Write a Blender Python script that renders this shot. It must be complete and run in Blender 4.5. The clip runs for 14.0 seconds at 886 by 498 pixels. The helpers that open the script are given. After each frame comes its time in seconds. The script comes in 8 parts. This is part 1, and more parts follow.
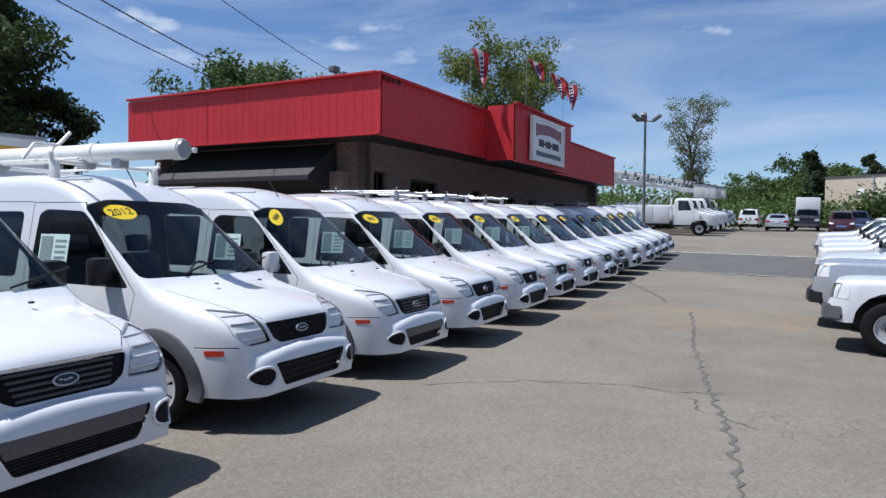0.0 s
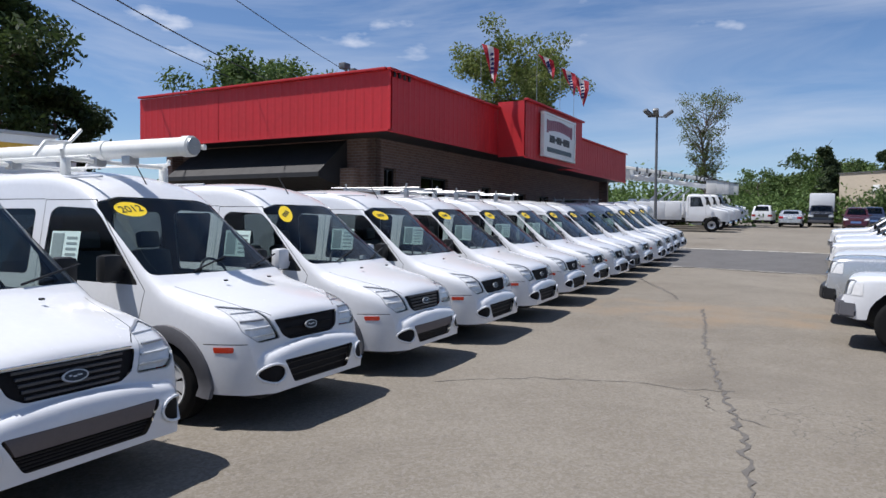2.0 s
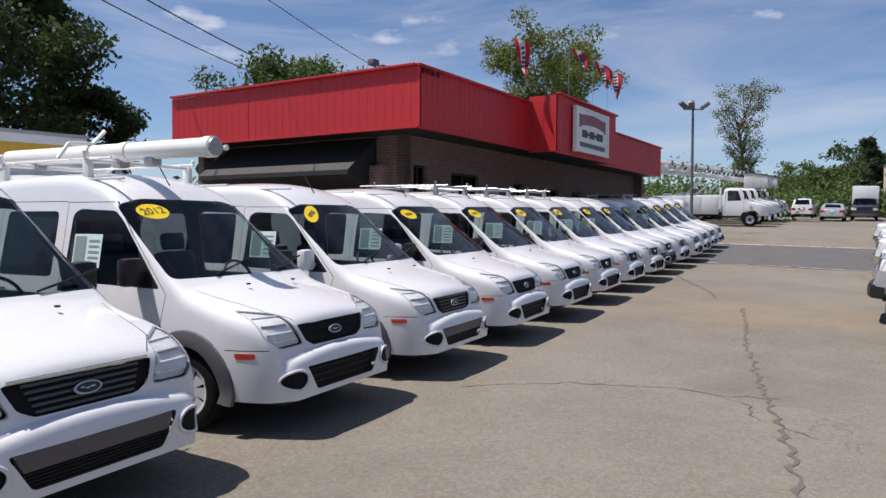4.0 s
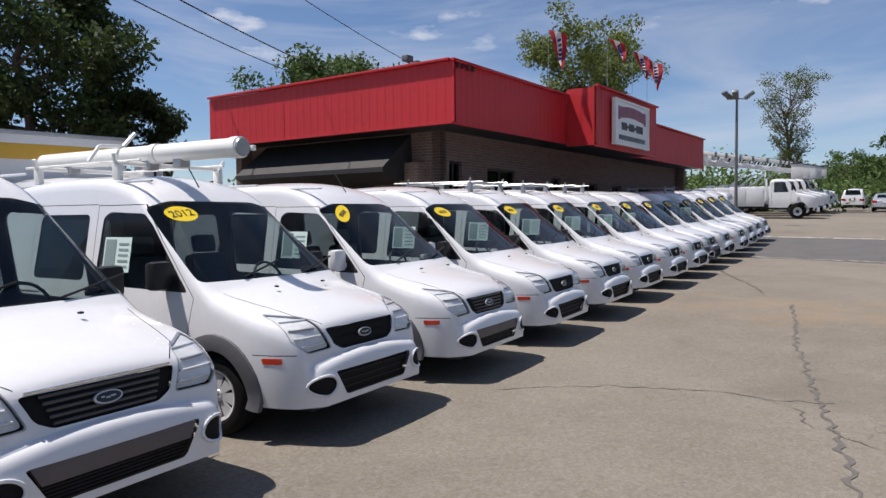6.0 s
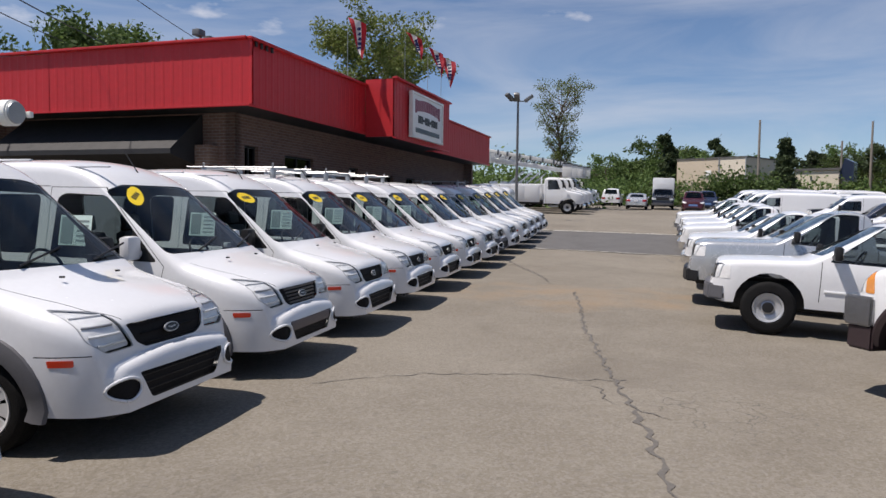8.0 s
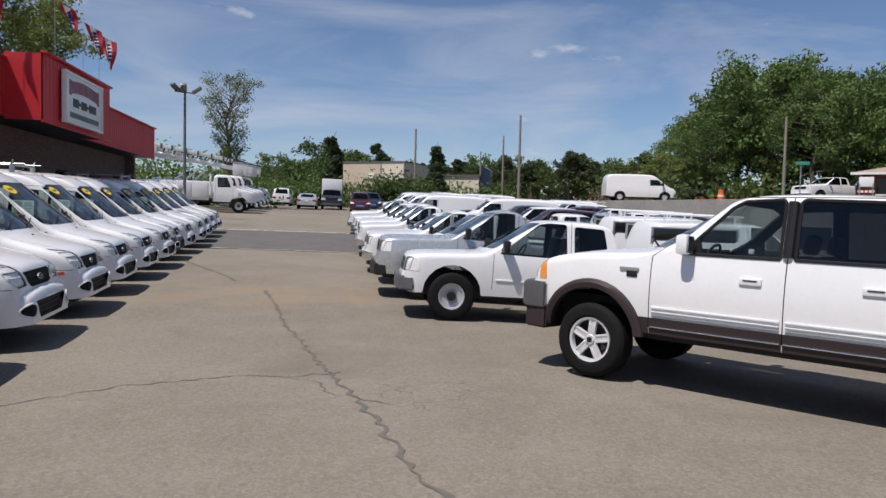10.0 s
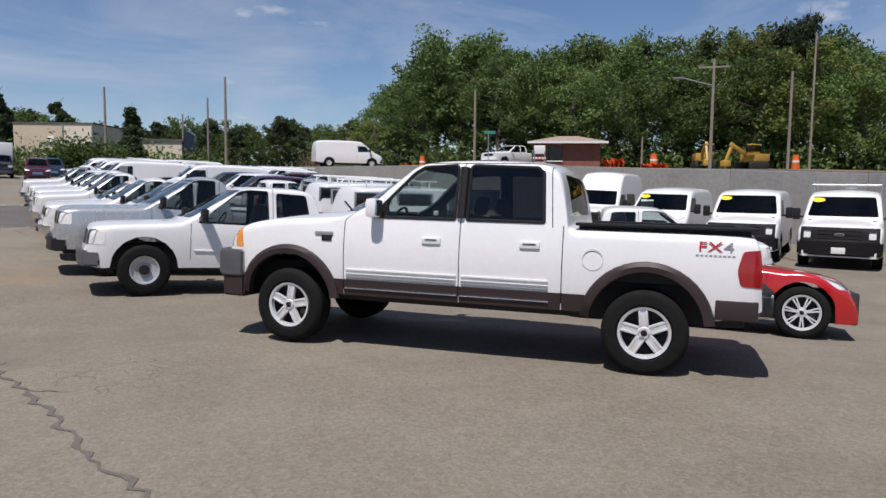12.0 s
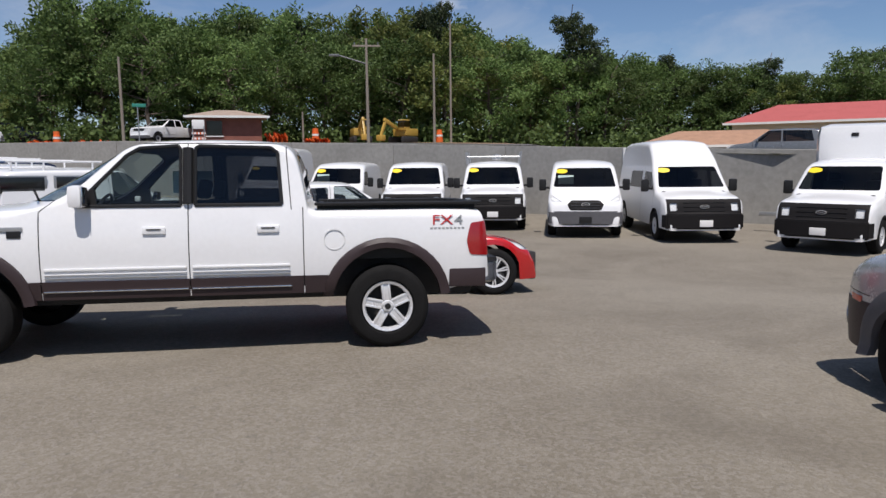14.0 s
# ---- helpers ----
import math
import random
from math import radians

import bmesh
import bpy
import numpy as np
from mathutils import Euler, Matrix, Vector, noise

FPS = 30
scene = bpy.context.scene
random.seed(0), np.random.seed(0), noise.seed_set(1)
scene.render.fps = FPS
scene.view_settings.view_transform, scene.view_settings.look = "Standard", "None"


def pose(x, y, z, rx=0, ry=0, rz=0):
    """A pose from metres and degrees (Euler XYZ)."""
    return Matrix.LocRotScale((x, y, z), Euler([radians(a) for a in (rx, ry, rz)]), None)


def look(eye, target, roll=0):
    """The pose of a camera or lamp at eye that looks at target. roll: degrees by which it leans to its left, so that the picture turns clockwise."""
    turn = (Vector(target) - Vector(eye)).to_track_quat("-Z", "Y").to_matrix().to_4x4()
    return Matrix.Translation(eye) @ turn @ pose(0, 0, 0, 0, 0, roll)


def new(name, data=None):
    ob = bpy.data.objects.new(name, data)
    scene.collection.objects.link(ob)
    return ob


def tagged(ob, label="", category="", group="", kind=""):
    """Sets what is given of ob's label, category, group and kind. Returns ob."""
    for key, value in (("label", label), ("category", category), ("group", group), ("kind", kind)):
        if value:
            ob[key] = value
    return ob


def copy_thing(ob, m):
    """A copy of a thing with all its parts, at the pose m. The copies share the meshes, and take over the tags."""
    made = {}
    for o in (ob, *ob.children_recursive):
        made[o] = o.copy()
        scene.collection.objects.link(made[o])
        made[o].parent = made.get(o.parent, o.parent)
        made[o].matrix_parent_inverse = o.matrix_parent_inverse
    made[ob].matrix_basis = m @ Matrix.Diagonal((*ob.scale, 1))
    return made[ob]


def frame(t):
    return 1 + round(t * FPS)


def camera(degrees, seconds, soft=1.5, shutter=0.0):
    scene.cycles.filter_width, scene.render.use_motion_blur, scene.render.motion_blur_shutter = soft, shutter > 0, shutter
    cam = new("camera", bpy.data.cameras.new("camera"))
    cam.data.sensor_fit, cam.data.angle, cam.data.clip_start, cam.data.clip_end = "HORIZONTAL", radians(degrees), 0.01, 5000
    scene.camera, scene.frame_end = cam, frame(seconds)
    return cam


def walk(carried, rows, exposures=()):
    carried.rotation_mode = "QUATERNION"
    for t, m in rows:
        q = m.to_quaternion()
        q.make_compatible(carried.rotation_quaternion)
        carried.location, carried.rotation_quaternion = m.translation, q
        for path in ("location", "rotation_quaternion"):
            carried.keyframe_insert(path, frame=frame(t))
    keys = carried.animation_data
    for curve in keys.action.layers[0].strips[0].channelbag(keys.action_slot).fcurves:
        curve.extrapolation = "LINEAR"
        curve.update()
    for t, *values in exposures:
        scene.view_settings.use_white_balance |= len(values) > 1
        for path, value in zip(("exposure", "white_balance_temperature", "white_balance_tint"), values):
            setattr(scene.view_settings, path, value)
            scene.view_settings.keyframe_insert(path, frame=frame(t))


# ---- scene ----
from mathutils.bvhtree import BVHTree

cam = camera(64.2, 14.0)
# stops, kelvin and tint: the picture starts bluer and ends a little darker and warmer
EXPOSURES = [(0.0, 0.40, 5880, 11), (2.0, 0.40, 6140, 13), (3.0, 0.39, 6460, 16), (6.0, 0.38, 6540, 15), (8.2, 0.28, 6620, 15), (10.3, 0.19, 6580, 15), (14.0, 0.13, 6480, 14)]
PATH = [
    (0, (0.002, -0.003, 1.658), (0.002, 1.997, 1.603), 0.61),
    (1, (0.019, -0.011, 1.657), (0.005, 1.988, 1.596), 0.58),
    (2, (0.021, 0.014, 1.659), (-0.010, 2.013, 1.594), 0.55),
    (2.5, (0.032, 0.069, 1.666), (-0.021, 2.067, 1.601), 0.51),
    (3, (0.033, 0.134, 1.675), (-0.042, 2.131, 1.607), 0.39),
    (5.5, (0.097, 0.415, 1.736), (-0.109, 2.402, 1.647), -0.23),
    (6, (0.103, 0.462, 1.734), (-0.129, 2.447, 1.644), -0.53),
    (6.5, (0.114, 0.491, 1.729), (-0.126, 2.475, 1.638), -0.76),
    (7, (0.091, 0.514, 1.718), (-0.029, 2.508, 1.623), -0.85),
    (7.5, (-0.020, 0.566, 1.705), (0.082, 2.561, 1.609), -0.19),
    (8, (-0.191, 0.668, 1.695), (0.171, 2.632, 1.581), 0.72),
    (8.2, (-0.229, 0.610, 1.697), (0.231, 2.553, 1.576), 0.78),
    (10.3, (-0.634, 0.935, 1.623), (0.673, 2.445, 1.512), 1.76),
    (10.5, (-0.652, 0.916, 1.641), (0.720, 2.365, 1.516), 2.11),
    (11, (-0.599, 0.851, 1.643), (0.917, 2.148, 1.502), 1.58),
    (11.5, (-0.543, 0.765, 1.630), (1.080, 1.924, 1.475), 1.05),
    (12, (-0.513, 0.728, 1.627), (1.211, 1.726, 1.448), 0.60),
    (12.5, (-0.581, 0.828, 1.638), (1.235, 1.644, 1.443), 0.74),
    (13, (-0.659, 1.054, 1.643), (1.237, 1.652, 1.426), 0.35),
    (13.5, (-0.640, 1.258, 1.647), (1.304, 1.663, 1.401), -0.29),
    (14, (-0.629, 1.425, 1.672), (1.353, 1.525, 1.422), -0.64),
]
walk(cam, [(t, look(eye, target, roll)) for t, eye, target, roll in PATH], EXPOSURES)

# ---- daylight ----
SUN_EL, SUN_AZ = 64.0, -97.0   # degrees; azimuth from +y clockwise
world = bpy.data.worlds.new("sky")
scene.world = world
world.use_nodes = True
wn, wl = world.node_tree.nodes, world.node_tree.links
sky = wn.new("ShaderNodeTexSky")
sky.sky_type, sky.sun_disc = "NISHITA", False
sky.sun_elevation, sky.sun_rotation = radians(SUN_EL), radians(SUN_AZ)
sky.air_density, sky.dust_density, sky.ozone_density = 0.9, 0.1, 5.5
# thin high cloud, laid over the blue by direction
tc = wn.new("ShaderNodeTexCoord")
mp = wn.new("ShaderNodeMapping")
mp.inputs["Scale"].default_value = (1.0, 1.6, 5.5)
mp.inputs["Rotation"].default_value = (0.25, 0.1, 0.4)
cl = wn.new("ShaderNodeTexNoise")
cl.inputs["Scale"].default_value, cl.inputs["Detail"].default_value, cl.inputs["Roughness"].default_value = 1.7, 7, 0.58
cl.inputs["Distortion"].default_value = 0.6
cr = wn.new("ShaderNodeValToRGB")
cr.color_ramp.elements[0].position, cr.color_ramp.elements[0].color = 0.44, (0, 0, 0, 1)
cr.color_ramp.elements[1].position, cr.color_ramp.elements[1].color = 0.72, (1, 1, 1, 1)
cmul = wn.new("ShaderNodeMath")
cmul.operation = "MULTIPLY"
cmul.inputs[1].default_value = 0.5
cmix = wn.new("ShaderNodeMixRGB")
cmix.inputs[2].default_value = (6.6, 7.0, 7.6, 1)
# small puffs of cumulus near the horizon
mp2 = wn.new("ShaderNodeMapping")
mp2.inputs["Scale"].default_value = (3.2, 3.2, 8.0)
cl2 = wn.new("ShaderNodeTexNoise")
cl2.inputs["Scale"].default_value, cl2.inputs["Detail"].default_value = 2.1, 6
cr2 = wn.new("ShaderNodeValToRGB")
cr2.color_ramp.elements[0].position, cr2.color_ramp.elements[0].color = 0.66, (0, 0, 0, 1)
cr2.color_ramp.elements[1].position, cr2.color_ramp.elements[1].color = 0.82, (1, 1, 1, 1)
cmix2 = wn.new("ShaderNodeMixRGB")
cmix2.inputs[2].default_value = (9.0, 9.1, 9.3, 1)
bg = wn["Background"]
bg.inputs[1].default_value = 0.080
wl.new(tc.outputs["Generated"], mp.inputs["Vector"])
wl.new(mp.outputs[0], cl.inputs["Vector"])
wl.new(cl.outputs["Fac"], cr.inputs[0])
wl.new(cr.outputs[0], cmul.inputs[0])
wl.new(cmul.outputs[0], cmix.inputs[0])
wl.new(sky.outputs[0], cmix.inputs[1])
wl.new(tc.outputs["Generated"], mp2.inputs["Vector"])
wl.new(mp2.outputs[0], cl2.inputs["Vector"])
wl.new(cl2.outputs["Fac"], cr2.inputs[0])
wl.new(cr2.outputs[0], cmix2.inputs[0])
wl.new(cmix.outputs[0], cmix2.inputs[1])
wl.new(cmix2.outputs[0], bg.inputs[0])
sun = new("sun", bpy.data.lights.new("sun", "SUN"))
sun.data.energy, sun.data.angle, sun.data.color = 4.6, radians(0.53), (1.0, 0.95, 0.87)
_a, _e = radians(SUN_AZ), radians(SUN_EL)
sun.matrix_world = look((math.sin(_a) * 60, math.cos(_a) * 60, 100 * math.tan(_e)), (0, 0, 100 * math.tan(_e) - 60 * math.tan(_e)))


# ---- materials ----
def mat(name, col, rough=0.6, metal=0.0, var=0.0, scale=8.0, col2=None, bump=0.0, bscale=60.0, coat=0.0, spec=0.5, emit=0.0, space="Object", stretch=(1, 1, 1), island=0.0):
    m = bpy.data.materials.new(name)
    m.use_nodes = True
    n, l = m.node_tree.nodes, m.node_tree.links
    b = n["Principled BSDF"]
    b.inputs["Base Color"].default_value = (*col, 1)
    b.inputs["Roughness"].default_value, b.inputs["Metallic"].default_value = rough, metal
    b.inputs["Specular IOR Level"].default_value = spec
    b.inputs["Coat Weight"].default_value = coat
    b.inputs["Coat Roughness"].default_value = 0.06
    if emit:
        b.inputs["Emission Color"].default_value = (*col, 1)
        b.inputs["Emission Strength"].default_value = emit
    if var or bump:
        t = n.new("ShaderNodeTexCoord")
        mpp = n.new("ShaderNodeMapping")
        mpp.inputs["Scale"].default_value = stretch
        l.new(t.outputs[space], mpp.inputs[0])
    if var:
        a, c = n.new("ShaderNodeTexNoise"), n.new("ShaderNodeTexNoise")
        a.inputs["Scale"].default_value, a.inputs["Detail"].default_value = scale, 6
        c.inputs["Scale"].default_value, c.inputs["Detail"].default_value = scale * 9, 3
        l.new(mpp.outputs[0], a.inputs["Vector"]); l.new(mpp.outputs[0], c.inputs["Vector"])
        ad = n.new("ShaderNodeMath"); ad.operation = "ADD"
        l.new(a.outputs["Fac"], ad.inputs[0]); l.new(c.outputs["Fac"], ad.inputs[1])
        last = ad
        if island:
            g = n.new("ShaderNodeNewGeometry")
            ml = n.new("ShaderNodeMath"); ml.operation = "MULTIPLY_ADD"
            ml.inputs[1].default_value = island
            l.new(g.outputs["Random Per Island"], ml.inputs[0]); l.new(ad.outputs[0], ml.inputs[2])
            last = ml
        r = n.new("ShaderNodeMapRange")
        r.inputs["From Min"].default_value, r.inputs["From Max"].default_value = 0.7, 1.3 + island
        l.new(last.outputs[0], r.inputs[0])
        x = n.new("ShaderNodeMixRGB")
        d = col2 or tuple(v * (1 - var) for v in col)
        x.inputs[1].default_value, x.inputs[2].default_value = (*d, 1), (*col, 1)
        l.new(r.outputs[0], x.inputs[0])
        l.new(x.outputs[0], b.inputs["Base Color"])
        rr = n.new("ShaderNodeMapRange")
        rr.inputs["To Min"].default_value, rr.inputs["To Max"].default_value = min(1, rough * 1.25), rough * 0.85
        l.new(last.outputs[0], rr.inputs[0]); l.new(rr.outputs[0], b.inputs["Roughness"])
    if bump:
        e, bp = n.new("ShaderNodeTexNoise"), n.new("ShaderNodeBump")
        e.inputs["Scale"].default_value, e.inputs["Detail"].default_value = bscale, 4
        l.new(mpp.outputs[0], e.inputs["Vector"])
        bp.inputs["Strength"].default_value, bp.inputs["Distance"].default_value = bump, 0.02
        l.new(e.outputs["Fac"], bp.inputs["Height"]); l.new(bp.outputs[0], b.inputs["Normal"])
    return m


def glass(name, tint, gloss=0.05):
    m = bpy.data.materials.new(name)
    m.use_nodes = True
    n, l = m.node_tree.nodes, m.node_tree.links
    n.remove(n["Principled BSDF"])
    tr, gl, mx, lw = n.new("ShaderNodeBsdfTransparent"), n.new("ShaderNodeBsdfGlossy"), n.new("ShaderNodeMixShader"), n.new("ShaderNodeLayerWeight")
    pw, fr = n.new("ShaderNodeMath"), n.new("ShaderNodeMath")
    pw.operation, fr.operation = "POWER", "MULTIPLY_ADD"
    pw.inputs[1].default_value, fr.inputs[1].default_value, fr.inputs[2].default_value = 5.0, 0.94, 0.045
    l.new(lw.outputs["Facing"], pw.inputs[0]); l.new(pw.outputs[0], fr.inputs[0])
    tr.inputs[0].default_value = (*tint, 1)
    gl.inputs["Roughness"].default_value = gloss
    l.new(fr.outputs[0], mx.inputs[0]); l.new(tr.outputs[0], mx.inputs[1]); l.new(gl.outputs[0], mx.inputs[2])
    l.new(mx.outputs[0], n["Material Output"].inputs[0])
    return m


M = {}
M["white"] = mat("white_paint", (0.72, 0.73, 0.745), 0.28, coat=0.5, var=0.05, scale=2.5)
M["offwhite"] = mat("offwhite_paint", (0.74, 0.74, 0.72), 0.4, coat=0.2, var=0.1, scale=3)
M["silver"] = mat("silver_paint", (0.50, 0.52, 0.54), 0.3, 0.5, coat=0.5, var=0.04)
M["black"] = mat("black_paint", (0.012, 0.012, 0.014), 0.2, coat=0.6, var=0.2)
M["maroon"] = mat("maroon_paint", (0.05, 0.008, 0.010), 0.25, coat=0.6, var=0.1)
M["navy"] = mat("navy_paint", (0.015, 0.022, 0.05), 0.25, coat=0.6, var=0.1)
M["red_car"] = mat("red_paint", (0.45, 0.008, 0.01), 0.25, coat=0.8, var=0.06)
M["grey_paint"] = mat("grey_paint", (0.16, 0.17, 0.18), 0.3, 0.3, coat=0.5, var=0.08)
M["clad"] = mat("grey_plastic", (0.088, 0.088, 0.098), 0.7, var=0.12, scale=14, bump=0.1, bscale=300)
M["plastic"] = mat("black_plastic", (0.016, 0.016, 0.017), 0.55, spec=0.3, var=0.2, scale=12)
M["brown_clad"] = mat("brown_grey_trim", (0.036, 0.024, 0.026), 0.55, spec=0.35, var=0.1, scale=6)
M["rubber"] = mat("tyre_rubber", (0.012, 0.012, 0.0125), 0.9, spec=0.12, var=0.3, scale=9, bump=0.25, bscale=80)
M["alloy"] = mat("alloy", (0.70, 0.71, 0.73), 0.3, 0.35, var=0.08, scale=10)
M["steel_wheel"] = mat("painted_steel", (0.50, 0.51, 0.53), 0.4, 0.4, var=0.1, scale=10)
M["dull_chrome"] = mat("dull_chrome", (0.34, 0.34, 0.35), 0.28, 0.9, var=0.15, scale=8)
M["hubcap"] = mat("silver_hubcap_paint", (0.62, 0.63, 0.65), 0.35, 0.15, var=0.08, scale=10)
M["chrome"] = mat("chrome", (0.78, 0.79, 0.8), 0.12, 1.0, var=0.05, scale=6)
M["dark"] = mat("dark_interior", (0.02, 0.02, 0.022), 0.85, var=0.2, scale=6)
M["seat"] = mat("grey_seat_cloth", (0.07, 0.072, 0.078), 0.9, var=0.2, scale=20, bump=0.2, bscale=400)
M["lining"] = mat("cabin_lining", (0.11, 0.11, 0.115), 0.85, var=0.15, scale=5)
M["glass"] = glass("tinted_glass", (0.64, 0.71, 0.70), 0.02)
M["dark_glass"] = glass("privacy_glass", (0.16, 0.19, 0.20), 0.02)
M["lamp"] = mat("headlamp_reflector", (0.86, 0.86, 0.85), 0.3, 0.0, var=0.25, scale=20, coat=0.5)
M["lens"] = glass("clear_lens", (0.96, 0.97, 0.98), 0.05)
M["amber"] = mat("amber_lens", (0.55, 0.05, 0.02), 0.25, coat=0.5, var=0.1, scale=30)
M["redlens"] = mat("red_lens", (0.30, 0.008, 0.01), 0.2, coat=0.7, var=0.15, scale=30)
M["yellow"] = mat("yellow_sticker", (0.85, 0.62, 0.02), 0.55, var=0.06, scale=9)
M["ink"] = mat("dark_print", (0.03, 0.03, 0.03), 0.6, var=0.1, scale=40)
M["paper"] = mat("window_paper", (0.62, 0.78, 0.74), 0.7, var=0.08, scale=10)
M["mesh"] = mat("grille_mesh", (0.013, 0.012, 0.013), 0.75, spec=0.15, var=0.3, scale=60)
M["panel_brown"] = mat("taupe_bumper_panel", (0.12, 0.10, 0.098), 0.6, var=0.1, scale=6)
M["grille_bar_grey"] = mat("grille_slat_grey", (0.055, 0.058, 0.068), 0.4, var=0.1, scale=8)
M["paper_ink"] = mat("paper_print", (0.25, 0.33, 0.33), 0.7, var=0.3, scale=60)
M["badge_blue"] = mat("badge_blue", (0.025, 0.026, 0.03), 0.6, spec=0.2, coat=0.5, var=0.1)
M["badge_rim"] = mat("badge_rim_silver", (0.6, 0.6, 0.6), 0.35, 0.4, var=0.1)
M["badge_red"] = mat("badge_red", (0.5, 0.02, 0.025), 0.3, coat=0.3, var=0.08)
M["badge_grey"] = mat("badge_grey", (0.35, 0.36, 0.37), 0.35, 0.4, var=0.1)
M["metal"] = mat("galvanised_metal", (0.42, 0.43, 0.44), 0.45, 0.7, var=0.2, scale=12)
M["tube"] = mat("white_pvc_tube", (0.78, 0.78, 0.74), 0.4, var=0.08, scale=6)


# ---- mesh helpers ----
def mesh_of(bm, name, smooth=None):
    me = bpy.data.meshes.new(name)
    bm.normal_update()
    bm.to_mesh(me)
    bm.free()
    if smooth:
        for poly in me.polygons:
            poly.use_smooth = True
        me.set_sharp_from_angle(angle=radians(smooth))
    return me


def part(name, bm, material, parent, label="", smooth=35):
    me = mesh_of(bm, name, smooth)
    me.materials.append(M[material] if isinstance(material, str) else material)
    ob = new(name, me)
    ob.parent = parent
    if label:
        tagged(ob, label)
    return ob


def thing(name, label, category, m=None, group="", kind=""):
    ob = new(name)
    ob.empty_display_size = 0.2
    if m is not None:
        ob.matrix_basis = m
    return tagged(ob, label, category, group, kind)


def solid(name, bm, material, label, category, group="", kind="", smooth=None, m=None):
    me = mesh_of(bm, name, smooth)
    me.materials.append(M[material] if isinstance(material, str) else material)
    ob = new(name, me)
    if m is not None:
        ob.matrix_basis = m
    return tagged(ob, label, category, group, kind)


def add_box(bm, c, s, bev=0.0, m=None):
    r = bmesh.ops.create_cube(bm, size=1.0, matrix=(m or Matrix()) @ Matrix.Translation(c) @ Matrix.Diagonal((*s, 1)))
    if bev:
        es = list({e for v in r["verts"] for e in v.link_edges})
        bmesh.ops.bevel(bm, geom=es, offset=bev, segments=2, affect="EDGES", profile=0.6)
    return bm


def box(c, s, bev=0.0, m=None):
    return add_box(bmesh.new(), c, s, bev, m)


def add_rod(bm, a, b, r, r2=None, seg=10):
    a, b = Vector(a), Vector(b)
    d = b - a
    q = d.to_track_quat("Z", "Y").to_matrix().to_4x4()
    bmesh.ops.create_cone(bm, cap_ends=True, segments=seg, radius1=r, radius2=r if r2 is None else r2, depth=d.length, matrix=Matrix.Translation((a + b) / 2) @ q)
    return bm


def rod(a, b, r, r2=None, seg=10):
    return add_rod(bmesh.new(), a, b, r, r2, seg)


def revolve(profile, seg=32, axis="y", offset=(0, 0, 0)):
    """Turns a profile of (radius, along) pairs round an axis; open profile."""
    bm = bmesh.new()
    rings = []
    for r, a in profile:
        ring = []
        for i in range(seg):
            t = 2 * math.pi * i / seg
            p = (r * math.cos(t), a, r * math.sin(t)) if axis == "y" else (r * math.cos(t), r * math.sin(t), a)
            ring.append(bm.verts.new(Vector(p) + Vector(offset)))
        rings.append(ring)
    for A, B in zip(rings, rings[1:]):
        for i in range(seg):
            j = (i + 1) % seg
            bm.faces.new((A[i], A[j], B[j], B[i]))
    bmesh.ops.recalc_face_normals(bm, faces=bm.faces)
    return bm


def prism(outline, a, b, axis="y"):
    """A flat outline of 2D points given thickness from a to b along an axis."""
    bm = bmesh.new()

    def at(p, k):
        return {"y": (p[0], k, p[1]), "x": (k, p[0], p[1]), "z": (p[0], p[1], k)}[axis]

    A = [bm.verts.new(at(p, a)) for p in outline]
    B = [bm.verts.new(at(p, b)) for p in outline]
    bm.faces.new(A)
    bm.faces.new(B[::-1])
    n = len(outline)
    for i in range(n):
        bm.faces.new((A[i], B[i], B[(i + 1) % n], A[(i + 1) % n]))
    bmesh.ops.recalc_face_normals(bm, faces=bm.faces)
    return bm


def lerp(pts, x):
    if x <= pts[0][0]:
        return pts[0][1]
    for (a, p), (b, q) in zip(pts, pts[1:]):
        if x <= b:
            return p + (q - p) * (x - a) / max(b - a, 1e-9)
    return pts[-1][1]


def chaikin(pts, n=2):
    for _ in range(n):
        out = [pts[0]]
        for p, q in zip(pts, pts[1:]):
            out.append((p[0] * 0.75 + q[0] * 0.25, p[1] * 0.75 + q[1] * 0.25))
            out.append((p[0] * 0.25 + q[0] * 0.75, p[1] * 0.25 + q[1] * 0.75))
        pts = out + [pts[-1]]
    return pts


def rounded(poly, r, seg=3):
    """Convex outline with its corners rounded."""
    out, n = [], len(poly)
    for i in range(n):
        p, a, b = Vector(poly[i]), Vector(poly[i - 1]), Vector(poly[(i + 1) % n])
        u, v = (a - p), (b - p)
        k = min(r, u.length * 0.45, v.length * 0.45)
        s, e = p + u.normalized() * k, p + v.normalized() * k
        for j in range(seg + 1):
            t = j / seg
            q = s * (1 - t) ** 2 + p * 2 * t * (1 - t) + e * t * t
            out.append((q.x, q.y))
    return out


def ellipse(cx, cy, rx, ry, n=16):
    return [(cx + rx * math.cos(2 * math.pi * i / n), cy + ry * math.sin(2 * math.pi * i / n)) for i in range(n)]


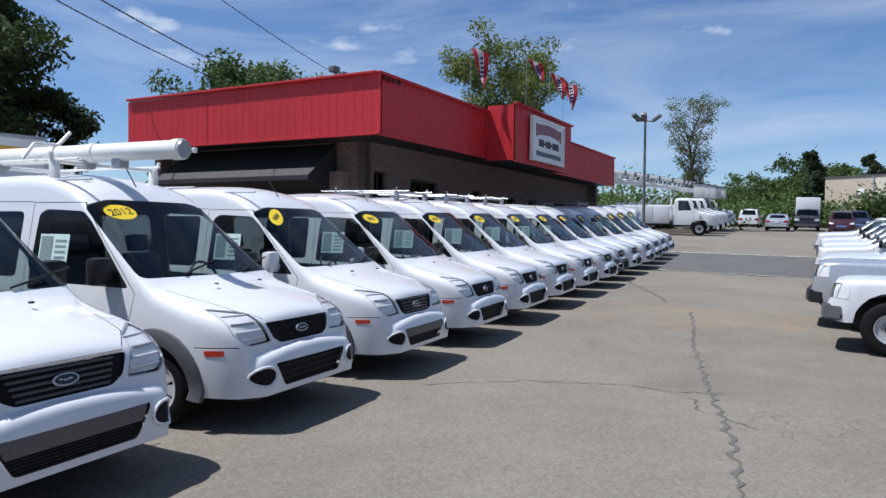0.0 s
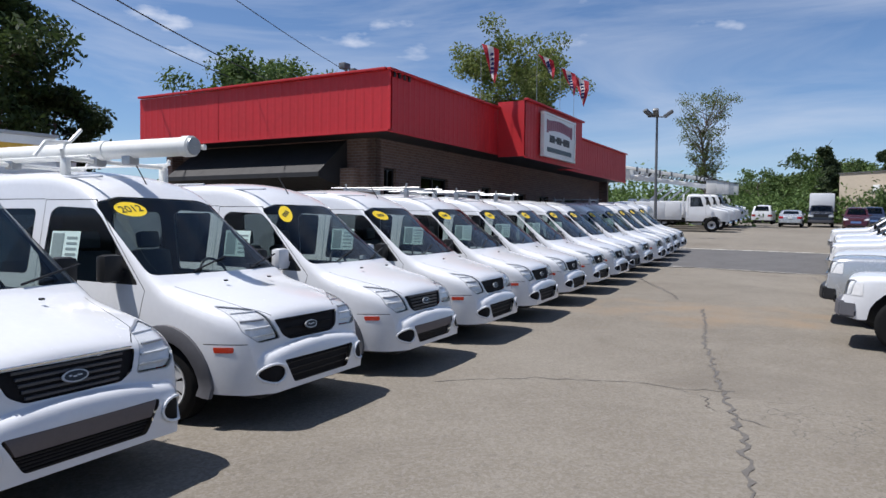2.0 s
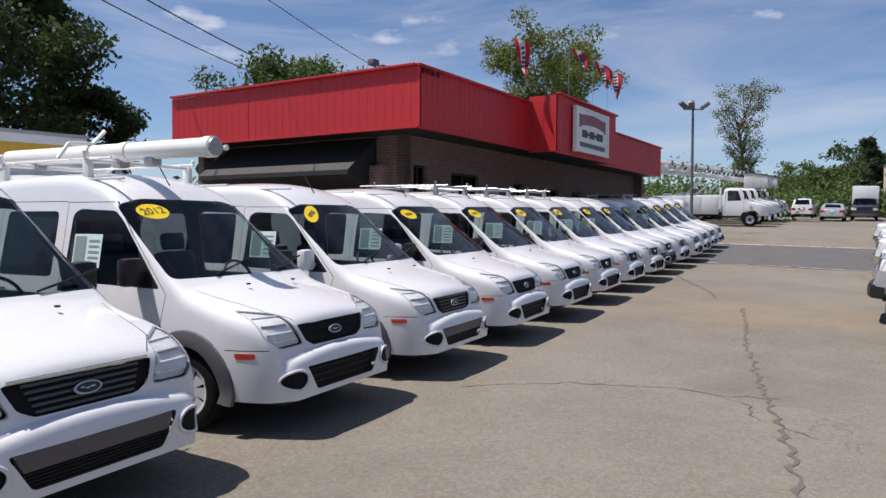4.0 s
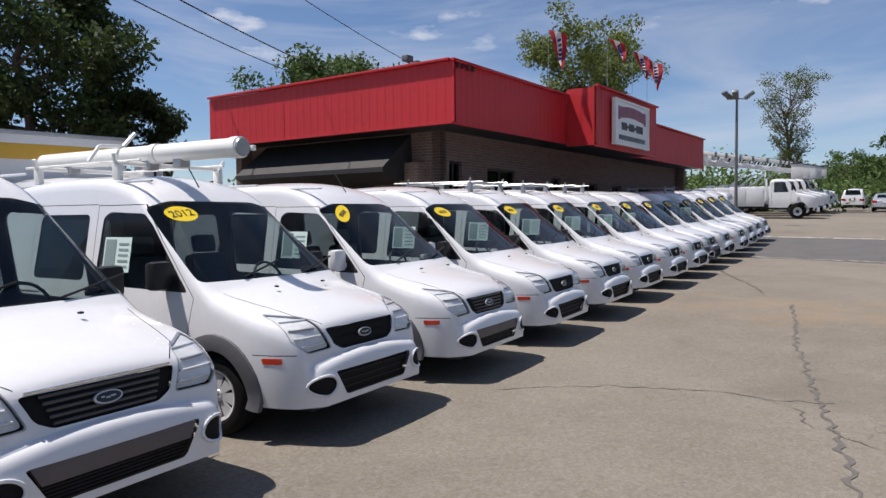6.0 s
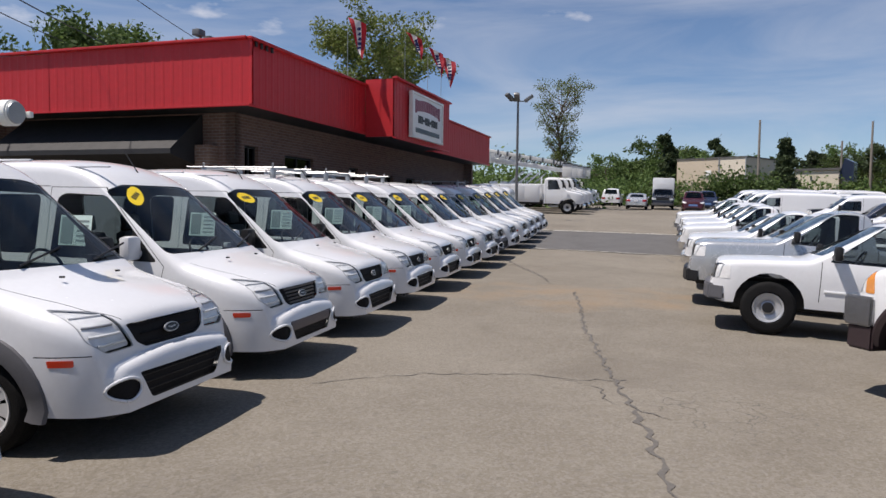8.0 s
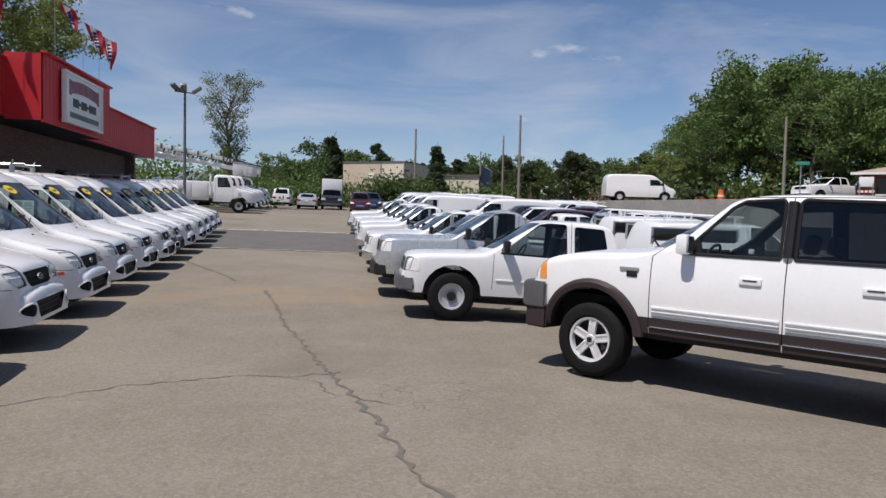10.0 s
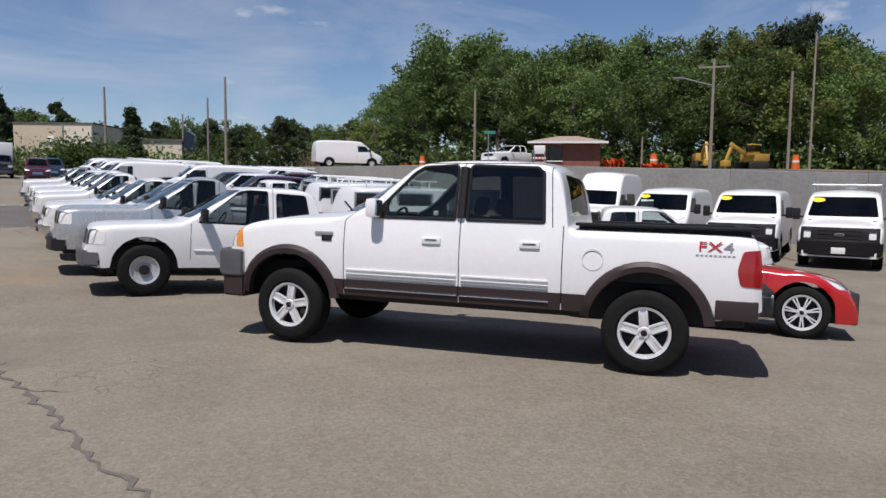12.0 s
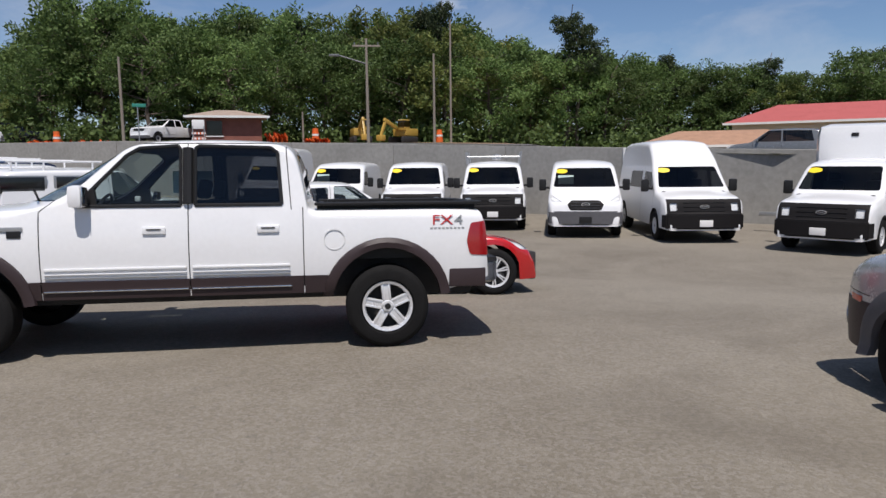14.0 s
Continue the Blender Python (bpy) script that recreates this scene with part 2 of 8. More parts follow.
def text_bm(s, size, depth=0.004):
    """The built-in font as a mesh, centred, reading along +x, up +y, facing +z."""
    cu = bpy.data.curves.new("t", "FONT")
    cu.body, cu.size, cu.extrude, cu.align_x, cu.align_y = s, size, depth, "CENTER", "CENTER"
    ob = bpy.data.objects.new("t", cu)
    scene.collection.objects.link(ob)
    me = bpy.data.meshes.new_from_object(ob.evaluated_get(bpy.context.evaluated_depsgraph_get()))
    bpy.data.objects.remove(ob)
    bpy.data.curves.remove(cu)
    bm = bmesh.new()
    bm.from_mesh(me)
    bpy.data.meshes.remove(me)
    return bm


def ground_z(x, y):
    q = max(0.0, y - 8)
    p = max(0.0, y - 22)
    up = 0.0225 * (math.sqrt(q * q + 9) - 3) + 0.0225 * (math.sqrt(p * p + 16) - 4)
    q = max(0.0, x - 5.5)
    dip = 0.02 * math.exp(-((x - 6.9) / 2.0) ** 2 - ((y - 3.9) / 3.0) ** 2)   # shallow dip in the lane
    return up - min(0.1 * (math.sqrt(q * q + 4) - 2), 0.43) * max(0.0, min(1.0, (26 - y) / 20)) - dip


def on_ground(x, y, heading, length=2.6, width=1.5):
    """Pose at a place of the lot, tilted with its slope; heading in degrees from +x."""
    c, s = math.cos(radians(heading)), math.sin(radians(heading))
    h = length / 2
    zf, zr = ground_z(x + c * h, y + s * h), ground_z(x - c * h, y - s * h)
    zl, zq = ground_z(x - s * width / 2, y + c * width / 2), ground_z(x + s * width / 2, y - c * width / 2)
    X = Vector((c * length, s * length, zf - zr)).normalized()
    Y = Vector((-s * width, c * width, zl - zq)).normalized()
    Z = X.cross(Y).normalized()
    Y = Z.cross(X)
    R = Matrix((X, Y, Z)).transposed().to_4x4()
    return Matrix.Translation((x, y, (zf + zr + zl + zq) / 4)) @ R


# ---- ground, walls, building ----
def asphalt(name):
    m = bpy.data.materials.new(name)
    m.use_nodes = True
    n, l = m.node_tree.nodes, m.node_tree.links
    b = n["Principled BSDF"]
    g = n.new("ShaderNodeTexCoord")

    def nz(scale, detail, rough=0.5, dist=0.0):
        t = n.new("ShaderNodeTexNoise")
        t.inputs["Scale"].default_value, t.inputs["Detail"].default_value, t.inputs["Roughness"].default_value, t.inputs["Distortion"].default_value = scale, detail, rough, dist
        l.new(g.outputs["Object"], t.inputs["Vector"])
        return t

    def ramp(src, a, b_, c0, c1):
        r = n.new("ShaderNodeValToRGB")
        r.color_ramp.elements[0].position, r.color_ramp.elements[1].position = a, b_
        r.color_ramp.elements[0].color, r.color_ramp.elements[1].color = (*c0, 1), (*c1, 1)
        l.new(src, r.inputs[0])
        return r

    def mixc(f, c0, c1, k=1.0):
        x = n.new("ShaderNodeMixRGB")
        if k != 1.0:
            mm = n.new("ShaderNodeMath"); mm.operation = "MULTIPLY"; mm.inputs[1].default_value = k
            l.new(f, mm.inputs[0]); f = mm.outputs[0]
        l.new(f, x.inputs[0])
        for i, c in ((1, c0), (2, c1)):
            if isinstance(c, tuple):
                x.inputs[i].default_value = (*c, 1)
            else:
                l.new(c, x.inputs[i])
        return x.outputs[0]

    big, mid, fine, grit = nz(0.16, 5, 0.6), nz(1.1, 6, 0.62, 0.4), nz(14, 4), nz(80, 4, 0.72)
    c = ramp(big.outputs["Fac"], 0.36, 0.66, (0.150, 0.131, 0.102), (0.206, 0.185, 0.150)).outputs[0]
    c = mixc(ramp(mid.outputs["Fac"], 0.45, 0.75, (0, 0, 0), (1, 1, 1)).outputs[0], c, (0.240, 0.218, 0.178), 0.5)
    c = mixc(ramp(fine.outputs["Fac"], 0.3, 0.45, (1, 1, 1), (0, 0, 0)).outputs[0], c, (0.13, 0.118, 0.105), 0.5)
    # stone chips of the worn surface
    v = n.new("ShaderNodeTexVoronoi"); v.inputs["Scale"].default_value = 44
    l.new(g.outputs["Object"], v.inputs["Vector"])
    c = mixc(ramp(v.outputs["Color"], 0.25, 0.9, (0, 0, 0), (1, 1, 1)).outputs[0], c, (0.36, 0.335, 0.304), 0.3)
    c = mixc(ramp(grit.outputs["Fac"], 0.32, 0.5, (1, 1, 1), (0, 0, 0)).outputs[0], c, (0.075, 0.067, 0.058), 0.58)
    stain = nz(0.42, 6, 0.65, 0.8)
    c = mixc(ramp(stain.outputs["Fac"], 0.52, 0.72, (0, 0, 0), (1, 1, 1)).outputs[0], c, (0.115, 0.101, 0.083), 0.5)
    # tan silt washed over the middle of the lane
    sx = n.new("ShaderNodeSeparateXYZ"); l.new(g.outputs["Object"], sx.inputs[0])
    def bell(out, c0, w):
        a = n.new("ShaderNodeMath"); a.operation = "SUBTRACT"; a.inputs[1].default_value = c0; l.new(out, a.inputs[0])
        d = n.new("ShaderNodeMath"); d.operation = "DIVIDE"; d.inputs[1].default_value = w; l.new(a.outputs[0], d.inputs[0])
        e = n.new("ShaderNodeMath"); e.operation = "POWER"; e.inputs[1].default_value = 2; l.new(d.outputs[0], e.inputs[0])
        return e.outputs[0]
    s = n.new("ShaderNodeMath"); s.operation = "ADD"
    l.new(bell(sx.outputs[0], 5.0, 6.5), s.inputs[0]); l.new(bell(sx.outputs[1], 13.5, 4.6), s.inputs[1])
    wob = n.new("ShaderNodeMath"); wob.operation = "MULTIPLY_ADD"; wob.inputs[1].default_value = 1.6
    l.new(nz(0.7, 5, 0.6).outputs["Fac"], wob.inputs[0]); l.new(s.outputs[0], wob.inputs[2])
    c = mixc(ramp(wob.outputs[0], 0.6, 3.4, (1, 1, 1), (0, 0, 0)).outputs[0], c, (0.255, 0.185, 0.118), 0.62)
    # hairline crazing
    ck = n.new("ShaderNodeTexVoronoi"); ck.feature = "DISTANCE_TO_EDGE"; ck.inputs["Scale"].default_value = 3.6
    wp = n.new("ShaderNodeVectorMath"); wp.operation = "MULTIPLY_ADD"; wp.inputs[1].default_value = (0.5, 0.5, 0)
    l.new(nz(1.5, 5, 0.6).outputs["Color"], wp.inputs[0]); l.new(g.outputs["Object"], wp.inputs[2]); l.new(wp.outputs[0], ck.inputs["Vector"])
    cm = n.new("ShaderNodeMath"); cm.operation = "MULTIPLY"
    l.new(ramp(ck.outputs["Distance"], 0.004, 0.016, (1, 1, 1), (0, 0, 0)).outputs[0], cm.inputs[0])
    zone = n.new("ShaderNodeMath"); zone.operation = "ADD"
    l.new(bell(sx.outputs[0], 3.2, 1.2), zone.inputs[0]); l.new(bell(sx.outputs[1], 6.0, 2.2), zone.inputs[1])
    ragged = n.new("ShaderNodeMath"); ragged.operation = "MULTIPLY_ADD"; ragged.inputs[1].default_value = 1.4
    l.new(nz(0.9, 4).outputs["Fac"], ragged.inputs[0]); l.new(zone.outputs[0], ragged.inputs[2])
    l.new(ramp(ragged.outputs[0], 0.9, 1.7, (1, 1, 1), (0, 0, 0)).outputs[0], cm.inputs[1])
    c = mixc(cm.outputs[0], c, (0.08, 0.075, 0.07), 0.7)
    l.new(c, b.inputs["Base Color"])
    b.inputs["Roughness"].default_value = 0.9
    b.inputs["Specular IOR Level"].default_value = 0.25
    bp = n.new("ShaderNodeBump"); bp.inputs["Strength"].default_value, bp.inputs["Distance"].default_value = 0.5, 0.012
    l.new(grit.outputs["Fac"], bp.inputs["Height"]); l.new(bp.outputs[0], b.inputs["Normal"])
    return m


M["asphalt"] = asphalt("worn_asphalt")
M["patch"] = mat("dark_asphalt_patch", (0.12, 0.116, 0.112), 0.9, var=0.3, scale=1.2, bump=0.3, bscale=90)
M["crack"] = mat("crack_dirt", (0.132, 0.121, 0.108), 0.95, var=0.3, scale=20)
M["pale"] = mat("worn_paint_line", (0.42, 0.40, 0.36), 0.9, var=0.4, scale=4)
M["concrete"] = mat("cast_concrete", (0.30, 0.295, 0.28), 0.85, var=0.28, scale=0.7, bump=0.15, bscale=30)
M["earth"] = mat("bare_earth", (0.30, 0.20, 0.12), 0.95, var=0.4, scale=0.3, bump=0.3, bscale=8)
M["grass"] = mat("verge_grass", (0.09, 0.11, 0.035), 0.95, var=0.5, scale=0.25, col2=(0.2, 0.15, 0.08), bump=0.4, bscale=20)
M["red_metal"] = mat("red_ribbed_steel", (0.47, 0.012, 0.018), 0.6, var=0.14, scale=0.8, coat=0.0)
M["roof_dark"] = mat("roof_membrane", (0.10, 0.10, 0.10), 0.9, var=0.3, scale=2)
M["awning"] = mat("black_awning_cloth", (0.018, 0.018, 0.02), 0.75, var=0.3, scale=4)
M["sign"] = mat("white_sign_face", (0.72, 0.72, 0.72), 0.4, var=0.05, scale=3)
M["sign_red"] = mat("sign_dark_red", (0.22, 0.03, 0.06), 0.5, var=0.1, scale=10)
M["wood_pole"] = mat("weathered_pole", (0.25, 0.22, 0.185), 0.9, var=0.3, scale=5, stretch=(1, 1, 0.1))
M["grey_pole"] = mat("grey_steel_pole", (0.15, 0.155, 0.16), 0.5, 0.3, var=0.15, scale=3)
M["tan"] = mat("tan_stucco", (0.52, 0.44, 0.34), 0.9, var=0.12, scale=0.5)
M["cream"] = mat("cream_panel", (0.62, 0.56, 0.46), 0.8, var=0.08, scale=0.4)
M["shingle"] = mat("brown_shingle", (0.36, 0.28, 0.23), 0.9, var=0.3, scale=2, bump=0.3, bscale=15)
M["rust_roof"] = mat("tan_shingle", (0.38, 0.22, 0.14), 0.9, var=0.3, scale=2, bump=0.3, bscale=15)
M["red_roof"] = mat("faded_red_metal_roof", (0.42, 0.10, 0.09), 0.6, var=0.15, scale=1)
M["hut_brick"] = mat("red_brick_house", (0.24, 0.085, 0.06), 0.9, var=0.3, scale=2)
M["orange"] = mat("safety_orange", (0.75, 0.13, 0.02), 0.6, var=0.2, scale=3)
M["machine"] = mat("machine_yellow", (0.44, 0.28, 0.055), 0.5, var=0.2, scale=2)
M["stripe"] = mat("ochre_stripe", (0.62, 0.36, 0.04), 0.4, var=0.1, scale=3)
M["leafsign"] = mat("sign_green", (0.03, 0.22, 0.17), 0.5, var=0.1)
M["cable"] = mat("black_cable", (0.02, 0.02, 0.022), 0.6, var=0.2, scale=5)
M["flag"] = mat("flag_white", (0.72, 0.70, 0.70), 0.8, var=0.08, scale=5)
M["flag_red"] = mat("flag_red", (0.50, 0.03, 0.05), 0.8, var=0.1, scale=5)
M["flag_blue"] = mat("flag_navy", (0.03, 0.04, 0.14), 0.8, var=0.1, scale=5)


def sheet(name, xs, ys, fz, material, label, category="ground", inside=None):
    bm = bmesh.new()
    grid = [[bm.verts.new((x, y, fz(x, y))) for x in xs] for y in ys]
    for i in range(len(ys) - 1):
        for j in range(len(xs) - 1):
            q = (grid[i][j], grid[i][j + 1], grid[i + 1][j + 1], grid[i + 1][j])
            bm.faces.new(q)
    return solid(name, bm, material, label, category, kind="structure", smooth=60)


def steps(a, b, near0, near1, fine, coarse):
    out, x = [], a
    while x < b:
        out.append(x)
        x += fine if near0 <= x <= near1 else coarse
    return out + [b]


# retaining wall line, and the raised ground behind it
WALL = [Vector(q) for q in ((9, -34), (17.5, -19), (21.4, -7.6), (26.4, -1.4), (30.6, 5.5), (34.8, 15), (38.8, 28), (42.6, 42), (50, 60), (62, 84))]
WLEN = [0.0]
for _a, _b in zip(WALL, WALL[1:]):
    WLEN.append(WLEN[-1] + (_b - _a).length)
WS0 = WLEN[2]


def wall_sd(x, y):
    """How far along the wall, from its bend by the vans, and how far behind it a place lies."""
    best = None
    q = Vector((x, y))
    for k, (a, b) in enumerate(zip(WALL, WALL[1:])):
        d = (b - a).normalized()
        t = (q - a).dot(d)
        L = (b - a).length
        tc_ = max(0 if k else -300, min(t, L if k < len(WALL) - 2 else L + 400))
        far = (q - (a + d * tc_)).length
        if best is None or far < best[0]:
            best = (far, WLEN[k] + tc_ - WS0, (q - a).dot(Vector((d.y, -d.x))))
    return best[1], math.copysign(best[0], best[2])


def wall_at(s, d=0.0):
    s += WS0
    k = 0
    while k < len(WALL) - 2 and s > WLEN[k + 1]:
        k += 1
    a, b = WALL[k], WALL[k + 1]
    u = (b - a).normalized()
    t = s - WLEN[k]
    L = (b - a).length
    n0 = Vector((u.y, -u.x))
    # normals turn gradually from bend to bend
    nx = (WALL[k + 2] - b).normalized() if k < len(WALL) - 2 else u
    pv = (a - WALL[k - 1]).normalized() if k else u
    w = max(0.0, min(1.0, t / L))
    m_ = (pv + u) * (1 - w) * max(0, 1 - 2 * w) + u * (1 - abs(2 * w - 1)) * 2 + (u + nx) * w * max(0, 2 * w - 1)
    m_.normalize()
    return a + u * t + Vector((m_.y, -m_.x)) * d


def wall_top(s):
    return 1.87 + 0.033 * min(s, 30) + 0.005 * max(0, s - 30) if s > 0 else 1.87 + 0.008 * s


def terrace_z(x, y):
    s, d = wall_sd(x, y)
    s = max(-40, min(s, 110))
    low_ = 0.95 * max(0.0, min(1.0, (-2 - y) / 8)) * max(0.0, min(1.0, d / 6))
    return wall_top(s) - 0.12 + 0.018 * max(0, min(d, 45)) + 0.004 * max(0, min(d - 45, 200)) - low_


sheet("ground", steps(-600, 900, -20, 40, 1.5, 40), steps(-500, 900, -20, 60, 1.5, 40), lambda x, y: ground_z(x, min(y, 75)) - 0.02 * max(0, min(-x - 20, 40)) * 0, "asphalt", "worn grey-tan asphalt sales lot with cracks", "ground")

# raised ground behind the wall
bm = bmesh.new()
ss = [-60, -45, -32] + [-25 + 2.5 * i for i in range(52)] + [110, 125, 160, 220, 320, 500]
dd = [0.18, 2, 6, 10, 16, 24, 36, 60, 100, 180, 320, 600]
grid = []
for s in ss:
    row = []
    for d in dd:
        p = wall_at(s, d)
        row.append(bm.verts.new((p.x, p.y, terrace_z(p.x, p.y))))
    grid.append(row)
for A, B in zip(grid, grid[1:]):
    for i in range(len(dd) - 1):
        bm.faces.new((A[i], A[i + 1], B[i + 1], B[i]))
bmesh.ops.recalc_face_normals(bm, faces=bm.faces)
solid("ground_terrace", bm, "grass", "raised grass and bare earth bank behind the retaining wall", "ground", kind="structure", smooth=60)


def strip(name, s0, s1, d0, d1, lift, material, label, category):
    bm = bmesh.new()
    n = max(2, int((s1 - s0) / 4))
    rows = []
    for i in range(n + 1):
        s = s0 + (s1 - s0) * i / n
        row = []
        for d in (d0, (d0 * 2 + d1) / 3, (d0 + 2 * d1) / 3, d1):
            p = wall_at(s, d)
            row.append(bm.verts.new((p.x, p.y, terrace_z(p.x, p.y) + lift)))
        rows.append(row)
    for A, B in zip(rows, rows[1:]):
        for i in range(3):
            bm.faces.new((A[i], A[i + 1], B[i + 1], B[i]))
    bmesh.ops.recalc_face_normals(bm, faces=bm.faces)
    return solid(name, bm, material, label, category, kind="structure")


strip("road", -60, 160, 7, 15.5, 0.05, "patch", "grey road surface running along the raised bank", "road")
strip("ground_earth", -60, 160, 16.5, 24, 0.06, "earth", "orange bare earth strip of roadworks beside the road", "ground")
strip("pavement", -60, 160, 0.3, 5.0, 0.04, "earth", "dusty earth shoulder behind the retaining wall", "verge")

# wall panels between joints
wall = thing("wall_retaining", "pale grey cast concrete retaining wall with panel joints", "wall", kind="structure")
PW = 5.6
for i in range(-4, 17):
    s0 = i * PW - 1.2
    bm = bmesh.new()
    vs = []
    for s in (s0 + 0.012, s0 + PW - 0.012):
        p = wall_at(s)
        q = wall_at(s, 0.2)
        zt = wall_top(s)
        zb = ground_z(p.x, p.y) - 0.3
        vs.append([bm.verts.new((a.x, a.y, z)) for a, z in ((p, zb), (p, zt), (q, zt), (q, zb))])
    for a in range(4):
        bm.faces.new((vs[0][a], vs[0][(a + 1) % 4], vs[1][(a + 1) % 4], vs[1][a]))
    bm.faces.new(vs[0]); bm.faces.new(vs[1][::-1])
    bmesh.ops.recalc_face_normals(bm, faces=bm.faces)
    es = [e for e in bm.edges if e.calc_length() > 0.25]
    bmesh.ops.bevel(bm, geom=es, offset=0.012, segments=1, affect="EDGES")
    part("panel", bm, "concrete", wall)
for s in (5.0,):
    p = wall_at(s, -0.06)
    solid("drain_pipe", rod((p.x, p.y, ground_z(p.x, p.y)), (p.x, p.y, wall_top(s)), 0.05, seg=14), "offwhite", "white vertical pipe standing against the concrete wall", "pipe", smooth=40)

# dark resurfaced band across the lane, pale joint lines
def lot_strip(name, pts, w, lift, material, label, category, jag=0.0, seed=1):
    """A ribbon on the lot along a line, with an uneven width."""
    rnd = random.Random(seed)
    bm = bmesh.new()
    prev = None
    for (a, b) in zip(pts, pts[1:]):
        a, b = Vector(a), Vector(b)
        L = (b - a).length
        n = max(1, int(L / (0.09 if jag else 0.8)))
        d = (b - a).normalized()
        nn = Vector((-d.y, d.x))
        for i in range(n + (b == Vector(pts[-1]))):
            c = a + (b - a) * i / n + nn * (rnd.uniform(-1, 1) * jag)
            k = w * (rnd.uniform(0.25, 1.5) if jag else 1)
            row = [bm.verts.new((q.x, q.y, ground_z(q.x, q.y) + lift)) for q in (c + nn * k / 2, c - nn * k / 2)]
            if prev:
                bm.faces.new((prev[0], prev[1], row[1], row[0]))
            prev = row
    bmesh.ops.recalc_face_normals(bm, faces=bm.faces)
    for f in bm.faces:
        if f.normal.z < 0:
            f.normal_flip()
    return solid(name, bm, material, label, category, kind="structure")


bm = bmesh.new()
lane = Vector((0.41, 0.91))
side = Vector((0.91, -0.41))
rows = []
for i in range(15):
    t = i / 14
    row = []
    for k in range(19):
        p = Vector((6.2, 25.2)) + lane * (t * 9.6) + side * (k * 0.7 - 1.2)
        p += lane * (0.25 * math.sin(k * 1.3)) * (1 if i in (0, 14) else 0)
        row.append(bm.verts.new((p.x, p.y, ground_z(p.x, p.y) + 0.012)))
    rows.append(row)
for A, B in zip(rows, rows[1:]):
    for i in range(len(A) - 1):
        bm.faces.new((A[i], A[i + 1], B[i + 1], B[i]))
bmesh.ops.recalc_face_normals(bm, faces=bm.faces)
for f in bm.faces:
    if f.normal.z < 0:
        f.normal_flip()
solid("road_patch", bm, "patch", "dark resurfaced asphalt band across the lane", "asphalt", kind="structure")
for k, (o, w) in enumerate(((0.0, 0.16), (9.7, 0.5))):
    a = Vector((6.2, 25.2)) + lane * o
    lot_strip("trim_joint", [tuple(a + side * (-1.5 + 3 * j)) for j in range(5)], w, 0.02, "pale", "pale worn joint line in the asphalt", "line", 0.05, 20 + k)
CR = [
    [(1.75, 3.6), (1.88, 4.25), (2.05, 4.8), (2.32, 5.6), (2.55, 6.4), (2.85, 7.5), (3.3, 9.0), (3.65, 10.2), (4.35, 12.2), (4.9, 13.9)],
    [(-0.2, 7.5), (0.9, 7.75), (1.55, 7.65), (2.0, 7.6), (2.32, 7.32), (2.9, 7.2)],
    [(4.9, 15.4), (5.12, 16.6), (5.2, 18.4), (5.4, 21.0)],
    [(10.6, 20.5), (11.2, 22.2), (12.1, 24.6)],
    [(2.3, 7.3), (2.5, 7.0), (2.4, 6.5), (2.7, 5.9)],
]
for k, pts in enumerate(CR):
    lot_strip("trim_crack", pts, 0.042 if k in (0, 2, 3) else 0.014, 0.005, "crack", "dark ragged crack filled with dirt in asphalt", "crack", 0.04, 40 + k)

# ---- low brick sales building with a red metal fascia ----
BC = Vector((-1.6, 16.9))
BU = Vector((math.cos(radians(61.6)), math.sin(radians(61.6))))
BW = Vector((-BU.y, BU.x))
BT = pose(BC.x, BC.y, 0, 0, 0, 61.6)     # local: x along the long front, y to the back, z up
bld = thing("sales_building", "low brown brick building with red ribbed metal fascia", "building", BT)
LU, LW, ZB, ZT = 21.4, 8.85, 3.95, 5.36
part("roof", box((LU / 2, LW / 2, ZB + 0.55), (LU - 0.3, LW - 0.3, 0.1)), "roof_dark", bld)
part("soffit", box((LU / 2, LW / 2, ZB + 0.02), (LU - 0.12, LW - 0.12, 0.06)), "awning", bld)


def ribs(x0, x1, y, z0, z1, pitch, front=-1):
    """Ribbed sheet along x, facing -y, as one corrugated panel with thickness."""
    bm = bmesh.new()
    xs, x = [], x0
    while x < x1 - pitch * 0.5:
        xs += [(x, 0), (x + pitch * 0.62, 0), (x + pitch * 0.70, 0.007), (x + pitch * 0.92, 0.007)]
        x += pitch
    xs.append((x1, 0))
    lo = [bm.verts.new((a, y - d, z0)) for a, d in xs]
    hi = [bm.verts.new((a, y - d, z1)) for a, d in xs]
    lob = [bm.verts.new((a, y + 0.05, z0)) for a, d in xs]
    hib = [bm.verts.new((a, y + 0.05, z1)) for a, d in xs]
    for i in range(len(xs) - 1):
        bm.faces.new((lo[i], lo[i + 1], hi[i + 1], hi[i]))
        bm.faces.new((hi[i], hi[i + 1], hib[i + 1], hib[i]))
        bm.faces.new((lob[i + 1], lob[i], hib[i], hib[i + 1]))
        bm.faces.new((lo[i + 1], lo[i], lob[i], lob[i + 1]))
    bmesh.ops.recalc_face_normals(bm, faces=bm.faces)
    return bm


def turned(bm, m):
    bmesh.ops.transform(bm, matrix=m, verts=bm.verts)
    return bm


